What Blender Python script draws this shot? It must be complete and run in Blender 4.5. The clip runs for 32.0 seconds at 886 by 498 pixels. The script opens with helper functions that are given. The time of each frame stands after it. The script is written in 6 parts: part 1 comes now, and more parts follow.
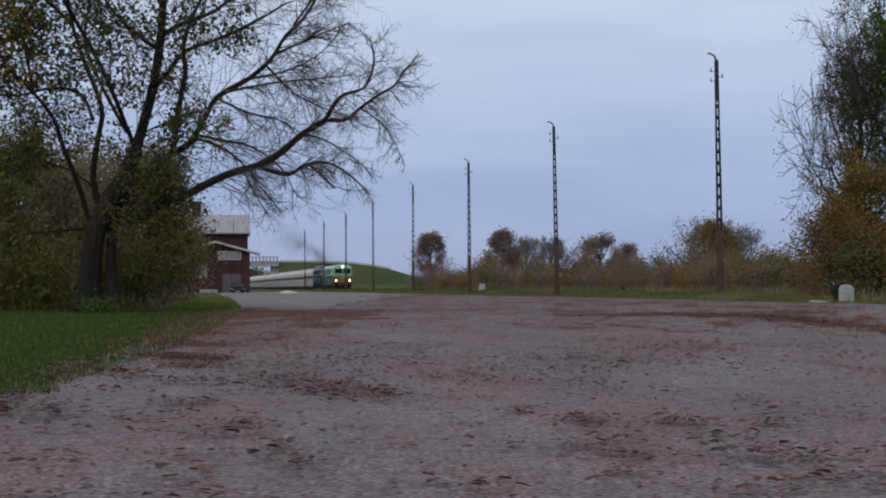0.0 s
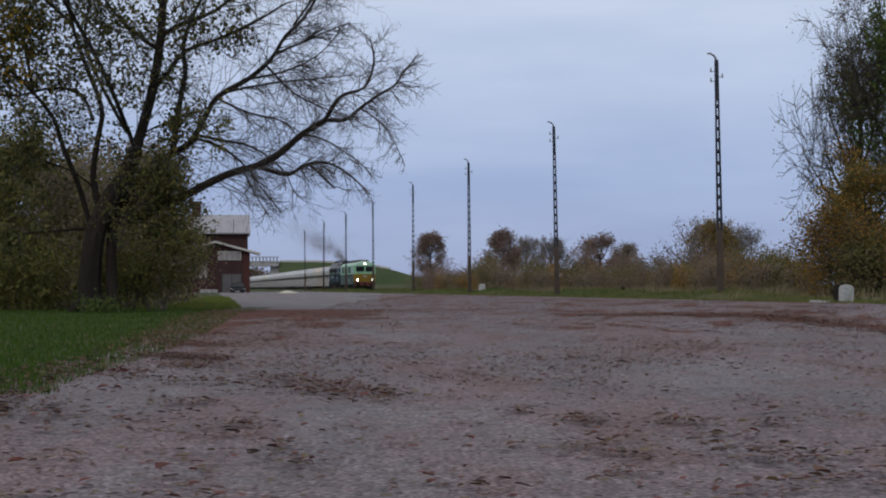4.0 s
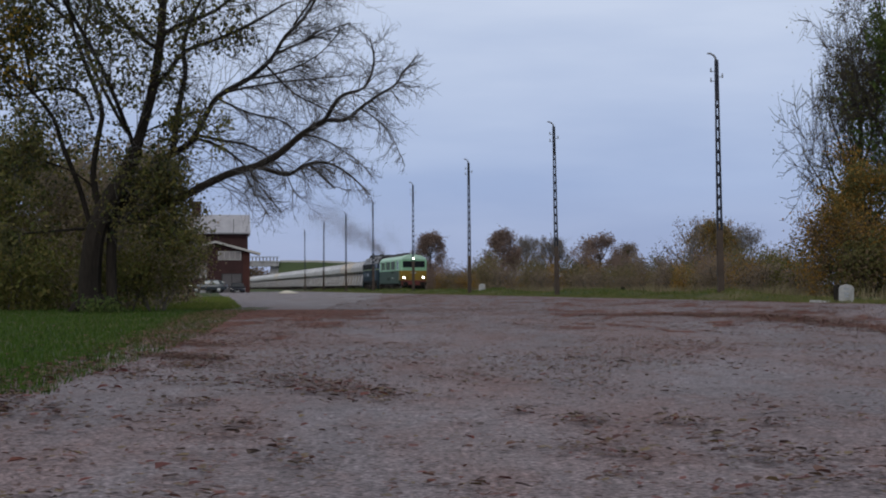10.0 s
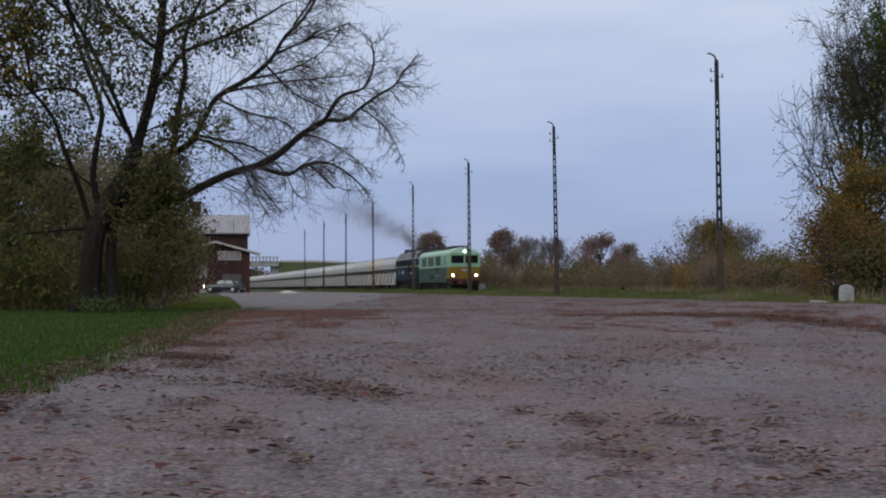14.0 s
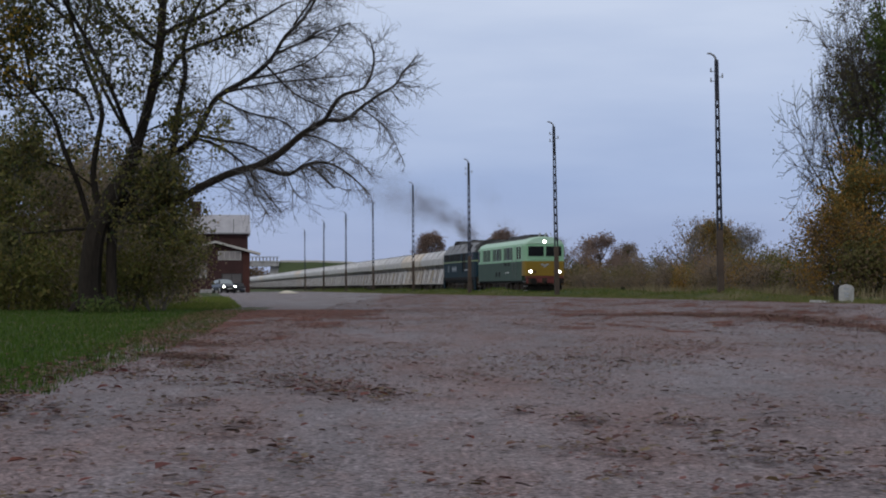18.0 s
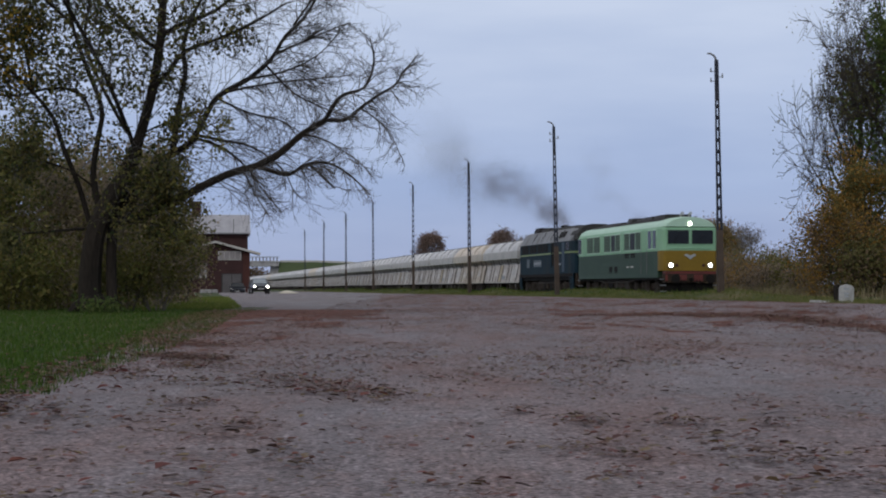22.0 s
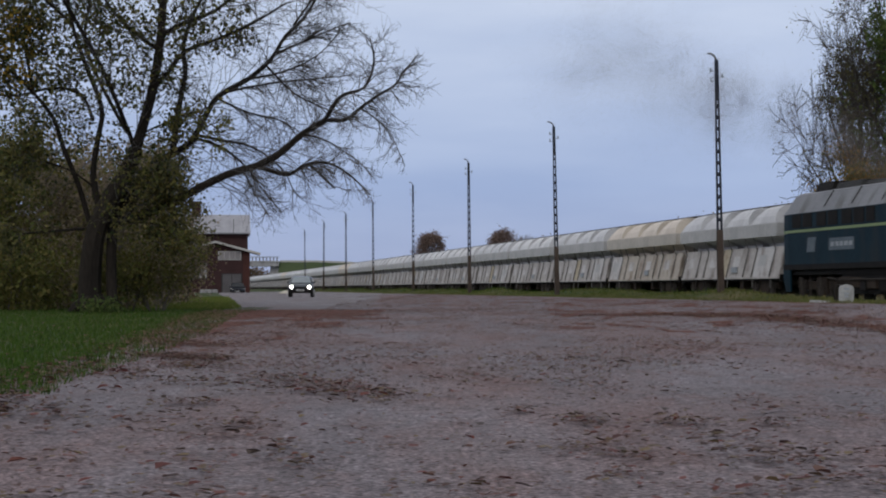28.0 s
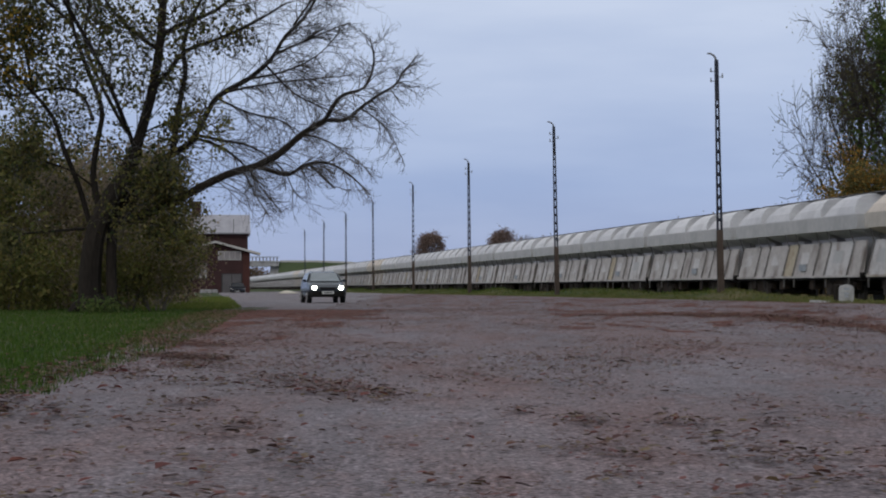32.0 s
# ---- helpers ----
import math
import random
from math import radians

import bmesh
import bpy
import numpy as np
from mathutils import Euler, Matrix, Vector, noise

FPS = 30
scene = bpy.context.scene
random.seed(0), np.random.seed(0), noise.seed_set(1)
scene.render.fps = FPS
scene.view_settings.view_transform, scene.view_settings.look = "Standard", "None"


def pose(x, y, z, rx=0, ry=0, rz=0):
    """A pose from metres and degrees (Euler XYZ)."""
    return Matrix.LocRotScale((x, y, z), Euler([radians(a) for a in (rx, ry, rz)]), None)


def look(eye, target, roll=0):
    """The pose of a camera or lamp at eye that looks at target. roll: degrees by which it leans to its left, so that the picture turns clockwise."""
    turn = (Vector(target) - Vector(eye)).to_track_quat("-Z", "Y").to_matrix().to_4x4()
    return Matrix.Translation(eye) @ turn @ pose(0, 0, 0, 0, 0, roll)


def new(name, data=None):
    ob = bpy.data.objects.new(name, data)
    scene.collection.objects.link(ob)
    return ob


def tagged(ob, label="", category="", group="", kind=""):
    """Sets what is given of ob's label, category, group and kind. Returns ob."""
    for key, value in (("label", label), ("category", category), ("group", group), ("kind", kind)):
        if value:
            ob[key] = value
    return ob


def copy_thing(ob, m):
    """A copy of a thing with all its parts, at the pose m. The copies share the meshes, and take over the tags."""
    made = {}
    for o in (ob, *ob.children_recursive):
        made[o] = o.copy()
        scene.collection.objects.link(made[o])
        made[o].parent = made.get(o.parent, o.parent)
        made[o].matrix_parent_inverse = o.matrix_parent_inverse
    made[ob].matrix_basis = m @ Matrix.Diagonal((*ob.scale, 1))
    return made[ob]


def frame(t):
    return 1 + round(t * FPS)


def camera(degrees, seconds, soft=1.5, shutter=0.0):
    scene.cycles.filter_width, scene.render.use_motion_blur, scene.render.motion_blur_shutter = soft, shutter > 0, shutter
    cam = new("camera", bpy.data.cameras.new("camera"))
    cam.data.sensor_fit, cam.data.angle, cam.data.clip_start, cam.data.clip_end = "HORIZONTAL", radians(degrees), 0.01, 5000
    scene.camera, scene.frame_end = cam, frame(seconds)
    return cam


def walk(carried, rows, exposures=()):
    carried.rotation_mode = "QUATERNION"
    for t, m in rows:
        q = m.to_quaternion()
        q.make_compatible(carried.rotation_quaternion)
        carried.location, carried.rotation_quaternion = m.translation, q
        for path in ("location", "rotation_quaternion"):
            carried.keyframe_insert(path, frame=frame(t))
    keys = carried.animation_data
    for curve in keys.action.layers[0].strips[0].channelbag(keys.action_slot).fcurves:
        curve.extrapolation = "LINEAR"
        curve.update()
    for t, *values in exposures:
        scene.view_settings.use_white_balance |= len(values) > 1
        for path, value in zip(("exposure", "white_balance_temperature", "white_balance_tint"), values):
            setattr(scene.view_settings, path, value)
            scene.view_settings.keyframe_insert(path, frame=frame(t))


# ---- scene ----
cam = camera(29.0, 32.0, soft=2.0, shutter=0.5)
CAM_Z = 0.7
PITCH = 1.32
walk(cam, [(0.0, pose(0, 0, CAM_Z, 90 + PITCH, 0, 0)), (32.0, pose(0, 0, CAM_Z, 90 + PITCH, 0, 0))],
     exposures=[(0.0, 0.0), (32.0, 0.0)])

# ---------------------------------------------------------------- light
F = 3030.0           # focal length in the units of the bearings below
world = bpy.data.worlds.new("overcast_sky")
scene.world = world
world.use_nodes = True
wn, wl = world.node_tree.nodes, world.node_tree.links
wn.clear()
w_out = wn.new("ShaderNodeOutputWorld")
w_bg = wn.new("ShaderNodeBackground")
w_sky = wn.new("ShaderNodeTexSky")
w_sky.sky_type = "NISHITA"
w_sky.sun_disc = False
w_sky.sun_elevation = radians(24)
w_sky.sun_rotation = radians(250)
w_sky.air_density, w_sky.dust_density = 1.0, 2.0
w_co = wn.new("ShaderNodeTexCoord")
w_map = wn.new("ShaderNodeMapping")
w_map.inputs["Scale"].default_value = (3.0, 3.0, 16.0)
w_noise = wn.new("ShaderNodeTexNoise")
w_noise.inputs["Scale"].default_value = 2.2
w_noise.inputs["Detail"].default_value = 5.0
w_ramp = wn.new("ShaderNodeValToRGB")
w_ramp.color_ramp.elements[0].position = 0.35
w_ramp.color_ramp.elements[1].position = 0.7
w_ramp.color_ramp.elements[0].color = (0.91, 0.93, 0.96, 1)
w_ramp.color_ramp.elements[1].color = (1.06, 1.05, 1.03, 1)
w_mix = wn.new("ShaderNodeMixRGB")
w_mix.inputs["Fac"].default_value = 0.9
w_sep = wn.new("ShaderNodeSeparateXYZ")
w_height = wn.new("ShaderNodeValToRGB")
w_height.color_ramp.elements[0].position, w_height.color_ramp.elements[0].color = 0.0, (3.7, 4.35, 6.5, 1)
w_height.color_ramp.elements[1].position, w_height.color_ramp.elements[1].color = 0.55, (6.9, 7.1, 7.7, 1)
w_mid = w_height.color_ramp.elements.new(0.17)
w_mid.color = (5.9, 6.7, 8.55, 1)
w_low = w_height.color_ramp.elements.new(0.06)
w_low.color = (3.8, 4.8, 7.35, 1)
w_cloud = wn.new("ShaderNodeMixRGB")
w_cloud.blend_type = "MULTIPLY"
w_cloud.inputs["Fac"].default_value = 1.0
wl.new(w_co.outputs["Generated"], w_sep.inputs["Vector"])
wl.new(w_sep.outputs["Z"], w_height.inputs["Fac"])
wl.new(w_height.outputs["Color"], w_cloud.inputs["Color1"])
wl.new(w_ramp.outputs["Color"], w_cloud.inputs["Color2"])
w_bg.inputs["Strength"].default_value = 0.1
wl.new(w_co.outputs["Generated"], w_map.inputs["Vector"])
wl.new(w_map.outputs["Vector"], w_noise.inputs["Vector"])
wl.new(w_noise.outputs["Fac"], w_ramp.inputs["Fac"])
wl.new(w_sky.outputs["Color"], w_mix.inputs["Color1"])
wl.new(w_cloud.outputs["Color"], w_mix.inputs["Color2"])
wl.new(w_mix.outputs["Color"], w_bg.inputs["Color"])
wl.new(w_bg.outputs["Background"], w_out.inputs["Surface"])
sun_data = bpy.data.lights.new("sun", "SUN")
sun_data.energy, sun_data.angle, sun_data.color = 0.6, radians(25), (1.0, 0.95, 0.9)
sun = new("sun", sun_data)
sun.matrix_world = look((-30, -60, 60), (0, 40, 0))

# ---------------------------------------------------------------- materials
def node_material(name):
    m = bpy.data.materials.new(name)
    m.use_nodes = True
    nt = m.node_tree
    bs = nt.nodes["Principled BSDF"]
    return m, nt, bs


def surface(name, dark, light, scale=4.0, fine=40.0, rough=0.7, metal=0.0, bump=0.2, stretch=(1, 1, 1), amount=0.5,
            streaks=None, island=0.0, coord="Object", shine=None):
    """Two scales of noise between two colours, fine relief, and optional dirt streaks."""
    m, nt, bs = node_material(name)
    N, L = nt.nodes, nt.links
    co = N.new("ShaderNodeTexCoord")
    mp = N.new("ShaderNodeMapping")
    mp.inputs["Scale"].default_value = stretch
    L.new(co.outputs[coord], mp.inputs["Vector"])
    big = N.new("ShaderNodeTexNoise")
    big.inputs["Scale"].default_value, big.inputs["Detail"].default_value = scale, 4
    small = N.new("ShaderNodeTexNoise")
    small.inputs["Scale"].default_value, small.inputs["Detail"].default_value = fine, 3
    L.new(mp.outputs["Vector"], big.inputs["Vector"])
    L.new(mp.outputs["Vector"], small.inputs["Vector"])
    both = N.new("ShaderNodeMath")
    both.operation = "MULTIPLY_ADD"
    both.inputs[1].default_value = amount
    L.new(small.outputs["Fac"], both.inputs[0])
    half = N.new("ShaderNodeMath")
    half.operation = "MULTIPLY"
    half.inputs[1].default_value = 1 - amount
    L.new(big.outputs["Fac"], half.inputs[0])
    L.new(half.outputs[0], both.inputs[2])
    fac = both.outputs[0]
    if island:
        geo = N.new("ShaderNodeNewGeometry")
        isl = N.new("ShaderNodeMath")
        isl.operation = "MULTIPLY_ADD"
        isl.inputs[1].default_value = island
        L.new(geo.outputs["Random Per Island"], isl.inputs[0])
        off = N.new("ShaderNodeMath")
        off.operation = "SUBTRACT"
        off.inputs[1].default_value = island / 2
        L.new(fac, off.inputs[0])
        L.new(off.outputs[0], isl.inputs[2])
        fac = isl.outputs[0]
    ramp = N.new("ShaderNodeValToRGB")
    ramp.color_ramp.elements[0].position, ramp.color_ramp.elements[1].position = 0.3, 0.7
    ramp.color_ramp.elements[0].color, ramp.color_ramp.elements[1].color = (*dark, 1), (*light, 1)
    L.new(fac, ramp.inputs["Fac"])
    colour = ramp.outputs["Color"]
    if streaks:
        tint, size, low, high = streaks
        sm = N.new("ShaderNodeMapping")
        sm.inputs["Scale"].default_value = size
        L.new(co.outputs[coord], sm.inputs["Vector"])
        sn = N.new("ShaderNodeTexNoise")
        sn.inputs["Scale"].default_value, sn.inputs["Detail"].default_value = 1.0, 5
        L.new(sm.outputs["Vector"], sn.inputs["Vector"])
        sr = N.new("ShaderNodeValToRGB")
        sr.color_ramp.elements[0].position, sr.color_ramp.elements[1].position = low, high
        L.new(sn.outputs["Fac"], sr.inputs["Fac"])
        mx = N.new("ShaderNodeMixRGB")
        mx.inputs["Color2"].default_value = (*tint, 1)
        L.new(sr.outputs["Color"], mx.inputs["Fac"])
        L.new(colour, mx.inputs["Color1"])
        colour = mx.outputs["Color"]
    L.new(colour, bs.inputs["Base Color"])
    bs.inputs["Roughness"].default_value, bs.inputs["Metallic"].default_value = rough, metal
    bs.inputs["Specular IOR Level"].default_value = shine if shine is not None else (0.15 if rough > 0.7 else 0.4)
    if bump:
        bp = N.new("ShaderNodeBump")
        bp.inputs["Strength"].default_value, bp.inputs["Distance"].default_value = bump, 0.02
        L.new(both.outputs[0], bp.inputs["Height"])
        L.new(bp.outputs["Normal"], bs.inputs["Normal"])
    return m


def glow(name, colour, strength):
    m, nt, bs = node_material(name)
    bs.inputs["Emission Color"].default_value = (*colour, 1)
    bs.inputs["Emission Strength"].default_value = strength
    bs.inputs["Base Color"].default_value = (0.8, 0.8, 0.75, 1)
    return m


M = {}
M["grass"] = surface("grass", (0.02, 0.034, 0.005), (0.045, 0.068, 0.012), 0.6, 18, 0.9, bump=0.6, streaks=((0.13, 0.1, 0.05), (0.25, 0.25, 0.25), 0.5, 0.75))


def asphalt(name, tone, dust, speck):
    """Worn paving: pale and dusty patches, long stains, fine grit."""
    m, nt, bs = node_material(name)
    N, L = nt.nodes, nt.links
    co = N.new("ShaderNodeTexCoord")

    def noisy(size, detail, low, high, a, b):
        mp = N.new("ShaderNodeMapping")
        mp.inputs["Scale"].default_value = size
        L.new(co.outputs["Object"], mp.inputs["Vector"])
        nz = N.new("ShaderNodeTexNoise")
        nz.inputs["Scale"].default_value, nz.inputs["Detail"].default_value = 1.0, detail
        nz.inputs["Roughness"].default_value = 0.62
        L.new(mp.outputs["Vector"], nz.inputs["Vector"])
        rp = N.new("ShaderNodeMapRange")
        rp.inputs["From Min"].default_value, rp.inputs["From Max"].default_value = low, high
        rp.inputs["To Min"].default_value, rp.inputs["To Max"].default_value = a, b
        L.new(nz.outputs["Fac"], rp.inputs["Value"])
        return rp.outputs["Result"]

    def blend(fac, c1, c2, kind="MIX"):
        mx = N.new("ShaderNodeMixRGB")
        mx.blend_type = kind
        if hasattr(fac, "is_linked"):
            L.new(fac, mx.inputs["Fac"])
        else:
            mx.inputs["Fac"].default_value = fac
        for s, c in (("Color1", c1), ("Color2", c2)):
            if hasattr(c, "is_linked"):
                L.new(c, mx.inputs[s])
            else:
                mx.inputs[s].default_value = (*c, 1)
        return mx.outputs["Color"]

    patch = noisy((0.5, 0.16, 1), 6, 0.4, 0.62, 0.0, 1.0)
    col = blend(patch, tone, tuple(c * 1.32 for c in tone))
    col = blend(noisy((0.5, 0.12, 1), 8, 0.43, 0.6, 0.0, 0.55), col, dust)
    col = blend(noisy((1.6, 0.45, 1), 6, 0.5, 0.64, 0.0, 0.45), col, tuple(c * 0.8 for c in dust))
    col = blend(noisy((0.8, 0.2, 3), 7, 0.52, 0.68, 0.0, 0.6), col, (0.2, 0.185, 0.19))
    col = blend(noisy((3.0, 1.6, 1), 5, 0.5, 0.7, 0.0, 0.5), col, tuple(c * 0.62 for c in tone))
    grit = noisy((38, 38, 1), 4, 0.34, 0.66, 0.25, 1.8)
    lumps = noisy((13, 8, 1), 5, 0.35, 0.65, 0.72, 1.28)
    prod = N.new("ShaderNodeMath")
    prod.operation = "MULTIPLY"
    L.new(grit, prod.inputs[0])
    L.new(lumps, prod.inputs[1])
    grit = prod.outputs[0]
    gc = N.new("ShaderNodeCombineColor")
    for k in ("Red", "Green", "Blue"):
        L.new(grit, gc.inputs[k])
    col = blend(speck, col, gc.outputs["Color"], "MULTIPLY")
    L.new(col, bs.inputs["Base Color"])
    bs.inputs["Roughness"].default_value = 0.9
    bs.inputs["Specular IOR Level"].default_value = 0.15
    bp = N.new("ShaderNodeBump")
    bp.inputs["Strength"].default_value, bp.inputs["Distance"].default_value = 0.5, 0.01
    L.new(grit, bp.inputs["Height"])
    L.new(bp.outputs["Normal"], bs.inputs["Normal"])
    return m


M["asphalt"] = asphalt("asphalt", (0.172, 0.152, 0.16), (0.195, 0.115, 0.1), 0.95)
M["pale_asphalt"] = asphalt("pale_asphalt", (0.178, 0.166, 0.175), (0.185, 0.14, 0.128), 0.85)
M["concrete"] = surface("concrete", (0.022, 0.026, 0.037), (0.052, 0.057, 0.072), 1.5, 30, 0.9, streaks=((0.075, 0.068, 0.066), (2, 2, 0.5), 0.55, 0.8))
M["pole_foot"] = surface("pole_foot", (0.05, 0.038, 0.031), (0.1, 0.076, 0.06), 1.5, 30, 0.9, streaks=((0.04, 0.036, 0.03), (2, 2, 0.5), 0.5, 0.8))
M["brick"] = surface("brick", (0.036, 0.02, 0.019), (0.07, 0.036, 0.034), 1.2, 14, 0.9)
M["slate"] = surface("slate", (0.24, 0.235, 0.25), (0.38, 0.37, 0.385), 1.0, 12, 0.5)
M["bark"] = surface("bark", (0.012, 0.01, 0.0085), (0.04, 0.033, 0.026), 1.5, 12, 0.95, stretch=(1, 1, 0.3), bump=0.8)
M["green"] = surface("green_paint", (0.023, 0.053, 0.034), (0.037, 0.074, 0.047), 0.8, 10, 0.6, bump=0.03)
M["pale_green"] = surface("pale_green_paint", (0.205, 0.4, 0.245), (0.285, 0.49, 0.32), 0.8, 10, 0.6, bump=0.03)
M["yellow"] = surface("yellow_paint", (0.165, 0.1, 0.004), (0.235, 0.145, 0.006), 0.8, 10, 0.6, bump=0.03)
M["blue"] = surface("blue_paint", (0.004, 0.0165, 0.027), (0.0095, 0.031, 0.045), 0.8, 10, 0.7, bump=0.03, shine=0.14, streaks=((0.025, 0.03, 0.032), (1.2, 1.2, 0.5), 0.5, 0.8))
M["black"] = surface("black_underframe", (0.006, 0.0055, 0.0055), (0.02, 0.017, 0.015), 2, 20, 0.8)
M["lamp"] = glow("lamp_glow", (1.0, 0.97, 0.85), 14.0)

M["wheel_steel"] = surface("wheel_steel", (0.03, 0.025, 0.022), (0.08, 0.07, 0.06), 3, 20, 0.6, 0.4)
M["rusty_black"] = surface("rusty_black", (0.02, 0.016, 0.013), (0.06, 0.042, 0.03), 3, 20, 0.85)
M["dusty_iron"] = surface("dusty_iron", (0.025, 0.022, 0.02), (0.075, 0.064, 0.056), 3, 20, 0.9)
M["roof_dark"] = surface("roof_dark", (0.025, 0.025, 0.026), (0.07, 0.068, 0.065), 1, 12, 0.8)
M["green_mid"] = surface("green_mid", (0.07, 0.13, 0.09), (0.1, 0.18, 0.125), 1, 10, 0.55, bump=0.03)
M["blue_mid"] = surface("blue_mid", (0.014, 0.034, 0.055), (0.026, 0.055, 0.085), 1, 10, 0.55, bump=0.03)
M["louvre"] = surface("louvre", (0.045, 0.075, 0.052), (0.075, 0.11, 0.078), 1, 12, 0.7)
M["dark_window"] = surface("dark_window", (0.004, 0.005, 0.005), (0.01, 0.012, 0.012), 1, 8, 0.4, bump=0, shine=0.15)
M["glass"] = surface("cab_glass", (0.006, 0.007, 0.008), (0.014, 0.016, 0.018), 1, 6, 0.15, bump=0, shine=0.3)
M["chrome"] = surface("chrome", (0.4, 0.4, 0.38), (0.55, 0.55, 0.52), 3, 20, 0.3, 0.9, bump=0)
M["red"] = surface("red_paint", (0.0360, 0.0085, 0.0065), (0.0800, 0.0165, 0.0110), 1.5, 14, 0.65, streaks=((0.06, 0.03, 0.02), (2, 2, 0.6), 0.5, 0.75))
M["red_fresh"] = surface("red_fresh", (0.085, 0.014, 0.012), (0.165, 0.034, 0.027), 1.5, 14, 0.6, streaks=((0.05, 0.02, 0.016), (3, 3, 2), 0.5, 0.75))
M["white"] = surface("white_paint", (0.6, 0.6, 0.57), (0.78, 0.78, 0.75), 2, 14, 0.6, streaks=((0.35, 0.33, 0.28), (3, 3, 1), 0.55, 0.8))
M["stripe_yellow"] = surface("stripe_yellow", (0.16, 0.22, 0.09), (0.25, 0.32, 0.14), 1, 12, 0.55, bump=0)
M["loco_grey"] = surface("loco_grey", (0.1519, 0.1569, 0.1670), (0.2531, 0.2583, 0.2684), 0.9, 10, 0.65, streaks=((0.09, 0.085, 0.08), (1.5, 1, 0.3), 0.5, 0.75))
M["blue_worn"] = surface("blue_worn", (0.06, 0.085, 0.105), (0.15, 0.18, 0.2), 4, 16, 0.7)
M["board_grey"] = surface("board_grey", (0.2400, 0.2640, 0.2880), (0.3600, 0.3840, 0.4000), 3, 12, 0.7)
M["walkway"] = surface("walkway_steel", (0.1, 0.095, 0.09), (0.2, 0.19, 0.18), 2, 15, 0.75)
for nm, lo, hi in (("cement", (0.5, 0.5, 0.51), (0.66, 0.655, 0.65)), ("cement_light", (0.58, 0.58, 0.58), (0.74, 0.73, 0.72)), ("cream", (0.58, 0.51, 0.43), (0.72, 0.645, 0.56))):
    M[nm] = surface(nm + "_paint", lo, hi, 0.4, 5, 0.75, bump=0.05, streaks=(tuple(c * 0.8 for c in lo), (0.9, 0.9, 0.25), 0.5, 0.8))
M["cement_low"] = surface("cement_low_paint", (0.36, 0.335, 0.315), (0.55, 0.52, 0.49), 0.9, 4, 0.8, streaks=((0.17, 0.14, 0.12), (1.6, 1.6, 0.9), 0.5, 0.78))
M["cream_low"] = surface("cream_low_paint", (0.38, 0.335, 0.285), (0.55, 0.5, 0.43), 0.9, 4, 0.8, streaks=((0.19, 0.135, 0.1), (1.6, 1.6, 0.9), 0.5, 0.78))
M["ballast"] = surface("ballast", (0.07, 0.06, 0.05), (0.2, 0.17, 0.15), 3, 22, 0.95, bump=1.0)
M["roof_felt"] = surface("roof_felt", (0.03, 0.03, 0.03), (0.07, 0.065, 0.06), 0.8, 10, 0.9)
M["pale_board"] = surface("pale_board", (0.36, 0.34, 0.31), (0.52, 0.5, 0.46), 1, 12, 0.8)
M["brick_bright"] = surface("brick_bright", (0.05, 0.022, 0.018), (0.09, 0.038, 0.031), 1.2, 14, 0.85)
M["window_pale"] = surface("window_pale", (0.22, 0.2, 0.2), (0.34, 0.31, 0.3), 1, 8, 0.4)
M["door_grey"] = surface("door_grey", (0.07, 0.065, 0.065), (0.12, 0.11, 0.11), 1, 8, 0.7)
M["pale_concrete"] = surface("pale_concrete", (0.3, 0.3, 0.3), (0.45, 0.44, 0.43), 0.4, 6, 0.85, streaks=((0.2, 0.19, 0.18), (0.6, 0.6, 0.2), 0.5, 0.75))
M["embankment_grass"] = surface("embankment_grass", (0.045, 0.065, 0.028), (0.075, 0.095, 0.045), 0.1, 1.5, 0.95)
M["sand"] = surface("sand", (0.42, 0.39, 0.31), (0.6, 0.56, 0.46), 1, 20, 0.95)
def foliage(name, tones, rough=0.85, thin=0.25):
    """Leaf colours, one drawn for each leaf."""
    m, nt, bs = node_material(name)
    N, L = nt.nodes, nt.links
    geo = N.new("ShaderNodeNewGeometry")
    ramp = N.new("ShaderNodeValToRGB")
    ramp.color_ramp.interpolation = "LINEAR"
    els = ramp.color_ramp.elements
    while len(els) < len(tones):
        els.new(0.5)
    for i, c in enumerate(tones):
        els[i].position = i / max(1, len(tones) - 1)
        els[i].color = (*c, 1)
    L.new(geo.outputs["Random Per Island"], ramp.inputs["Fac"])
    L.new(ramp.outputs["Color"], bs.inputs["Base Color"])
    bs.inputs["Roughness"].default_value = rough
    bs.inputs["Specular IOR Level"].default_value = 0.12
    tr = N.new("ShaderNodeBsdfTranslucent")
    L.new(ramp.outputs["Color"], tr.inputs["Color"])
    mix = N.new("ShaderNodeMixShader")
    mix.inputs["Fac"].default_value = thin
    L.new(bs.outputs["BSDF"], mix.inputs[1])
    L.new(tr.outputs["BSDF"], mix.inputs[2])
    L.new(mix.outputs["Shader"], nt.nodes["Material Output"].inputs["Surface"])
    return m


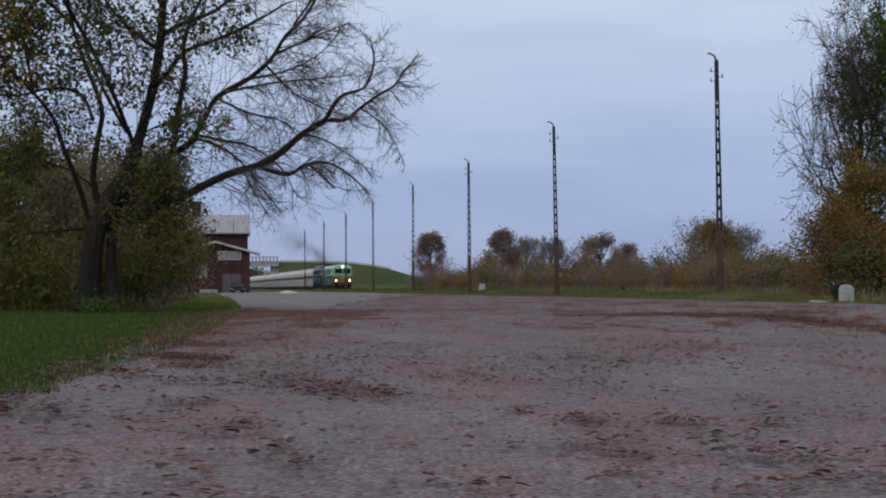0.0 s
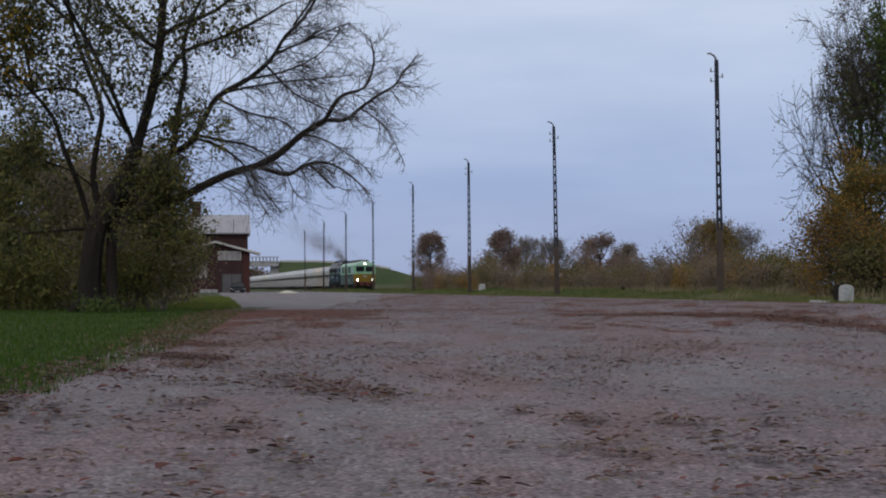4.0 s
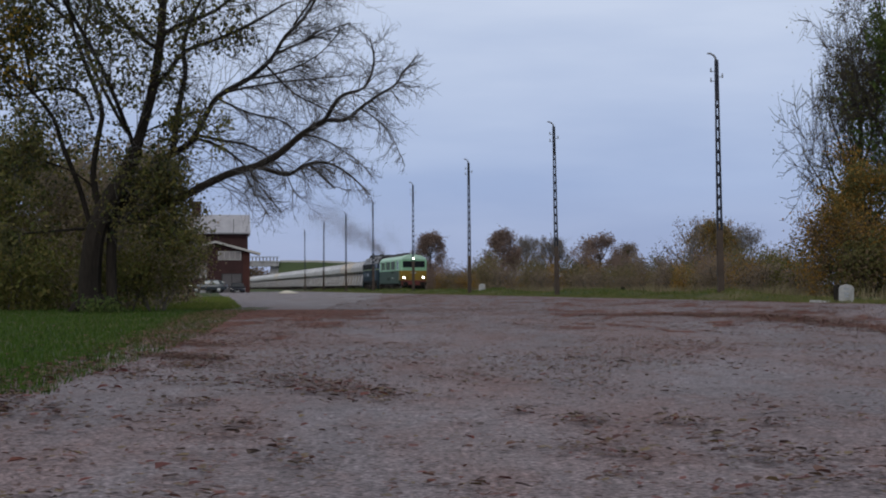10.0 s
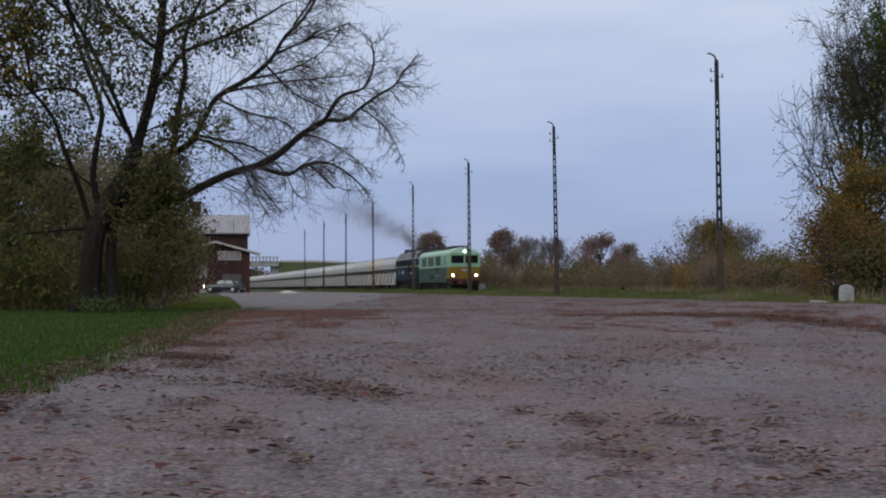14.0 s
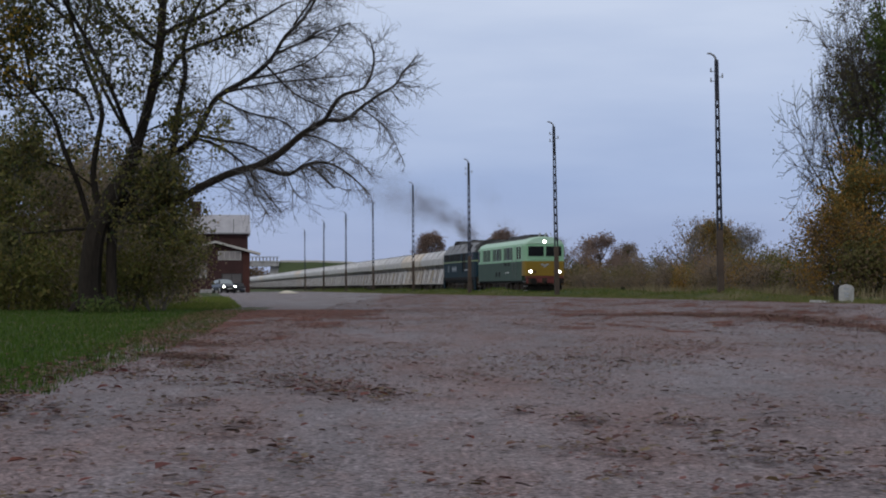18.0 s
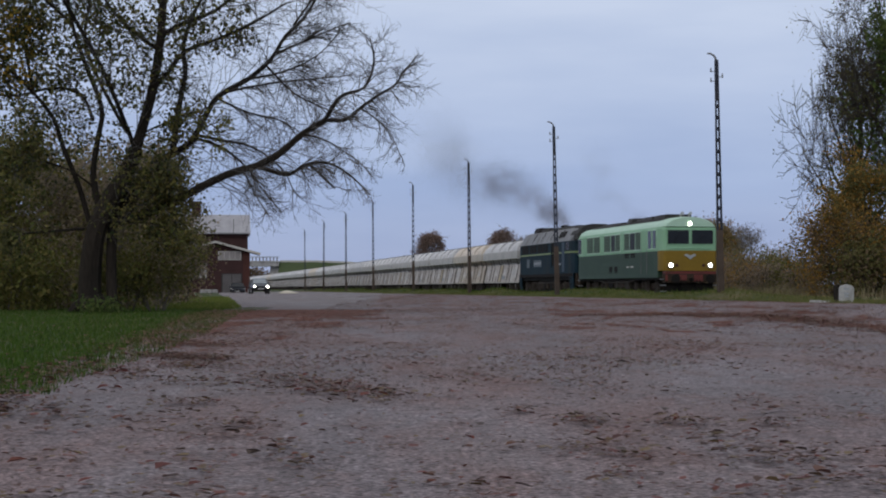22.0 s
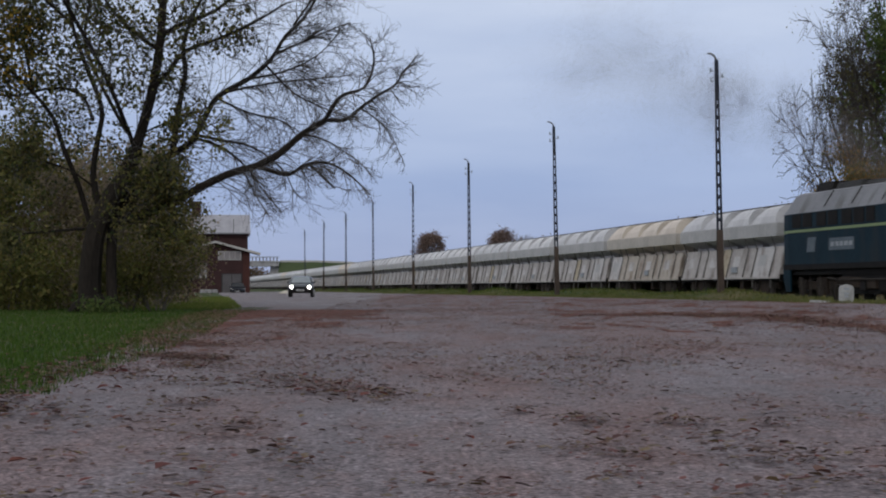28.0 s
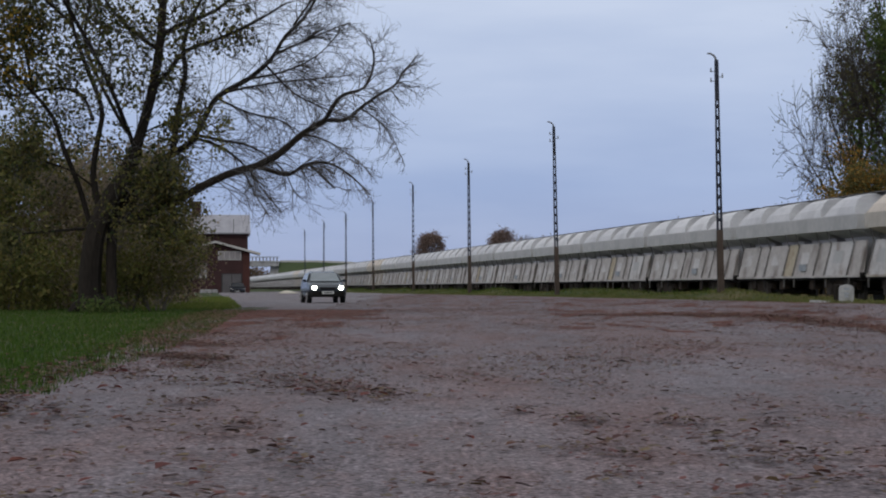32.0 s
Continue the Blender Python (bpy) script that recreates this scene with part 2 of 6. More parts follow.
M["leaf_dark"] = foliage("leaf_dark", [(0.025, 0.035, 0.015), (0.055, 0.068, 0.025), (0.085, 0.068, 0.03), (0.042, 0.055, 0.022)])
M["leaf_brown"] = foliage("leaf_brown", [(0.0747, 0.0568, 0.0389), (0.1495, 0.1076, 0.0688), (0.1943, 0.1316, 0.0747), (0.1046, 0.0837, 0.0478)])
M["leaf_moss"] = foliage("leaf_moss", [(0.075, 0.09, 0.027), (0.145, 0.148, 0.042), (0.195, 0.158, 0.055)])
# brown leaf tones brightened to make up for shade under the crown
M["leaf_dim"] = foliage("leaf_dim", [(0.2, 0.16, 0.12), (0.3, 0.235, 0.17), (0.26, 0.22, 0.14), (0.34, 0.26, 0.17)])
M["leaf_scrub"] = foliage("leaf_scrub", [(0.11, 0.085, 0.055), (0.19, 0.15, 0.085), (0.15, 0.14, 0.06), (0.24, 0.17, 0.09)])
M["leaf_orange"] = foliage("leaf_orange", [(0.1610, 0.0862, 0.0253), (0.3680, 0.1955, 0.0403), (0.2530, 0.1610, 0.0437), (0.1265, 0.1035, 0.0345)])
M["leaf_yellow"] = foliage("leaf_yellow", [(0.234, 0.156, 0.026), (0.416, 0.260, 0.039), (0.130, 0.117, 0.026)])
M["leaf_olive"] = foliage("leaf_olive", [(0.0575, 0.0633, 0.0259), (0.1222, 0.1194, 0.0431), (0.1725, 0.1437, 0.0517), (0.0862, 0.0891, 0.0359)])
M["leaf_green"] = foliage("leaf_green", [(0.045, 0.075, 0.023), (0.085, 0.128, 0.036), (0.12, 0.14, 0.042)])
M["blade"] = foliage("grass_blade", [(0.018, 0.043, 0.007), (0.04, 0.088, 0.012), (0.064, 0.115, 0.018), (0.09, 0.11, 0.028)])
# yellower blades, brightened in colour so the corner grass looks sunlit
M["blade_sun"] = foliage("blade_sun", [(0.07, 0.11, 0.02), (0.14, 0.17, 0.035), (0.19, 0.19, 0.055)])
M["blade_dry"] = foliage("blade_dry", [(0.066, 0.086, 0.02), (0.13, 0.142, 0.04), (0.19, 0.17, 0.075), (0.09, 0.11, 0.028)])
M["litter"] = foliage("litter", [(0.06, 0.038, 0.034), (0.17, 0.066, 0.054), (0.19, 0.092, 0.064), (0.115, 0.06, 0.05), (0.2, 0.14, 0.08), (0.09, 0.06, 0.052), (0.145, 0.072, 0.06)], 0.7, 0.1)
M["litter_darker"] = foliage("litter_darker", [(0.045, 0.031, 0.029), (0.155, 0.05, 0.042), (0.135, 0.07, 0.05), (0.075, 0.042, 0.036), (0.175, 0.125, 0.062), (0.06, 0.043, 0.038), (0.1, 0.05, 0.042)], 0.6, 0.1)
M["twig"] = surface("twig_bark", (0.03, 0.027, 0.024), (0.075, 0.066, 0.055), 2, 12, 0.95, bump=0)
M["twig_old"] = surface("twig_old", (0.065, 0.061, 0.058), (0.13, 0.122, 0.112), 2, 12, 0.95, bump=0)
M["twig_grey"] = surface("twig_grey", (0.11, 0.096, 0.088), (0.21, 0.185, 0.165), 2, 12, 0.95, bump=0)
M["car_paint"] = surface("car_paint", (0.03, 0.037, 0.042), (0.045, 0.054, 0.06), 0.6, 60, 0.22, 0.3, bump=0)
M["car_blue"] = surface("car_blue", (0.005, 0.008, 0.015), (0.008, 0.012, 0.021), 0.6, 60, 0.3, 0.3, bump=0)
# pane colour raised to grey-blue to carry the sky's reflection
M["car_glass"] = surface("car_glass", (0.2, 0.23, 0.24), (0.26, 0.29, 0.3), 1, 4, 0.05, bump=0)
M["tyre"] = surface("tyre", (0.012, 0.012, 0.012), (0.03, 0.03, 0.03), 5, 30, 0.9)


M["smoke"] = surface("exhaust_soot", (0.15, 0.13, 0.118), (0.23, 0.198, 0.18), 1, 4, 1.0, bump=0)
# leaves beyond the railway, paled in their tones for distance haze
M["leaf_far"] = foliage("leaf_far", [(0.125, 0.1, 0.082), (0.2, 0.155, 0.12), (0.26, 0.195, 0.135), (0.155, 0.135, 0.095)])
M["leaf_far_rust"] = foliage("leaf_far_rust", [(0.16, 0.115, 0.098), (0.25, 0.172, 0.14), (0.2, 0.15, 0.12)])
M["weed_dry"] = foliage("weed_dry", [(0.18, 0.15, 0.09), (0.28, 0.235, 0.14), (0.14, 0.105, 0.065), (0.2, 0.185, 0.085)])
M["pale_stone"] = surface("pale_stone", (0.3, 0.3, 0.29), (0.48, 0.475, 0.46), 2.5, 16, 0.9, streaks=((0.16, 0.16, 0.13), (3, 3, 1), 0.5, 0.75))
# mint of the window frames; on the roof it stands for sky light
M["frame_pale"] = surface("frame_pale", (0.36, 0.55, 0.42), (0.46, 0.65, 0.51), 1, 10, 0.5, bump=0)
# mid tones: dirt streaks, and the belt's shade mixed into the colour
for nm, lo, hi in (("cement_mid", (0.4, 0.4, 0.395), (0.52, 0.515, 0.5)), ("cream_mid", (0.43, 0.4, 0.35), (0.55, 0.51, 0.45))):
    M[nm] = surface(nm + "_paint", lo, hi, 0.5, 4, 0.78, bump=0.05, streaks=(tuple(c * 0.72 for c in lo), (0.8, 0.8, 0.3), 0.5, 0.85))
# greyer tones for the sloping ends of the domes
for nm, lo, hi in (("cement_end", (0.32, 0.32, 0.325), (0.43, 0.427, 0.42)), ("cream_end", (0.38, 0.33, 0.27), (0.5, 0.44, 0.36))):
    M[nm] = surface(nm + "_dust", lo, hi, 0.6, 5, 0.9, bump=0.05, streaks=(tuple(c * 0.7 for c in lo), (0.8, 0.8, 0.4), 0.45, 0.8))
M["plate_fresh"] = surface("plate_fresh", (0.46, 0.45, 0.44), (0.64, 0.62, 0.6), 1.2, 6, 0.8, streaks=((0.25, 0.2, 0.17), (1.8, 1.8, 1.2), 0.5, 0.75))
M["plate_ochre"] = surface("plate_ochre", (0.38, 0.33, 0.24), (0.52, 0.46, 0.35), 1.2, 6, 0.8, streaks=((0.24, 0.16, 0.1), (1.8, 1.8, 1.2), 0.5, 0.75))
M["leaf_carpet"] = surface("leaf_carpet", (0.095, 0.043, 0.034), (0.18, 0.08, 0.06), 2.2, 16, 0.95, amount=0.5, bump=0.6)

# ---------------------------------------------------------------- mesh helpers
def box(bm, x0, x1, y0, y1, z0, z1):
    v = [bm.verts.new((x, y, z)) for x in (x0, x1) for y in (y0, y1) for z in (z0, z1)]
    for f in ((0, 1, 3, 2), (4, 6, 7, 5), (0, 4, 5, 1), (2, 3, 7, 6), (0, 2, 6, 4), (1, 5, 7, 3)):
        bm.faces.new([v[i] for i in f])
    return bm


def loft(bm, rings, caps=True, closed=True):
    """Faces between rings of points (each ring a list of xyz)."""
    rows = [[bm.verts.new(p) for p in r] for r in rings]
    n = len(rows[0])
    for a, b in zip(rows, rows[1:]):
        for i in range(n if closed else n - 1):
            j = (i + 1) % n
            bm.faces.new((a[i], a[j], b[j], b[i]))
    if caps and closed:
        bm.faces.new(rows[0][::-1])
        bm.faces.new(rows[-1])
    return bm


def tube(bm, points, radii, sides=8, caps=True):
    """A round bar along points, with a radius at each."""
    pts = [Vector(p) for p in points]
    rings = []
    side = None
    for i, p in enumerate(pts):
        d = (pts[min(i + 1, len(pts) - 1)] - pts[max(i - 1, 0)]).normalized()
        if side is None:
            side = d.orthogonal().normalized()
        side = (side - d * side.dot(d)).normalized()
        up = d.cross(side)
        rings.append([p + (side * math.cos(a) + up * math.sin(a)) * radii[i] for a in (2 * math.pi * k / sides for k in range(sides))])
    return loft(bm, rings, caps)


def extrude_x(bm, profile, x0, x1):
    """A profile of (y, z) points, drawn out from x0 to x1."""
    return loft(bm, [[(x0, y, z) for y, z in profile], [(x1, y, z) for y, z in profile]])


def extrude_y(bm, profile, y0, y1):
    return loft(bm, [[(x, y0, z) for x, z in profile], [(x, y1, z) for x, z in profile]])


def mesh(name, bm, material, smooth=False):
    me = bpy.data.meshes.new(name)
    bmesh.ops.recalc_face_normals(bm, faces=bm.faces)
    bm.to_mesh(me)
    bm.free()
    for mt in (material if isinstance(material, (list, tuple)) else [material]):
        me.materials.append(M[mt])
    if smooth:
        me.shade_smooth()
    return me


def part(name, bm, material, parent=None, label="", smooth=False):
    """Links a bmesh as one mesh object, under a thing or a part."""
    ob = new(name, mesh(name, bm, material, smooth))
    ob.parent = parent
    return tagged(ob, label)


def share(name, me, parent, m):
    """One more piece on a mesh that already exists."""
    ob = new(name, me)
    ob.parent = parent
    ob.matrix_basis = m
    return ob


def thing(name, label, category, group="", kind=""):
    return tagged(new(name), label, category, group, kind)


def B():
    return bmesh.new()


def step(a, b, x):
    t = min(1.0, max(0.0, (x - a) / (b - a)))
    return t * t * (3 - 2 * t)


# ---------------------------------------------------------------- plan
# The railway runs straight past the yard. k is the distance across, measured along X.
SLANT = 0.1617
PHI = math.atan(SLANT)
TRACK_K = 25.7
RAIL_Z = 0.12


def across(x, y):
    return x + SLANT * y


def ground_z(x, y):
    k = across(x, y)
    z = 0.2 * step(50, 200, y) * step(16, 9, k) + 0.3 * step(9, 18, k)
    z += 0.16 * step(17.8, 20.5, k) * step(46, 56, y) + 0.36 * step(48, 58, y) * (noise.noise((x * 0.45, y * 0.13, 0.0)) - 0.02) * step(18.2, 20, k) * step(23.5, 21.5, k)
    z -= 0.5 * step(21.9 - 2.5 * step(58, 48, y), 24.0 - 2.0 * step(58, 48, y), k)
    z += 0.35 * step(28.5, 31, k) + 1.6 * step(180, 480, y) * step(32, 60, k)
    return z


def on_track(q, u=0.0, z=0.0):
    """A point q metres up the line from the camera's level, u metres beyond the track's axis."""
    return Vector((TRACK_K - q * math.sin(PHI) + u * math.cos(PHI), q * math.cos(PHI) + u * math.sin(PHI), z))


def at_bearing(x, y, depth):
    """The point that lies that far ahead along a bearing."""
    p = radians(PITCH)
    v = Vector((x - 784, F, 441 - y))
    v = Vector((v.x, v.y * math.cos(p) - v.z * math.sin(p), v.y * math.sin(p) + v.z * math.cos(p)))
    return Vector((0, 0, CAM_Z)) + v * (depth / v.y)


# ---------------------------------------------------------------- ground
def sheet(name, xs, ys, dz, material, keep=None):
    bm = B()
    grid = [[bm.verts.new((x, y, ground_z(x, y) + dz)) for x in xs] for y in ys]
    for j in range(len(ys) - 1):
        for i in range(len(xs) - 1):
            cx, cy = (xs[i] + xs[i + 1]) / 2, (ys[j] + ys[j + 1]) / 2
            if keep is None or keep(cx, cy):
                bm.faces.new((grid[j][i], grid[j][i + 1], grid[j + 1][i + 1], grid[j + 1][i]))
    for v in [v for v in bm.verts if not v.link_faces]:
        bm.verts.remove(v)
    return part(name, bm, material, smooth=True)


def spread(edges):
    out = []
    for a, b, s in edges:
        n = max(1, round((b - a) / s))
        out += [a + (b - a) * i / n for i in range(n)]
    return out + [edges[-1][1]]


xs = spread([(-1500, -200, 100), (-200, -60, 10), (-60, 40, 0.8), (40, 200, 8), (200, 1500, 100)])
ys = spread([(-200, 0, 20), (0, 10, 1), (10, 140, 1.3), (140, 300, 4), (300, 700, 20), (700, 2600, 150)])
tagged(sheet("ground", xs, ys, 0.0, "grass"), "grassy ground with dips and banks", "ground", kind="structure")

# green verge of the yard on the tree's side
VERGE = [(-2.2, 0), (-2.6, 9), (-3.1, 12), (-3.5, 18), (-4.4, 27), (-6.6, 46), (-7.3, 60), (-14, 110), (-25, 190), (-28, 230)]


def verge_x(y):
    for (xa, ya), (xb, yb) in zip(VERGE, VERGE[1:]):
        if y <= yb:
            return xa + (xb - xa) * (y - ya) / (yb - ya)
    return VERGE[-1][0]


def strip_sheet(name, y_rows, left, right, n, dz, material):
    bm = B()
    rows = []
    for y in y_rows:
        a, b = left(y), right(y)
        rows.append([(a + (b - a) * i / n, y) for i in range(n + 1)])
    grid = [[bm.verts.new((x, y, ground_z(x, y) + dz)) for x, y in r] for r in rows]
    for j in range(len(grid) - 1):
        for i in range(n):
            bm.faces.new((grid[j][i], grid[j][i + 1], grid[j + 1][i + 1], grid[j + 1][i]))
    return part(name, bm, material, smooth=True)


rows = spread([(-30, 0, 5), (0, 60, 1), (60, 240, 3)])
wob = lambda y: 0.25 * noise.noise((y * 0.35, 3.0, 0)) + 0.12 * noise.noise((y * 1.3, 7.0, 0))
right_edge = lambda y: 17.6 - SLANT * y + 2 * wob(y * 0.7 + 40)
tagged(strip_sheet("yard_paving", [y for y in rows if y <= 55], lambda y: verge_x(y) + wob(y), right_edge, 60, 0.02, "asphalt"),
       "worn asphalt yard with fallen leaves", "pavement", kind="structure")
road_edge = lambda y: min(-2.4 - 0.03 * (y - 55) + 1.2 * wob(y * 0.5 + 90), right_edge(y) - 0.05)
far_rows = [55] + [y for y in rows if y > 55]
tagged(strip_sheet("yard_paving", [y for y in far_rows if y < 132], road_edge, right_edge, 30, 0.02, "asphalt"),
       "worn asphalt of the yard beside the railway bank", "pavement", kind="structure")
tagged(strip_sheet("road_paving", far_rows, lambda y: verge_x(y) + wob(y), road_edge, 40, 0.02, "pale_asphalt"),
       "pale grey worn asphalt before the station", "pavement", kind="structure")


# ---------------------------------------------------------------- poles
def concrete_pole():
    """A tapered pole of two flanges joined by rungs, open between them."""
    pole = thing("concrete_pole", "tall tapered concrete lattice pole standing in grass", "pole", "poles along the railway")
    H = 8.6
    half = lambda z: 0.11 - 0.05 * z / H
    for s in (-1, 1):
        bm = B()
        rings = []
        for z in (-0.3, 2.2, 8.45):
            a = half(z)
            rings.append([(s * a, -0.11 + 0.004 * z, z), (s * a * 0.42, -0.11 + 0.004 * z, z), (s * a * 0.42, 0.11 - 0.004 * z, z), (s * a, 0.11 - 0.004 * z, z)])
        loft(bm, rings)
        part("flange", bm, "concrete", pole)
    bm = B()
    loft(bm, [[(-half(z) - 0.005, -0.115, z), (half(z) + 0.005, -0.115, z), (half(z) + 0.005, 0.115, z), (-half(z) - 0.005, 0.115, z)] for z in (-0.3, 2.45)])
    part("solid_foot", bm, "pole_foot", pole, "brown weathered solid foot")
    z = 2.75
    while z < 7.0:
        a = half(z) * 0.6
        bm = B()
        box(bm, -a, a, -0.07, 0.07, z, z + 0.13)
        part("rung", bm, "concrete", pole)
        z += 0.4
    bm = B()
    loft(bm, [[(-half(z) + 0.02, -0.07, z), (half(z) - 0.02, -0.07, z), (half(z) - 0.02, 0.07, z), (-half(z) + 0.02, 0.07, z)] for z in (7.0, 8.45)])
    part("solid_head", bm, "concrete", pole)
    bm = B()
    tube(bm, [(-0.02, 0, 8.3), (-0.03, 0, 8.52), (-0.1, 0, 8.62), (-0.22, 0, 8.68), (-0.32, 0, 8.68)], [0.035, 0.035, 0.035, 0.03, 0.03], 6)
    part("hook", bm, "walkway", pole, "bent steel hook")
    for s, z in ((-1, 8.05), (1, 7.85), (-1, 7.7)):
        bm = B()
        tube(bm, [(0, 0, z), (s * 0.2, 0, z)], [0.015, 0.015], 5)
        tube(bm, [(s * 0.2, 0, z - 0.03), (s * 0.2, 0, z + 0.12)], [0.035, 0.025], 8)
        part("insulator", bm, "board_grey", pole)
    return pole


first_pole = concrete_pole()
LEAN = (-0.9, -1.1, -0.5, -0.3, -0.5, -0.2, 0.3, -0.5)
POLE_Y = (60.2, 85.4, 110.0, 135.0, 161.0, 185.5, 212.0, 240.0)
for i in range(8):
    y = POLE_Y[i]
    x = 19.5 - SLANT * y
    foot = 0.46 + 0.2 * (noise.noise((x * 0.5, y * 0.14, 0.0)) - 0.1)
    m = pose(x, y, foot - 0.1, 0, LEAN[i], 4 * (i % 3))
    if i == 0:
        first_pole.matrix_basis = m
    else:
        copy_thing(first_pole, m)


def marker_stone(x, y, yaw, label, s=1.0):
    """A white painted concrete distance post with a rounded head."""
    v = thing("marker_stone", label, "marker post", "distance posts beside the track")
    bm = B()
    prof = [(-0.205, -0.6), (0.205, -0.6), (0.2, 0.4)] + [(0.2 * math.cos(a), 0.42 + 0.12 * math.sin(a)) for a in (0.3, 0.8, 1.57, 2.34, 2.84)] + [(-0.2, 0.4)]
    extrude_y(bm, [(a * s, b * s) for a, b in prof], -0.11, 0.11)
    body = part("body", bm, "pale_stone", v)
    for z, w in ((0.39, 0.08), (0.25, 0.065), (0.17, 0.055)):
        bm = B()
        box(bm, -w * s, w * s, -0.118, -0.108, z * s, (z + 0.05) * s)
        part("mark", bm, "board_grey", v, "faded grey mark")
    v.matrix_basis = pose(x, y, ground_z(x, y) + (0.0 if y < 60 else 0.42), 0, 1, yaw)


for k, y in ((18.34, 46.2), (28.6, 155.0)):
    marker_stone(k - SLANT * y, y, -8, "whitewashed concrete marker post in the grass", 0.95 if y < 60 else 1.4)

# ---------------------------------------------------------------- track
def rail_run(u):
    bm = B()
    prof = [(-0.07, 0), (0.07, 0), (0.02, 0.03), (0.02, 0.1), (0.036, 0.12), (0.036, 0.16), (-0.036, 0.16), (-0.036, 0.12), (-0.02, 0.1), (-0.02, 0.03)]
    rings = []
    for q in (-60, 620):
        rings.append([on_track(q, u + a, RAIL_Z - 0.16 + b) for a, b in prof])
    loft(bm, rings)
    return tagged(part("rail", bm, "wheel_steel"), "worn steel rail on ballast", "rail", kind="structure")


for u in (-0.7525, 0.7525):
    rail_run(u)
bm = B()
loft(bm, [[on_track(q, a, z) for a, z in ((-2.6, -0.5), (-1.7, RAIL_Z - 0.2), (1.7, RAIL_Z - 0.2), (2.6, -0.5))] for q in (-60, 100, 300, 620)])
tagged(part("ballast_bed", bm, "ballast"), "grey-brown stone ballast under the track", "ballast", kind="structure")
bm = B()
for i in range(440):
    q = -20 + 0.65 * i
    loft(bm, [[on_track(q - 0.12, u, RAIL_Z - 0.3) for u in (-1.25, 1.25)] + [on_track(q + 0.12, u, RAIL_Z - 0.3) for u in (1.25, -1.25)],
              [on_track(q - 0.12, u, RAIL_Z - 0.165) for u in (-1.25, 1.25)] + [on_track(q + 0.12, u, RAIL_Z - 0.165) for u in (1.25, -1.25)]])
tagged(part("sleepers", bm, "concrete"), "concrete sleepers under the rails", "sleepers", kind="stuff")


# ---------------------------------------------------------------- station building
def station_building():
    v = thing("station_building", "two-storey brick station building with pale roof", "building")
    g = 0.1
    # main block, roof slope towards the yard
    def wall(name, x0, x1, y0, y1, z0, z1, mt="brick"):
        return part(name, box(B(), x0, x1, y0, y1, z0, z1), mt, v)
    wall("main_wall", -37, -23.5, 206, 216, g - 0.3, 7.3)
    bm = B()
    loft(bm, [[(x, 205.3, 7.25), (x, 205.3, 7.4), (x, 210.9, 9.75), (x, 216.7, 7.4), (x, 216.7, 7.25)] for x in (-37.5, -23.2)])
    part("main_roof", bm, "slate", v, "pale weathered metal roof")
    for i in range(14):
        x = -37.2 + i * 1.05
        bm = B()
        loft(bm, [[(x - 0.03, 205.28, 7.41), (x + 0.03, 205.28, 7.41), (x + 0.03, 205.28, 7.46), (x - 0.03, 205.28, 7.46)],
                  [(x - 0.03, 210.9, 9.76), (x + 0.03, 210.9, 9.76), (x + 0.03, 210.9, 9.81), (x - 0.03, 210.9, 9.81)]])
        part("roof_seam", bm, "slate", v)
    bm = B()
    box(bm, -30.3, -29.2, 210.2, 211.2, 9.0, 11.1)
    box(bm, -30.45, -29.05, 210.05, 211.35, 11.1, 11.35)
    part("chimney", bm, "brick", v, "red brick chimney")
    wall("cornice", -37.1, -23.4, 205.85, 206.0, 6.9, 7.22)
    # front wing with a low gable
    bm = B()
    extrude_y(bm, [(-32.4, g - 0.3), (-23.35, g - 0.3), (-23.35, 4.85), (-27.3, 6.0), (-32.4, 4.75)], 200, 206)
    part("wing_wall", bm, "brick", v)
    for xa, za, xb, zb in ((-27.3, 6.15, -22.1, 4.75), (-27.3, 6.15, -33.6, 4.62)):
        bm = B()
        pr = [(xa, za - 0.12), (xb, zb - 0.12), (xb, zb + 0.06), (xa, za + 0.06)]
        extrude_y(bm, pr, 199.2, 206)
        part("wing_roof", bm, "roof_felt", v, "low felt roof")
        bm = B()
        extrude_y(bm, [(xa, za - 0.16), (xb, zb - 0.16), (xb, zb + 0.1), (xa, za + 0.1)], 199.08, 199.2)
        part("verge_board", bm, "pale_board", v, "pale wooden verge board")
    wall("pilaster", -24.1, -23.3, 199.88, 200.02, g - 0.3, 4.9, "brick_bright")
    for a, b, z0, z1, mt in ((-26.9, -24.4, 4.1, 4.95, "window_pale"), (-26.5, -24.3, 0.1, 2.35, "door_grey"), (-30.4, -28.4, 2.0, 3.6, "window_pale")):
        fr = part("window_frame" if mt != "door_grey" else "door_frame", box(B(), a - 0.1, b + 0.1, 199.9, 200.05, z0 - 0.1, z1 + 0.1), "pale_board" if mt != "door_grey" else "roof_felt", v)
        n = 4 if mt == "window_pale" else 2
        for i in range(n):
            w = (b - a) / n
            part("pane" if mt == "window_pale" else "door_leaf", box(B(), a + w * i + 0.04, a + w * (i + 1) - 0.04, 199.86, 199.93, z0, z1), mt, fr)
    for i in range(3):
        x = -35 + 3.8 * i
        fr = part("window_frame", box(B(), x, x + 1.3, 205.9, 206.05, 4.2, 6.1), "pale_board", v)
        part("pane", box(B(), x + 0.1, x + 1.2, 205.86, 205.92, 4.3, 6.0), "dark_window", fr)
    bm = B()
    tube(bm, [(-25.2, 204.9, 7.3), (-25.2, 204.9, 9.0)], [0.04, 0.04], 6)
    part("vent_pipe", bm, "walkway", v)
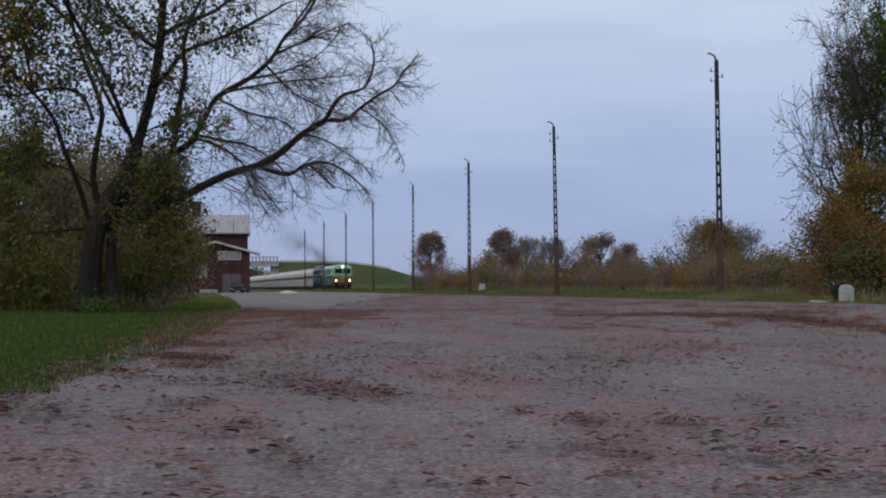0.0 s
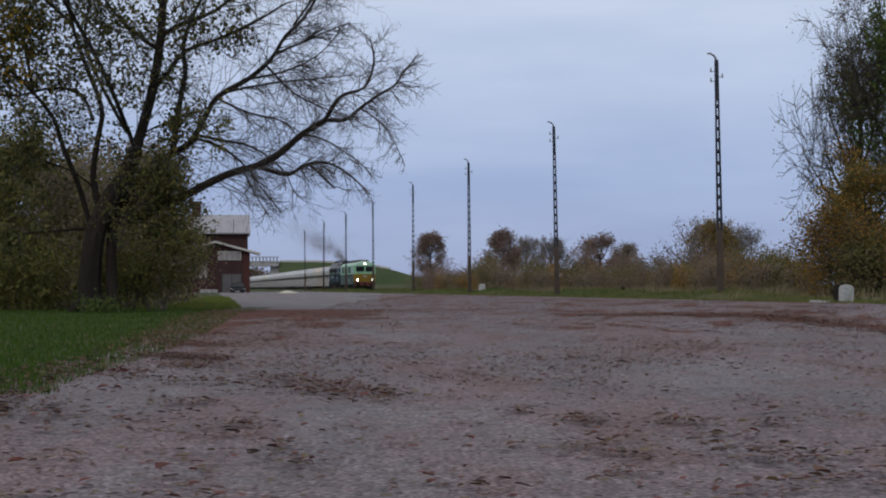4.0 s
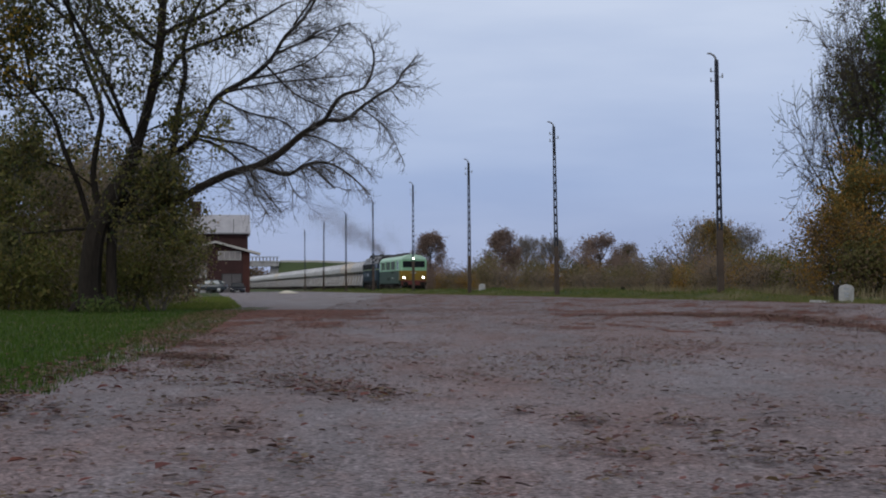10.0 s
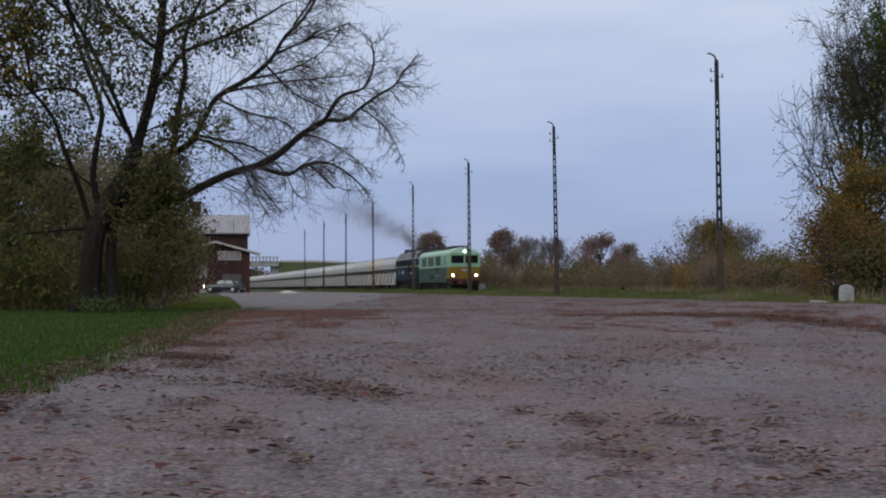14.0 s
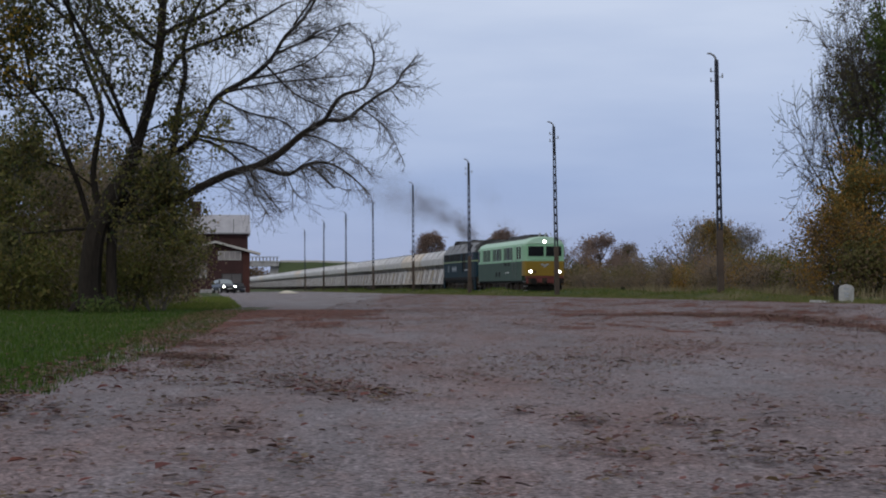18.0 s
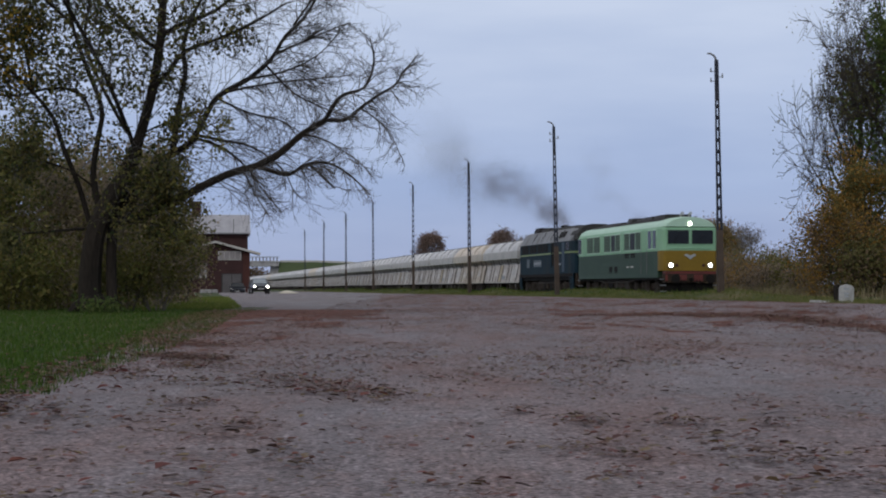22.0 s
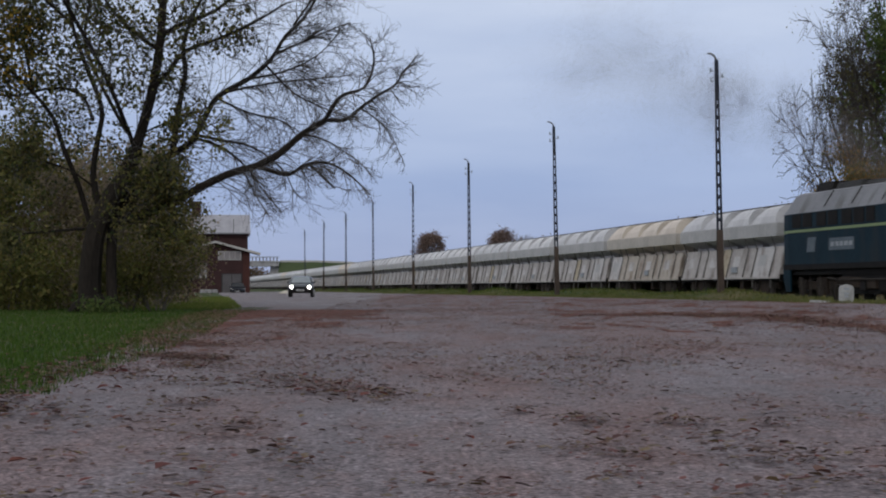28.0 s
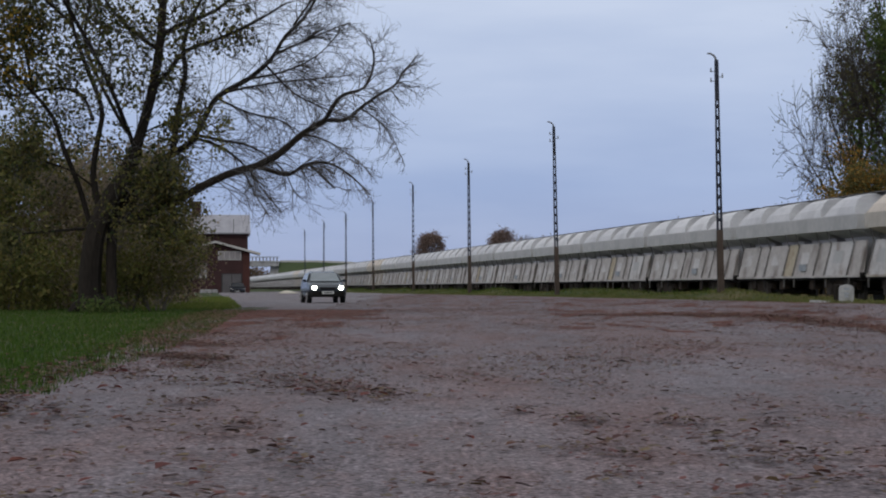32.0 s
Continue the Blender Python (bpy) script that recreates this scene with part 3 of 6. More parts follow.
    # the house stands square to the railway
    v.matrix_basis = pose(-22.6, 200, 0, 0, 0, 7.0) @ pose(23.35, -200, 0)
    return v


station_building()

# ---------------------------------------------------------------- road bridge and its embankment
def road_bridge():
    v = thing("road_bridge", "concrete road bridge with railings over the railway", "bridge")
    part("deck", box(B(), -95, -51.5, 536, 548, 7.7, 9.2), "pale_concrete", v)
    part("abutment", loft(B(), [[(-55.2, 538, -1), (-50, 538, -1), (-50, 546, -1), (-55.2, 546, -1)], [(-54.2, 538, 7.7), (-51.5, 538, 7.7), (-51.5, 546, 7.7), (-54.2, 546, 7.7)]]), "pale_concrete", v)
    part("pier", box(B(), -72, -71, 538, 546, -1, 7.7), "pale_concrete", v)
    part("edge_beam", box(B(), -95, -51.3, 535.7, 536.0, 8.9, 9.35), "pale_concrete", v)
    for i in range(40):
        x = -94.8 + 1.1 * i
        part("post", box(B(), x - 0.16, x + 0.16, 535.8, 536.0, 9.35, 10.5), "walkway", v)
    part("handrail", box(B(), -95, -51.3, 535.78, 536.02, 10.4, 10.68), "board_grey", v)
    return v


road_bridge()
bm = B()
TOPZ = [(-51.4, 9.0), (-40, 9.0), (-29, 8.6), (-22, 7.7), (-16.5, 6.7), (-9.5, 4.7), (-2, 2.4), (6, 0.7)]
loft(bm, [[(x, 541 - 1.7 * z, -0.5), (x, 539, z), (x, 548, z), (x, 548 + 1.7 * z, -0.5)] for x, z in TOPZ])
tagged(part("embankment", bm, "embankment_grass", smooth=False), "green grassed road embankment beside the bridge", "embankment", kind="structure")
bm = B()
loft(bm, [[(x, 539.0, z + 0.02), (x, 539.0, z + 0.55), (x, 539.25, z + 0.55), (x, 539.25, z + 0.02)] for x, z in TOPZ[:5]])
tagged(part("guard_rail", bm, "pale_board"), "pale road guard rail along the embankment", "guard rail", kind="structure")

# ---------------------------------------------------------------- small yard things
def sand_heap():
    bm = B()
    rings = []
    for r, z in ((1.15, 0.0), (0.85, 0.12), (0.5, 0.24), (0.22, 0.3), (0.04, 0.31)):
        rings.append([(r * (1 + 0.18 * noise.noise((a, r, 2))) * math.cos(a) - 0.5 * z, 0.7 * r * math.sin(a), z) for a in (i * 2 * math.pi / 18 for i in range(18))])
    loft(bm, rings)
    ob = part("sand_heap", bm, "sand", smooth=True)
    x, y = (511 - 784) / F * 172, 172
    ob.matrix_basis = pose(x, y, ground_z(x, y) + 0.0)
    tagged(ob, "low heap of pale sand on the asphalt", "sand heap")


sand_heap()


def stump(x, y):
    v = thing("tree_stump", "short dark cut tree stump in the grass", "stump")
    bm = B()
    tube(bm, [(0, 0, -0.2), (0, 0, 0.08), (0.02, 0, 0.4), (0.03, 0.01, 0.56)], [0.2, 0.14, 0.115, 0.11], 9)
    part("stub", bm, "bark", v)
    v.matrix_basis = pose(x, y, ground_z(x, y))


stump((1101 - 784) / F * 86, 86)


def wooden_post(x, y):
    v = thing("wooden_post", "short dark weathered wooden post behind the marker", "post")
    bm = B()
    loft(bm, [[(-0.075, -0.07, z), (0.075, -0.07, z), (0.07, 0.07, z), (-0.07, 0.07, z)] for z in (-0.3, 0.2, 0.5)])
    part("stake", bm, "bark", v)
    v.matrix_basis = pose(x, y, ground_z(x, y), 1, -2, 12)


wooden_post((1481 - 784) / F * 47.2, 47.2)


def stone_block(x, y, s):
    bm = B()
    box(bm, -0.35 * s, 0.35 * s, -0.25, 0.25, 0, 0.42)
    bmesh.ops.bevel(bm, geom=bm.edges[:], offset=0.06, segments=2, affect="EDGES")
    ob = part("kerb_block", bm, "pale_concrete")
    ob.matrix_basis = pose(x, y, ground_z(x, y) - 0.02)
    tagged(ob, "pale concrete block by the building", "concrete block", "blocks by the building")


for i, px in enumerate((360, 368, 378)):
    stone_block((px - 784) / F * 190, 190 + 0.5 * i, 0.9 + 0.2 * (i % 2))

slab = part("concrete_slab", loft(B(), [[(-0.5, -0.35, 0.0), (0.45, -0.3, 0.0), (0.5, 0.3, 0.0), (-0.4, 0.35, 0.0)], [(-0.48, -0.33, 0.07), (0.43, -0.28, 0.06), (0.48, 0.28, 0.06), (-0.38, 0.33, 0.07)]]), "pale_concrete")
slab.matrix_basis = pose((1451 - 784) / F * 46.5, 46.5, ground_z((1451 - 784) / F * 46.5, 46.5) + 0.02, 2, 1, 20) @ Matrix.Diagonal((0.42, 0.8, 0.8, 1))
tagged(slab, "broken pale concrete slab lying in grass", "concrete slab")

# ---------------------------------------------------------------- train
FRONT0, V0, ACC = 253.1, 6.913, 0.0628


def front_q(t):
    """Distance of the leading lamps up the line."""
    return FRONT0 - V0 * t - 0.5 * ACC * t * t


moving = []


def train_pose(q):
    return Matrix.Translation(on_track(q, 0, RAIL_Z)) @ pose(0, 0, 0, 0, 0, math.degrees(PHI) - 90)


def ring(profile, x, wide=1.0, drop=0.0, z_ref=0.0):
    """A closed cross-section from its half profile (y, z), narrowed, and lowered in proportion to height above z_ref."""
    half = [(y * wide, z - drop * max(0.0, z - z_ref)) for y, z in profile]
    return [(x, -y, z) for y, z in half] + [(x, y, z) for y, z in reversed(half)]


def shell(profile, stations, z_ref=0.0):
    bm = B()
    return loft(bm, [ring(profile, x, w, d, z_ref) for x, w, d in stations])


def rail_wheel(r):
    bm = B()
    tube(bm, [(0, -0.07, 0), (0, -0.06, 0), (0, 0.03, 0), (0, 0.05, 0), (0, 0.07, 0)], [r * 0.8, r * 0.98, r * 0.98, r * 1.04, r * 1.04], 20)
    for a in range(5):
        c, s = math.cos(a * 1.2566), math.sin(a * 1.2566)
        tube(bm, [(0, -0.08, 0), (c * r * 0.7, -0.08, s * r * 0.7)], [0.06, 0.045], 5)
    return bm


def wheelset(r):
    """Two wheels on their axle."""
    bm = B()
    for s in (-1, 1):
        one = rail_wheel(r)
        bmesh.ops.transform(one, matrix=pose(0, s * 0.76, 0, 0, 0, 0 if s < 0 else 180), verts=one.verts)
        me = bpy.data.meshes.new("half")
        one.to_mesh(me)
        one.free()
        bm.from_mesh(me)
        bpy.data.meshes.remove(me)
    tube(bm, [(0, -0.7, 0), (0, 0.7, 0)], [0.09, 0.09], 8)
    return bm


WHEEL_46 = mesh("wheelset", wheelset(0.5), "wheel_steel")
WHEEL_42 = mesh("wheelset", wheelset(0.46), "wheel_steel")
turning = []


def bogie(parent, x, axles, wheel_mesh, r, base):
    """A bogie with side frames, springs and its wheels."""
    bm = B()
    for sy in (-1, 1):
        box(bm, -base / 2 - 0.5, base / 2 + 0.5, sy * 1.0 - 0.08, sy * 1.0 + 0.08, 0.55, 0.85)
        box(bm, -0.5, 0.5, sy * 1.05 - 0.1, sy * 1.05 + 0.1, 0.35, 1.0)
    box(bm, -0.3, 0.3, -1.0, 1.0, 0.5, 0.95)
    b = part("bogie", bm, "rusty_black", parent)
    b.matrix_basis = pose(x, 0, 0)
    for i in range(axles):
        ax = -base / 2 + base * i / (axles - 1)
        bx = B()
        for sy in (-1, 1):
            box(bx, ax - 0.18, ax + 0.18, sy * 1.16 - 0.06, sy * 1.16 + 0.06, 0.35, 0.68)
            tube(bx, [(ax, sy * 1.16, 0.6), (ax, sy * 1.16, 1.0)], [0.1, 0.1], 8)
        part("axle_box", bx, "dusty_iron", b)
        sp = B()
        for sy in (-1, 1):
            for off in (-0.34, 0.34):
                for k in range(5):
                    tube(sp, [(ax + off, sy * 1.14, 0.6 + 0.07 * k), (ax + off, sy * 1.14, 0.635 + 0.07 * k)], [0.085, 0.085], 8)
        part("spring", sp, "dusty_iron", b)
        ws = share("wheelset", wheel_mesh, b, pose(ax, 0, r))
        if axles == 3:
            turning.append((ws, ax, r))
    return b


def buffers(parent, x, direction, material="black"):
    for sy in (-0.875, 0.875):
        bm = B()
        tube(bm, [(x, sy, 1.06), (x + direction * 0.42, sy, 1.06)], [0.11, 0.09], 10)
        tube(bm, [(x + direction * 0.42, sy, 1.06), (x + direction * 0.46, sy, 1.06)], [0.23, 0.23], 14)
        part("buffer", bm, material, parent)
    bm = B()
    box(bm, min(x, x + direction * 0.4), max(x, x + direction * 0.4), -0.06, 0.06, 0.95, 1.1)
    part("coupling_hook", bm, "black", parent)


def panel(parent, name, x0, x1, y, z0, z1, material, depth=0.04, label="", slant=0.0):
    """A plate on a vehicle's side at y, standing depth proud of it."""
    s = -1 if y < 0 else 1
    bm = B()
    pr = [(x0, z0), (x1, z0), (x1 + slant, z1), (x0 + slant, z1)]
    extrude_y(bm, pr, y - s * 0.03, y + s * depth)
    return part(name, bm, material, parent, label)


def green_locomotive():
    v = thing("diesel_locomotive", "green diesel locomotive with yellow nose and lit headlamps", "locomotive", "locomotives of the freight train")
    L = 17.5
    ends = [(0.0, 0.87, 0.05), (-0.09, 0.935, 0.03), (-0.38, 0.985, 0.01), (-1.1, 1.0, 0.0)]
    stations = ends + [(-L - x, w, d) for x, w, d in reversed(ends)]
    W = 1.45
    part("lower_body", shell([(W, 1.12), (W, 2.44)], [(-0.75, 0.988, 0.005), (-1.1, 1, 0)] + stations[4:]), "green", v)
    part("nose_panel", shell([(W, 1.45), (W, 2.44)], [(0.0, 0.87, 0), (-0.09, 0.935, 0), (-0.38, 0.985, 0), (-0.75, 0.988, 0)]), "yellow", v, "yellow painted nose")
    part("upper_body", shell([(W, 2.44), (W, 3.5), (1.40, 3.62)], stations, 2.44), "pale_green", v)
    r_ends = [(-0.02, 0.87, 0.12), (-0.11, 0.935, 0.08), (-0.4, 0.985, 0.03), (-1.3, 1.0, 0.0)]
    r_stations = r_ends + [(-L - x, w, d) for x, w, d in reversed(r_ends)]
    # shoulders a tone paler than the walls: sky light put into the paint
    part("roof", shell([(1.40, 3.62), (1.27, 3.8), (1.0, 3.96), (0.6, 4.08), (0.2, 4.13)], r_stations, 3.62), "frame_pale", v, "roof shoulders painted paler mint for sky light")
    bm = B()
    extrude_x(bm, [(-1.02, 3.97), (-0.6, 4.12), (0.6, 4.12), (1.02, 3.97)], -15.6, -1.6)
    part("roof_top", bm, "roof_dark", v, "dark sooty roof top")
    for a, b, h in ((-3.9, -1.9, 0.2), (-7.2, -4.3, 0.14), (-9.0, -8.0, 0.24), (-14.6, -10.2, 0.1)):
        bm = B()
        extrude_x(bm, [(-0.75, 4.08), (-0.62, 4.1 + h), (0.62, 4.1 + h), (0.75, 4.08)], a, b)
        part("roof_hatch", bm, "roof_dark", v)
    for a in (-2.9, -5.2, -6.4):
        bm = B()
        tube(bm, [(a, 0, 4.2), (a, 0, 4.32)], [0.5, 0.46], 16)
        part("roof_fan", bm, "black", v)
    # waist line and skirt
    bm = B()
    box(bm, -L + 0.6, -0.8, -W - 0.025, W + 0.025, 2.42, 2.47)
    part("waist_strip", bm, "pale_green", v)
    bm = B()
    box(bm, -L + 0.4, -0.35, -1.36, 1.36, 1.0, 1.16)
    part("underframe", bm, "black", v)
    bm = B()
    box(bm, -11.2, -6.6, -1.2, 1.2, 0.35, 1.0)
    part("fuel_tank", bm, "black", v)
    # side louvres and windows
    for sy in (-W, W):
        for x0, x1, mt in ((-2.3, -1.75, "glass"), (-1.45, -0.95, "glass"),
                           (-4.6, -3.7, "louvre"), (-5.7, -4.75, "dark_window"), (-6.8, -5.85, "louvre"),
                           (-8.6, -7.7, "louvre"), (-9.5, -8.75, "dark_window"), (-11.0, -9.7, "louvre"),
                           (-13.3, -12.0, "louvre"), (-14.9, -13.5, "louvre"), (-17.0, -16.3, "glass")):
            p = panel(v, "window_frame", x0 - 0.06, x1 + 0.06, sy, 2.52, 3.5, "frame_pale", 0.02)
            panel(p, "pane" if mt != "louvre" else "louvre", x0, x1, sy, 2.58, 3.44, mt, 0.035)
            if mt == "louvre":
                for k in range(5):
                    z = 2.66 + 0.16 * k
                    panel(p, "slat", x0 + 0.03, x1 - 0.03, sy, z, z + 0.035, "green_mid", 0.05)
        for z in (1.45, 1.75, 2.05, 2.25):
            panel(v, "rib", -L + 1.2, -1.6, sy, z, z + 0.03, "green", 0.025)
        panel(v, "cab_door", -3.35, -2.6, sy, 1.2, 2.42, "green", 0.015)
        panel(v, "vent", -5.6, -4.8, sy, 2.18, 2.4, "black", 0.02)
        panel(v, "vent", -6.8, -6.0, sy, 2.18, 2.4, "black", 0.02)
        for x in (-5.6, -6.4):
            panel(v, "maker_plate", x, x + 0.45, sy, 1.66, 1.74, "white", 0.02)
        for x in (-10.0, -8.9):
            panel(v, "hatch", x, x + 0.6, sy, 1.4, 1.75, "black", 0.01)
        for x in (-2.45, -3.5):
            bm = B()
            s = 1 if sy > 0 else -1
            tube(bm, [(x, sy + s * 0.06, 1.3), (x, sy + s * 0.06, 2.6)], [0.016, 0.016], 6)
            part("handrail", bm, "loco_grey", v)
    # both fronts
    for front, d in ((0.0, 1), (-L, -1)):
        for y0, y1 in ((-1.15, -0.08), (0.08, 1.15)):
            bm = B()
            a, b = sorted((front - d * 0.05, front + d * 0.03))
            box(bm, a, b, y0 - 0.05, y1 + 0.05, 2.72, 3.49)
            fr = part("windscreen_frame", bm, "pale_green", v)
            bm = B()
            a, b = sorted((front - d * 0.02, front + d * 0.05))
            box(bm, a, b, y0, y1, 2.77, 3.44)
            part("windscreen", bm, "glass", fr)
            bm = B()
            tube(bm, [(front + d * 0.07, y0 + 0.3, 2.78), (front + d * 0.07, y0 + 0.55, 3.2)], [0.015, 0.01], 5)
            part("wiper", bm, "black", fr)
        for y, z, r in ((-1.0, 1.72, 0.105), (1.0, 1.72, 0.105), (0.0, 3.76, 0.105)):
            bm = B()
            off = -0.12 if z > 3 else (-0.02)
            tube(bm, [(front + d * (off - 0.1), y, z), (front + d * (off + 0.1), y, z)], [r + 0.05, r + 0.04], 16)
            hl = part("headlamp", bm, "chrome", v, "lit round headlamp" if d > 0 else "")
            bm = B()
            tube(bm, [(front + d * (off + 0.08), y, z), (front + d * (off + 0.12), y, z)], [r, r * 0.8], 16)
            part("lens", bm, "lamp" if d > 0 else "glass", hl)
        for y in (-0.68, 0.68):
            bm = B()
            tube(bm, [(front - d * 0.1, y, 1.72), (front + d * 0.03, y, 1.72)], [0.08, 0.08], 12)
            part("tail_lamp", bm, "red", v)
        bm = B()
        a, b = sorted((front - d * 0.1, front + d * 0.035))
        extrude_x(bm, [(-0.32, 2.22), (-0.14, 2.12), (0, 2.0), (0.14, 2.12), (0.32, 2.22), (0.2, 2.28), (0, 2.2), (-0.2, 2.28)], a, b)
        part("nose_emblem", bm, "chrome", v, "cast metal winged emblem")
        bm = B()
        a, b = sorted((front - d * 0.4, front + d * 0.05))
        box(bm, a, b, -1.32, 1.32, 0.88, 1.3)
        beam = part("buffer_beam", bm, "rusty_black", v, "sooty buffer beam with red patches")
        bm = B()
        a, b = sorted((front - d * 0.35, front + d * 0.06))
        box(bm, a, b, -1.3, 1.3, 1.3, 1.42)
        part("edge_strip", bm, "red_fresh", beam, "red painted edge strip")
        for y0, y1, z0 in ((-0.62, -0.2, 0.98), (0.16, 0.62, 0.94), (-1.28, -1.16, 0.95)):
            bm = B()
            a, b = sorted((front, front + d * 0.075))
            box(bm, a, b, y0, y1, z0, 1.26)
            part("red_patch", bm, "red_fresh", beam)
        for y in (-1.3, 1.3):
            bm = B()
            for k in range(3):
                box(bm, *sorted((front - d * 0.5, front - d * 0.05)), y - 0.1, y + 0.1, 0.42 + 0.3 * k, 0.46 + 0.3 * k)
            part("corner_step", bm, "loco_grey", v, "pale worn corner steps")
        bm = B()
        loft(bm, [[(front - d * 0.3, -1.3, 0.22), (front - d * 0.24, -1.3, 0.22), (front - d * 0.24, -1.3, 0.34), (front - d * 0.3, -1.3, 0.34)],
                  [(front + d * 0.12, 0, 0.18), (front + d * 0.18, 0, 0.18), (front + d * 0.18, 0, 0.3), (front + d * 0.12, 0, 0.3)],
                  [(front - d * 0.3, 1.3, 0.22), (front - d * 0.24, 1.3, 0.22), (front - d * 0.24, 1.3, 0.34), (front - d * 0.3, 1.3, 0.34)]])
        part("plough_edge", bm, "walkway", v, "worn grey plough edge")
        bm = B()
        a, b = sorted((front - d * 0.3, front - d * 0.22))
        box(bm, a, b, -1.25, 1.25, 0.25, 0.85)
        part("rail_guard", bm, "black", v)
        for y in (-0.45, -0.3, 0.3, 0.45):
            bm = B()
            tube(bm, [(front + d * 0.05, y, 1.0), (front + d * 0.16, y, 0.85), (front + d * 0.14, y, 0.6)], [0.03, 0.03, 0.035], 6)
            part("air_hose", bm, "black", v)
        bm = B()
        tube(bm, [(front + d * 0.08, -1.0, 2.55), (front + d * 0.1, 1.0, 2.55)], [0.018, 0.018], 6)
        part("handrail", bm, "pale_green", v)
        buffers(v, front + d * 0.05, d)
    for y in (-0.2, 0.22):
        bm = B()
        tube(bm, [(-0.9, y, 4.05), (-0.9, y, 4.28), (-0.6, y, 4.3)], [0.04, 0.04, 0.09], 8)
        part("horn", bm, "chrome", v)
    for x in (-3.6, -L + 3.6):
        bogie(v, x, 3, WHEEL_46, 0.5, 3.9)
    running_gear(v, -11.3, -6.3, 21)
    moving.append((v, -0.75))
    return v


def running_gear(v, x0, x1, seed):
    """Boxes, straps and pipes hung below the frame between the bogies."""
    g = random.Random(seed)
    for sy in (-1, 1):
        x = x0
        while x < x1 - 0.3:
            w = min(g.uniform(0.45, 1.1), x1 - x)
            bm = B()
            box(bm, x, x + w - 0.08, *sorted((sy * 1.0, sy * g.uniform(1.28, 1.38))), g.uniform(0.42, 0.62), g.uniform(0.88, 1.0))
            bmesh.ops.bevel(bm, geom=bm.edges[:], offset=0.03, segments=1, affect="EDGES")
            part("equipment_box", bm, g.choice(("rusty_black", "dusty_iron", "black")), v)
            x += w
        bm = B()
        tube(bm, [(x0 - 1.0, sy * 1.36, 0.98), (x0, sy * 1.4, 0.9), (x1, sy * 1.4, 0.9), (x1 + 1.0, sy * 1.36, 0.98)], [0.03] * 4, 6)
        part("air_pipe", bm, "dusty_iron", v)
    for bx in (x0 - 2.6, x1 + 2.6):
        for sy in (-1, 1):
            for off in (-1.55, -0.5, 0.5, 1.55):
                bm = B()
                tube(bm, [(bx + off, sy * 1.2, 1.05), (bx + off + 0.12, sy * 1.24, 0.7), (bx + off + 0.1, sy * 1.24, 0.3)], [0.035, 0.03, 0.05], 6)
                part("brake_hanger", bm, "dusty_iron", v)


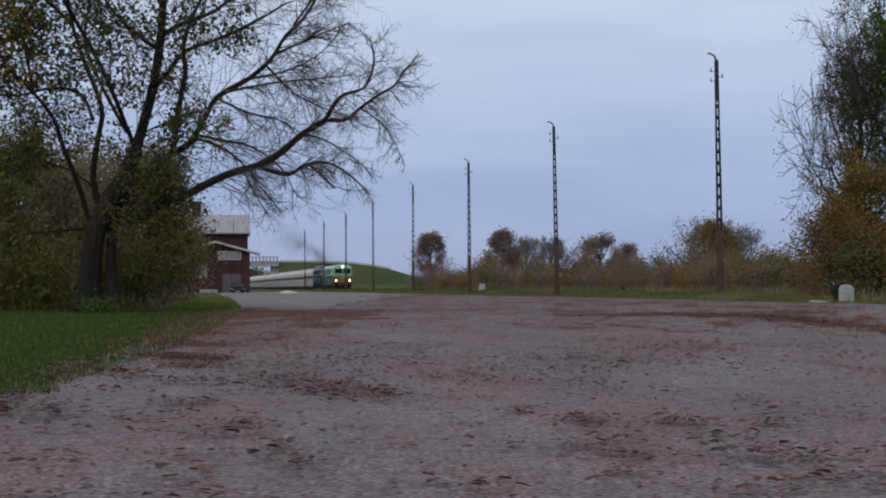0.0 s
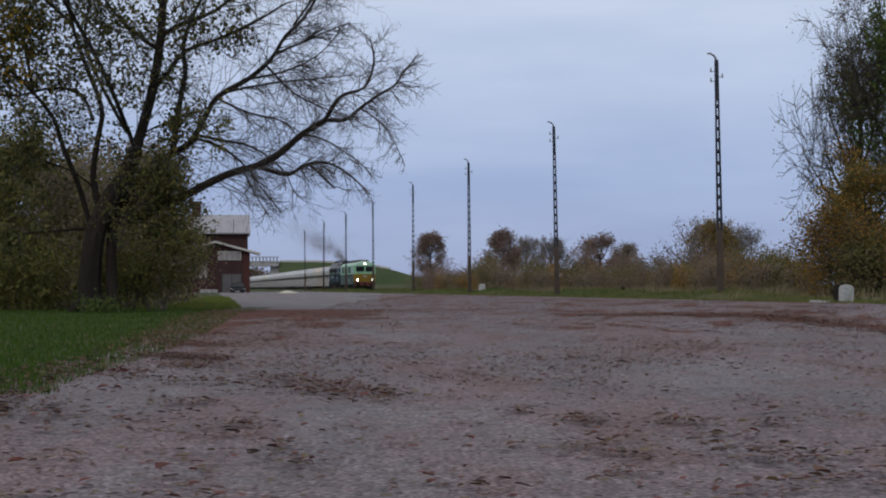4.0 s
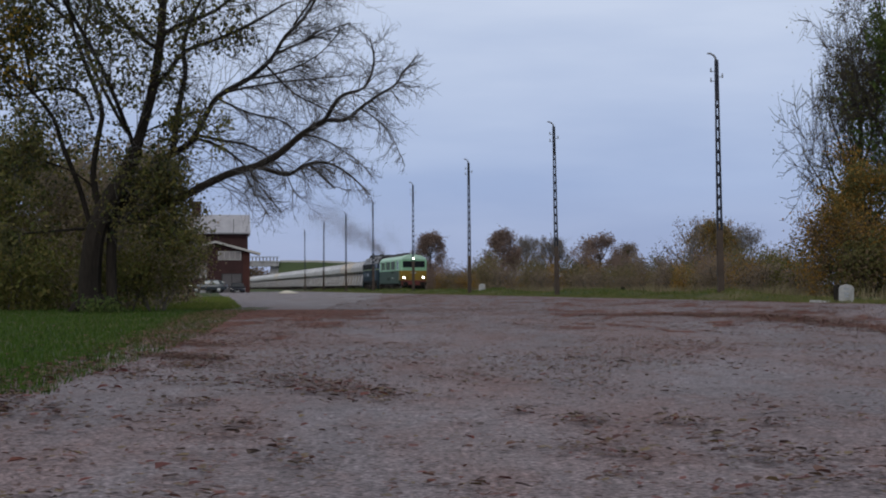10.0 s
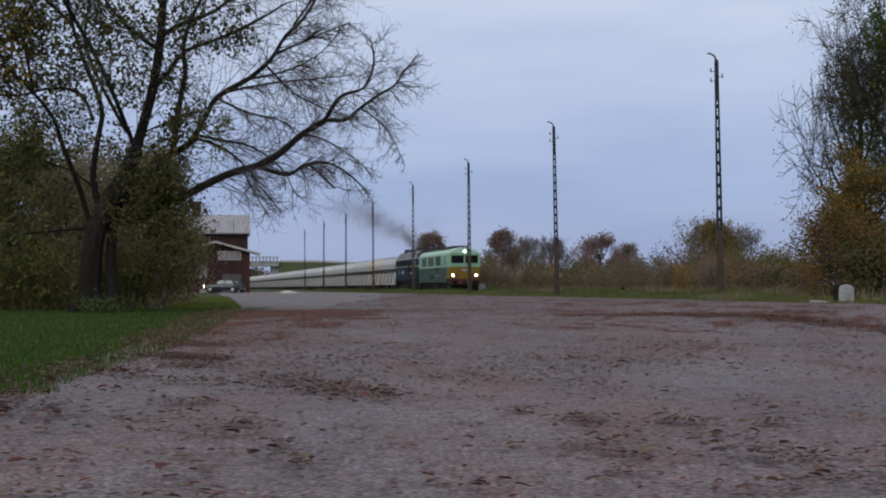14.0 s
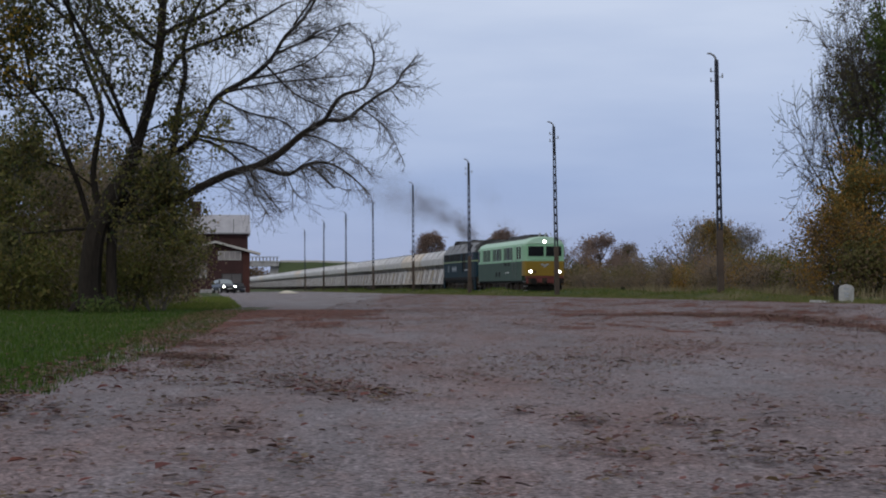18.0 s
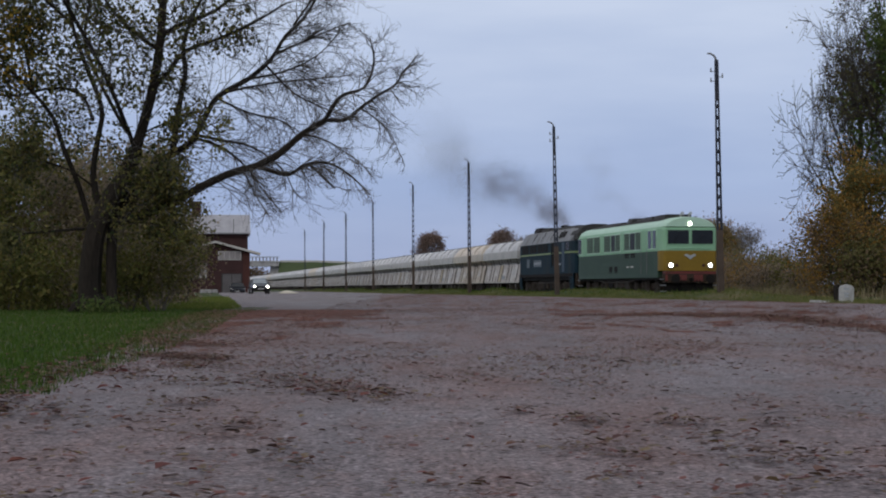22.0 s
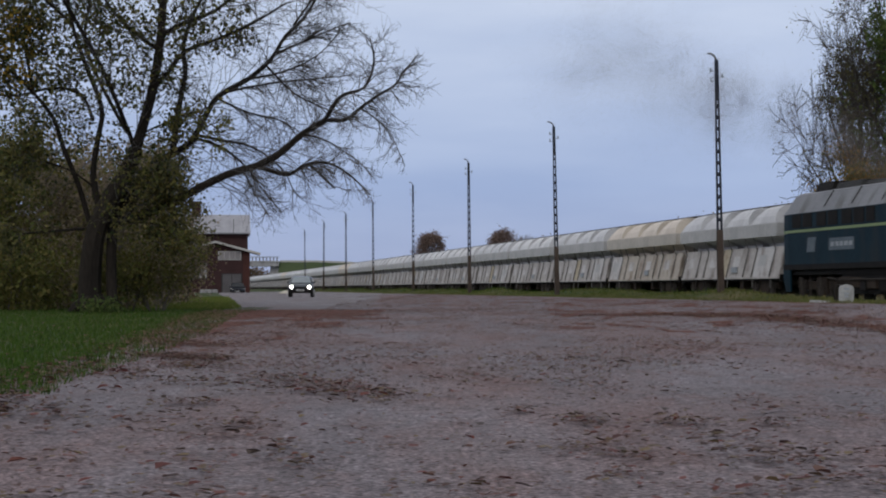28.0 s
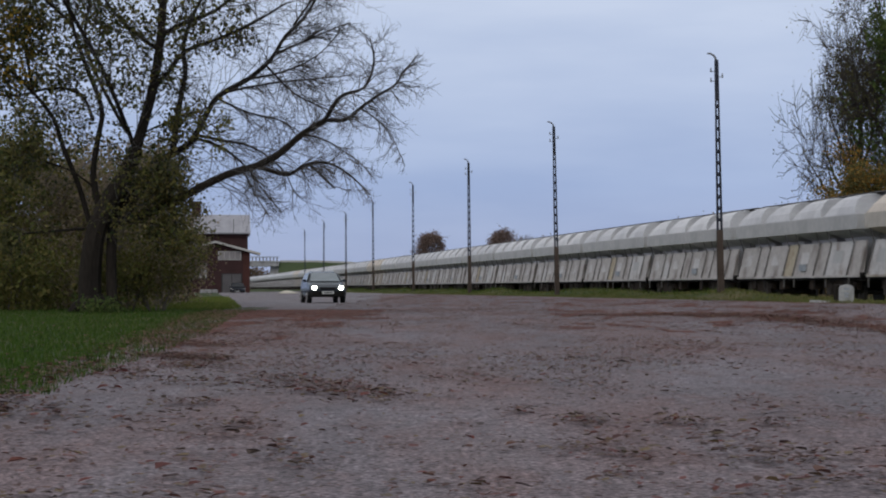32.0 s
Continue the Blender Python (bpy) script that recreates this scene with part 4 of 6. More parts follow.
def blue_locomotive():
    v = thing("diesel_locomotive", "dark blue diesel locomotive with grey roof and yellow stripe", "locomotive", "locomotives of the freight train")
    L = 16.2
    W = 1.45
    ends = [(0.0, 0.86, 0.06), (-0.15, 0.94, 0.03), (-0.8, 1.0, 0.0)]
    st = ends + [(-L - x, w, d) for x, w, d in reversed(ends)]
    part("lower_body", shell([(W, 1.5), (W, 2.72)], st, 1.5), "blue", v)
    part("stripe", shell([(W + 0.012, 2.72), (W + 0.012, 2.82)], st, 2.72), "stripe_yellow", v, "pale yellow-green stripe")
    part("upper_body", shell([(W, 2.82), (W, 3.45)], st, 2.72), "blue", v, "dusty dark blue upper body")
    part("roof", shell([(W, 3.45), (1.36, 3.62), (1.0, 4.2), (0.7, 4.3), (0.2, 4.33)], [(-0.7, 1, 0), (-0.71, 1, 0), (-L + 0.71, 1, 0), (-L + 0.7, 1, 0)], 3.45), "loco_grey", v, "dusty grey sloping roof")
    bm = B()
    extrude_x(bm, [(-1.3, 3.5), (-1.25, 3.85), (-0.9, 4.3), (-0.4, 4.42), (0.4, 4.42), (0.9, 4.3), (1.25, 3.85), (1.3, 3.5)], -1.7, 0.25)
    part("cab_roof", bm, "roof_dark", v, "dark overhanging cab roof")
    bm = B()
    loft(bm, [[(x, y * w, 3.46 + (z - 3.46) * h) for y, z in ((-1.43, 3.46), (-1.34, 3.62), (-0.98, 4.2), (-0.4, 4.32), (0.4, 4.32), (0.98, 4.2), (1.34, 3.62), (1.43, 3.46))]
              for x, w, h in ((-L + 0.71, 1.0, 1.0), (-L + 0.4, 0.99, 0.93), (-L + 0.1, 0.96, 0.6), (-L - 0.05, 0.93, 0.12))])
    part("cab_roof", bm, "loco_grey", v, "dusty grey rounded cab roof end")
    for a, b, h, mt in ((-9.5, -2.2, 0.12, "roof_dark"), (-12.2, -9.9, 0.2, "roof_dark"), (-14.2, -12.6, 0.3, "black")):
        bm = B()
        extrude_x(bm, [(-0.8, 4.25), (-0.65, 4.32 + h), (0.65, 4.32 + h), (0.8, 4.25)], a, b)
        part("roof_hatch", bm, mt, v)
    bm = B()
    tube(bm, [(-8.2, 0, 4.3), (-8.2, 0, 4.62)], [0.35, 0.3], 12)
    part("exhaust_stack", bm, "black", v, "sooty exhaust stack")
    for k in range(4):
        panel_x = -4.0 - 2.6 * k
        for sy in (-1, 1):
            bm = B()
            extrude_x(bm, [(sy * 1.40, 3.6), (sy * 1.42, 3.61), (sy * 1.03, 4.22), (sy * 1.0, 4.2)], panel_x - 0.05, panel_x)
            part("roof_seam", bm, "roof_dark", v)
    for sy in (-1, 1):
        bm = B()
        extrude_x(bm, [(sy * 1.32, 3.72), (sy * 1.35, 3.74), (sy * 1.13, 4.08), (sy * 1.1, 4.06)], -4.6, -3.0)
        part("roof_window", bm, "black", v)
    for sy in (-W, W):
        for x0, x1 in ((-14.9, -14.0), (-13.8, -12.9), (-12.4, -11.5), (-11.3, -10.4), (-10.0, -9.1), (-8.9, -8.0), (-7.8, -7.1)):
            panel(v, "louvre", x0, x1, sy, 2.9, 3.42, "black", 0.02)
        d = panel(v, "open_door", -5.9, -4.6, sy, 2.0, 3.42, "black", 0.012, "dark open doorway")
        panel(d, "door_post", -6.0, -5.9, sy, 1.9, 3.44, "blue", 0.05)
        panel(v, "cab_window", -2.1, -1.2, sy, 2.92, 3.38, "glass", 0.02)
        panel(v, "cab_door", -3.1, -2.4, sy, 1.6, 3.4, "blue_mid", 0.02)
        plate = panel(v, "number_board", -11.2, -8.9, sy, 1.98, 2.42, "blue_worn", 0.02, "worn board with faded pale lettering")
        for k in range(5):
            panel(plate, "bar", -11.0 + 0.42 * k, -10.7 + 0.42 * k, sy, 2.12, 2.28, "board_grey", 0.03)
        sign = panel(v, "white_mark", -13.4, -12.6, sy, 1.95, 2.5, "blue_worn", 0.02, "faded pale mark", 0.12)
        panel(v, "small_mark", -5.0, -3.4, sy, 2.02, 2.14, "board_grey", 0.02)
        bm = B()
        s = 1 if sy > 0 else -1
        box(bm, -L + 0.3, -0.3, min(sy, sy - s * 0.1), max(sy, sy - s * 0.1) + 0.0, 1.3, 1.5)
        part("sill", bm, "black", v)
        for k in range(3):
            bm = B()
            box(bm, -1.2, -0.6, min(sy, sy + s * 0.05), max(sy, sy + s * 0.05), 0.5 + 0.33 * k, 0.56 + 0.33 * k)
            part("cab_step", bm, "black", v)
    bm = B()
    box(bm, -L + 0.2, -0.2, -1.3, 1.3, 1.1, 1.52)
    part("underframe", bm, "black", v)
    bm = B()
    box(bm, -10.5, -5.7, -1.25, 1.25, 0.4, 1.1)
    part("fuel_tank", bm, "black", v)
    for front, d in ((0.0, 1), (-L, -1)):
        for y0, y1 in ((-1.1, -0.08), (0.08, 1.1)):
            bm = B()
            a, b = sorted((front - d * 0.05, front + d * 0.03))
            box(bm, a, b, y0, y1, 2.9, 3.42)
            part("windscreen", bm, "glass", v)
        bm = B()
        a, b = sorted((front - d * 0.5, front + d * 0.04))
        box(bm, a, b, -1.3, 1.3, 0.75, 1.5)
        part("buffer_beam", bm, "rusty_black", v)
        for y in (-0.95, 0.95):
            bm = B()
            tube(bm, [(front - d * 0.05, y, 1.9), (front + d * 0.06, y, 1.9)], [0.16, 0.14], 14)
            part("headlamp", bm, "chrome", v)
        buffers(v, front + d * 0.04, d)
    for x in (-3.5, -L + 3.5):
        bogie(v, x, 3, WHEEL_46, 0.5, 3.8)
    running_gear(v, -10.6, -5.6, 22)
    for sy in (-1, 1):
        for x0, x1 in ((-1.25, -0.25), (-L + 0.25, -L + 1.0)):
            bm = B()
            loft(bm, [[(x0 + d, sy * a, z), (x1 - d, sy * a, z), (x1 - d, sy * (a - 0.06), z), (x0 + d, sy * (a - 0.06), z)] for d, a, z in ((0.12, 1.38, 0.45), (0.0, 1.44, 1.0), (0.0, 1.45, 1.52))])
            part("step_panel", bm, "blue", v, "worn dark blue cab step panel")
    moving.append((v, 17.5))
    return v


def hopper_wagon(paint, low_paint, label):
    """A cement wagon: four tapered domes over a belt, slanting undersides, and lower hopper plates."""
    v = thing("hopper_wagon", label, "freight wagon", "cement wagons of the train")
    L = 12.9
    n = 4
    step_x = L / n
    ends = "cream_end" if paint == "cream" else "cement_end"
    for i in range(n):
        x1 = -i * step_x
        x0 = x1 - step_x
        bm = B()
        lo, hi = 1.42, 0.5
        e = 0.03
        loft(bm, [[(x0 + d, -w, z), (x1 - d, -w, z), (x1 - d, w, z), (x0 + d, w, z)]
                  for d, w, z in ((e, lo, 3.18), (0.2, lo - 0.02, 3.26), (0.46, lo - 0.13, 3.5), (0.72, lo - 0.38, 3.78), (0.86, lo - 0.6, 3.91), (1.02, hi - 0.1, 3.99))])
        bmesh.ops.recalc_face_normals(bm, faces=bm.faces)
        # faces turned along the wagon take the greyer end tone
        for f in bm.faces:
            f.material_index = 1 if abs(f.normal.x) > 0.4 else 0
        dome = part("dome", bm, [paint, ends], v, "rounded dome with greyer end slopes")
        bm = B()
        tube(bm, [((x0 + x1) / 2, 0, 3.94), ((x0 + x1) / 2, 0, 4.02)], [0.32, 0.3], 12)
        part("hatch", bm, "walkway", dome)
        # the tapered underside of the bin
        bm = B()
        loft(bm, [[(x0 + 0.02, -1.42, 2.7), (x1 - 0.02, -1.42, 2.7), (x1 - 0.02, 1.42, 2.7), (x0 + 0.02, 1.42, 2.7)],
                  [(x0 + 0.35, -0.72, 2.42), (x1 - 0.35, -0.72, 2.42), (x1 - 0.35, 0.72, 2.42), (x0 + 0.35, 0.72, 2.42)],
                  [(x0 + 1.2, -0.35, 1.05), (x1 - 1.2, -0.35, 1.05), (x1 - 1.2, 0.35, 1.05), (x0 + 1.2, 0.35, 1.05)]])
        part("chute", bm, paint, v)
        for sy in (-1, 1):
            for a, wid in ((x0 + 0.05, step_x * 0.63), (x0 + 0.05 + step_x * 0.665, step_x * 0.31)):
                bm = B()
                pr = [(a - 0.05, 1.02), (a + wid - 0.05, 1.02), (a + wid + 0.2, 2.28), (a + 0.2, 2.28)]
                loft(bm, [[(x, sy * (1.34 if z < 1.5 else 1.12), z) for x, z in pr], [(x, sy * (1.28 if z < 1.5 else 1.06), z) for x, z in pr]])
                pick = (i * 7 + round(a * 3) + len(paint)) % 9
                plate = part("hopper_plate", bm, "plate_fresh" if pick in (1, 5) else ("plate_ochre" if pick == 7 and wid < 1.2 else low_paint), v)
                if wid > 1.2:
                    bm = B()
                    mid = a + 0.25 * wid
                    pr = [(mid, 1.5), (mid + 0.42 * wid, 1.5), (mid + 0.42 * wid + 0.09, 1.95), (mid + 0.09, 1.95)]
                    loft(bm, [[(x, sy * (1.268 if z < 1.6 else 1.19), z) for x, z in pr], [(x, sy * (1.2 if z < 1.6 else 1.12), z) for x, z in pr]])
                    part("sign_panel", bm, "plate_fresh" if pick != 5 else "cement_mid", plate)
                bm = B()
                tube(bm, [(a + 0.1, sy * 1.36, 1.0), (a + 0.08, sy * 1.36, 0.62)], [0.03, 0.025], 5)
                part("step_iron", bm, "walkway" if pick % 2 else "black", v)
                bm = B()
                tube(bm, [(a - 0.1, sy * 1.37, 1.03), (a + 0.15, sy * 1.15, 2.18), (a + 0.2, sy * 1.36, 2.74)], [0.03, 0.025, 0.022], 5)
                part("strut", bm, "walkway", v)
            bm = B()
            box(bm, (x0 + x1) / 2 - 0.25, (x0 + x1) / 2 + 0.2, min(sy * 0.9, sy * 1.2), max(sy * 0.9, sy * 1.2), 0.55, 0.92)
            part("outlet", bm, "rusty_black", v)
    for sy in (-1, 1):
        bm = B()
        loft(bm, [[(x, sy * 1.25, 1.0), (x, sy * 1.19, 1.0), (x, sy * 0.98, 2.2), (x, sy * 1.04, 2.2)] for x in (-L, 0.0)])
        part("hopper_back", bm, low_paint, v)
    # upright belt below the domes, its shade painted in as a darker tone
    bm = B()
    box(bm, -L, 0, -1.43, 1.43, 2.68, 3.2)
    part("belt", bm, "cream_mid" if paint == "cream" else "cement_mid", v)
    bm = B()
    box(bm, -L, 0, -0.25, 0.25, 4.03, 4.06)
    for i in range(9):
        x = -L * i / 8 * 0.98 - 0.1
        box(bm, x - 0.02, x + 0.02, -0.24, -0.2, 3.6, 4.03)
        box(bm, x - 0.02, x + 0.02, 0.2, 0.24, 3.6, 4.03)
    part("walkway", bm, "walkway", v)
    for sy in (-1, 1):
        bm = B()
        box(bm, -L, 0, min(sy * 1.33, sy * 1.39), max(sy * 1.33, sy * 1.39), 0.98, 1.06)
        part("sill", bm, low_paint, v)
    bm = B()
    box(bm, -L - 0.1, 0.1, -1.3, 1.3, 0.9, 1.0)
    box(bm, -L - 0.1, -L + 0.15, -1.3, 1.3, 0.85, 1.15)
    box(bm, -0.15, 0.1, -1.3, 1.3, 0.85, 1.15)
    part("underframe", bm, "black", v)
    for x in (-0.1, -L + 0.1):
        bm = B()
        for sy in (-0.5, 0.5):
            tube(bm, [(x, sy, 1.0), (x, sy, 3.3)], [0.025, 0.025], 5)
        for k in range(7):
            tube(bm, [(x, -0.5, 1.2 + 0.3 * k), (x, 0.5, 1.2 + 0.3 * k)], [0.018, 0.018], 5)
        part("ladder", bm, "walkway", v)
    for sy in (-1, 1):
        panel(v, "data_panel", -L * 0.45, -L * 0.45 + 0.7, sy * 1.345, 1.25, 1.5, "board_grey", 0.02)
    for x in (0.1, -L - 0.1):
        buffers(v, x, 1 if x > 0 else -1)
    for x in (-2.2, -L + 2.2):
        bogie(v, x, 2, WHEEL_42, 0.46, 1.9)
    return v


green_locomotive()
blue_locomotive()
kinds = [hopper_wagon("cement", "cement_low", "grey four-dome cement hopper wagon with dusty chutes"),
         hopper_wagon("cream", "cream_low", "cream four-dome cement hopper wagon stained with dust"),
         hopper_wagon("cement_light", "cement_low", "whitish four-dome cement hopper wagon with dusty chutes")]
PATTERN = [0, 1, 0, 2, 0, 2, 2, 0, 2, 0, 0, 2, 1, 2, 2, 0, 2, 0, 2, 2, 0, 1, 2, 0, 2, 2, 0, 2, 0, 2, 2, 0, 2, 2, 0, 2]
used = set()
for i, kd in enumerate(PATTERN):
    w = kinds[kd] if kd not in used else copy_thing(kinds[kd], pose(0, 0, 0))
    used.add(kd)
    moving.append((w, 34.2 + 13.6 * i))

# ---------------------------------------------------------------- plants
class Wood:
    """Collects thin tapered bars, and the ends where leaves may hang."""

    def __init__(self, seed):
        self.rng = random.Random(seed)
        self.v, self.f, self.tips, self.least, self.arched, self.thin = [], [], [], 0.005, 0, []

    def bar(self, pts, r0, r1, sides):
        base = len(self.v)
        n = len(pts)
        d = (pts[-1] - pts[0]).normalized()
        a = d.orthogonal().normalized()
        b = d.cross(a)
        cs = [(math.cos(2 * math.pi * k / sides), math.sin(2 * math.pi * k / sides)) for k in range(sides)]
        for i, p in enumerate(pts):
            r = r0 + (r1 - r0) * i / (n - 1)
            for c, s in cs:
                self.v.append(p + a * (c * r) + b * (s * r))
        for i in range(n - 1):
            for k in range(sides):
                m = (k + 1) % sides
                self.thin.append(1 if r0 < 0.0225 else 0)
                self.f.append((base + i * sides + k, base + i * sides + m, base + (i + 1) * sides + m, base + (i + 1) * sides + k))

    def grow(self, p, d, length, r, level, bend=0.35, rise=0.08, kids=(4, 6), droop=0.0, thin=0.42):
        g = self.rng
        n = 4 if level > 0 and not self.arched else 3 + 2 * self.arched
        pts = [Vector(p)]
        d = Vector(d).normalized()
        ds = []
        for i in range(n):
            d = (d + Vector((g.uniform(-1, 1), g.uniform(-1, 1), g.uniform(-1, 1))) * bend * 0.5 + Vector((0, 0, rise - droop * (1 if i < n - 1 - self.arched else -1.5)))).normalized()
            pts.append(pts[-1] + d * (length / n))
            ds.append(d.copy())
        self.bar(pts, r, max(r * 0.35, self.least * 0.6), 6 if r > 0.08 else (4 if r > 0.02 else 3))
        if level <= 0:
            self.tips += pts[1:]
            return
        for _ in range(g.randint(*kids)):
            t = g.uniform(0.25, 1.0) * n
            i = min(n - 1, int(t))
            q = pts[i].lerp(pts[i + 1], t - i)
            side = Vector((g.uniform(-1, 1), g.uniform(-1, 1), g.uniform(-0.6, 1))).normalized()
            nd = (ds[i] * 0.75 + side * 0.85).normalized()
            self.grow(q, nd, length * (g.uniform(0.4, 0.68) if not self.arched else g.uniform(0.5, 0.8)), max(r * thin * (1 - 0.4 * t / n), self.least), level - 1, bend, rise, kids, droop, thin)
        self.tips.append(pts[-1])

    def fit(self, width, height):
        """Scales the plant to a crown width and a height."""
        xs_, zs_ = [p.x for p in self.v], [p.z for p in self.v]
        sx, sz = 0.86 * width / float(np.percentile(xs_, 96) - np.percentile(xs_, 4)), height / max(zs_)
        for p in self.v:
            p.x *= sx
            p.y *= sx
            p.z *= sz
        self.tips = [Vector((p.x * sx, p.y * sx, p.z * sz)) for p in self.tips]

    def wood_mesh(self, name, *materials):
        """One mesh; bars thinner than fine take the second material."""
        me = bpy.data.meshes.new(name)
        me.from_pydata([tuple(p) for p in self.v], [], self.f)
        for mt in materials:
            me.materials.append(M[mt])
        if len(materials) > 1:
            me.polygons.foreach_set("material_index", self.thin)
        return me


def leaves_mesh(name, spots, size, count, material, seed, jitter=0.3):
    """Small folded leaves scattered round the given spots."""
    r = np.random.RandomState(seed)
    spots = np.array([tuple(q) for q in spots])
    c = spots[r.randint(0, len(spots), count)] + r.normal(0, jitter, (count, 3))
    a = r.normal(0, 1, (count, 3))
    a /= np.linalg.norm(a, axis=1)[:, None]
    b = np.cross(a, r.normal(0, 1, (count, 3)))
    b /= np.linalg.norm(b, axis=1)[:, None]
    nrm = np.cross(a, b)
    s = size * r.uniform(0.6, 1.35, (count, 1))
    p0, p2 = c - a * s * 0.5, c + a * s * 0.5
    p1, p3 = c + b * s * 0.36 + nrm * s * 0.12, c - b * s * 0.36 + nrm * s * 0.12
    v = np.stack([p0, p1, p2, p3], 1).reshape(-1, 3)
    k = np.arange(count)[:, None] * 4
    f = np.concatenate([k + np.array([[0, 1, 2]]), k + np.array([[0, 2, 3]])], 0)
    me = bpy.data.meshes.new(name)
    me.from_pydata(v.tolist(), [], f.tolist())
    me.materials.append(M[material])
    return me


def plant(name, label, category, x, y, width, height, seed, leaf, leaf_n, leaf_size, stems=1, levels=3, wood="twig", droop=0.0,
          crown_from=0.25, group="", jitter=0.25, second=None, kids=(4, 6), skirt=True, dome=0):
    """A tree or a bush: stems, limbs and twigs, fitted to a size, and a crown of leaves."""
    v = thing(name, label, category, group)
    w = Wood(seed)
    w.least = 0.00013 * y if y < 100 else 0.00004 * y
    g = w.rng
    for s in range(stems):
        if stems == 1:
            top = 0.62
            pts = [Vector((0, 0, -0.3))]
            for i in range(5):
                pts.append(Vector((g.uniform(-0.05, 0.05) * (i + 1) * 0.3, g.uniform(-0.05, 0.05) * (i + 1) * 0.3, top * (i + 1) / 5 * 10)))
            w.bar(pts, 0.34, 0.14, 8)
            for i in range(11):
                t = crown_from + (1 - crown_from) * i / 10
                q = Vector((0, 0, t * top * 10))
                a = i * 2.4 + g.uniform(-0.4, 0.4)
                e = (0.35 if crown_from > 0.09 else -0.05) + 1.1 * t
                w.grow(q, (math.cos(a), math.sin(a), e), 4.6 * (1.05 - 0.45 * t), 0.13 * (1.1 - 0.5 * t), levels - 1, 0.4, 0.08, kids, droop)
        else:
            a = s * 2.4 + g.uniform(-0.5, 0.5)
            w.grow(Vector((math.cos(a) * 0.5, math.sin(a) * 0.5, -0.2)), (math.cos(a) * 0.5, math.sin(a) * 0.5, 1.1), 5.5 * g.uniform(0.7, 1.05), 0.06, levels, 0.4, 0.05, kids, droop)
    w.fit(width, height)
    wood_me = w.wood_mesh("trunk" if stems == 1 else "stem_clump", wood)
    o = new("trunk" if stems == 1 else "stem_clump", wood_me)
    o.parent = v
    lows = [p for p in w.tips if p.z > height * (0.12 if stems == 1 else 0.05)]
    if stems == 1 and crown_from < 0.09:
        lows = lows + [Vector((g.gauss(0, 0.2) * width, g.gauss(0, 0.2) * width, g.uniform(0.08, 0.5) * height)) for _ in range(len(lows) // 2)]
    if dome:
        # clumps that round out the crown, with gaps between them
        extra = []
        for _ in range(dome):
            az, el = g.uniform(0, 6.28), g.uniform(-0.9, 1.5)
            c = Vector((math.cos(az) * math.cos(el) * 0.4 * width, math.sin(az) * math.cos(el) * 0.4 * width, (0.55 + 0.35 * math.sin(el)) * height))
            extra += [c + Vector((g.gauss(0, 0.075) * width, g.gauss(0, 0.075) * width, g.gauss(0, 0.055) * height)) for _ in range(40)]
        lows = [p for i, p in enumerate(lows) if i % max(1, len(lows) // (20 * dome)) == 0] + extra
    if stems > 1 and skirt:
        # skirts of leaves down to the ground
        lows = lows + [Vector((g.uniform(-0.46, 0.46) * width, g.uniform(-0.3, 0.3) * width, g.uniform(0.0, 0.28) * height)) for _ in range(len(lows) // 3)]
    if leaf_n:
        c = new("crown", leaves_mesh("crown", lows, leaf_size, leaf_n, leaf, seed, jitter))
        c.parent = v
    if second:
        c = new("crown", leaves_mesh("crown", [p for p in lows if p.z < height * second[2]] or lows, leaf_size, second[1], second[0], seed + 1, jitter))
        c.parent = v
    v.matrix_basis = pose(x, y, ground_z(x, y) - 0.1)
    return v


def plant_at(px, top, base_width, depth, *rest, **kw):
    """Sets a plant by its bearing: the bearing across, the bearing of its top, and its apparent width, at a known distance."""
    x = (px - 784) / F * depth
    gz = ground_z(x, depth)
    height = CAM_Z + (511 - top) / F * depth - gz + 0.1
    width = base_width / F * depth * (0.92 if depth > 150 else 1.0)
    return plant(rest[0], rest[1], rest[2], x, depth, width, height, *rest[3:], **kw)


GT = "trees beyond the railway"
GB = "bushes beyond the railway"
plant_at(762, 412, 66, 300, "tree", "round russet-brown autumn tree in a field", "tree", 11, "leaf_far_rust", 12000, 0.24, crown_from=0.08, group=GT, jitter=0.24, dome=26)
plant_at(850, 443, 46, 190, "bush", "yellow-orange autumn bush in dry grass", "bush", 12, "leaf_scrub", 2200, 0.22, stems=6, levels=2, group=GB)
plant_at(890, 406, 74, 280, "tree", "dense dark brown autumn tree", "tree", 13, "leaf_far_rust", 13000, 0.24, crown_from=0.08, group=GT, jitter=0.24, dome=26)
plant_at(932, 410, 66, 330, "tree", "bare grey tree with fine twigs", "tree", 14, "leaf_far", 150, 0.2, wood="twig_grey", group=GT, kids=(7, 9), levels=4)
plant_at(975, 412, 66, 310, "tree", "nearly bare tree with few brown leaves", "tree", 15, "leaf_far", 700, 0.28, wood="twig_grey", group=GT, kids=(7, 9), levels=4)
plant_at(1010, 452, 60, 175, "bush", "dark evergreen bush among brown scrub", "bush", 16, "leaf_dark", 2600, 0.2, stems=7, levels=2, group=GB)
plant_at(1062, 413, 100, 260, "tree", "spreading dark brown tree with gaps in its crown", "tree", 17, "leaf_far_rust", 9500, 0.23, crown_from=0.08, group=GT, jitter=0.24, dome=22)
plant_at(1110, 432, 60, 270, "tree", "brown autumn tree with thin crown", "tree", 18, "leaf_far", 7000, 0.22, crown_from=0.08, group=GT, jitter=0.24, dome=26)
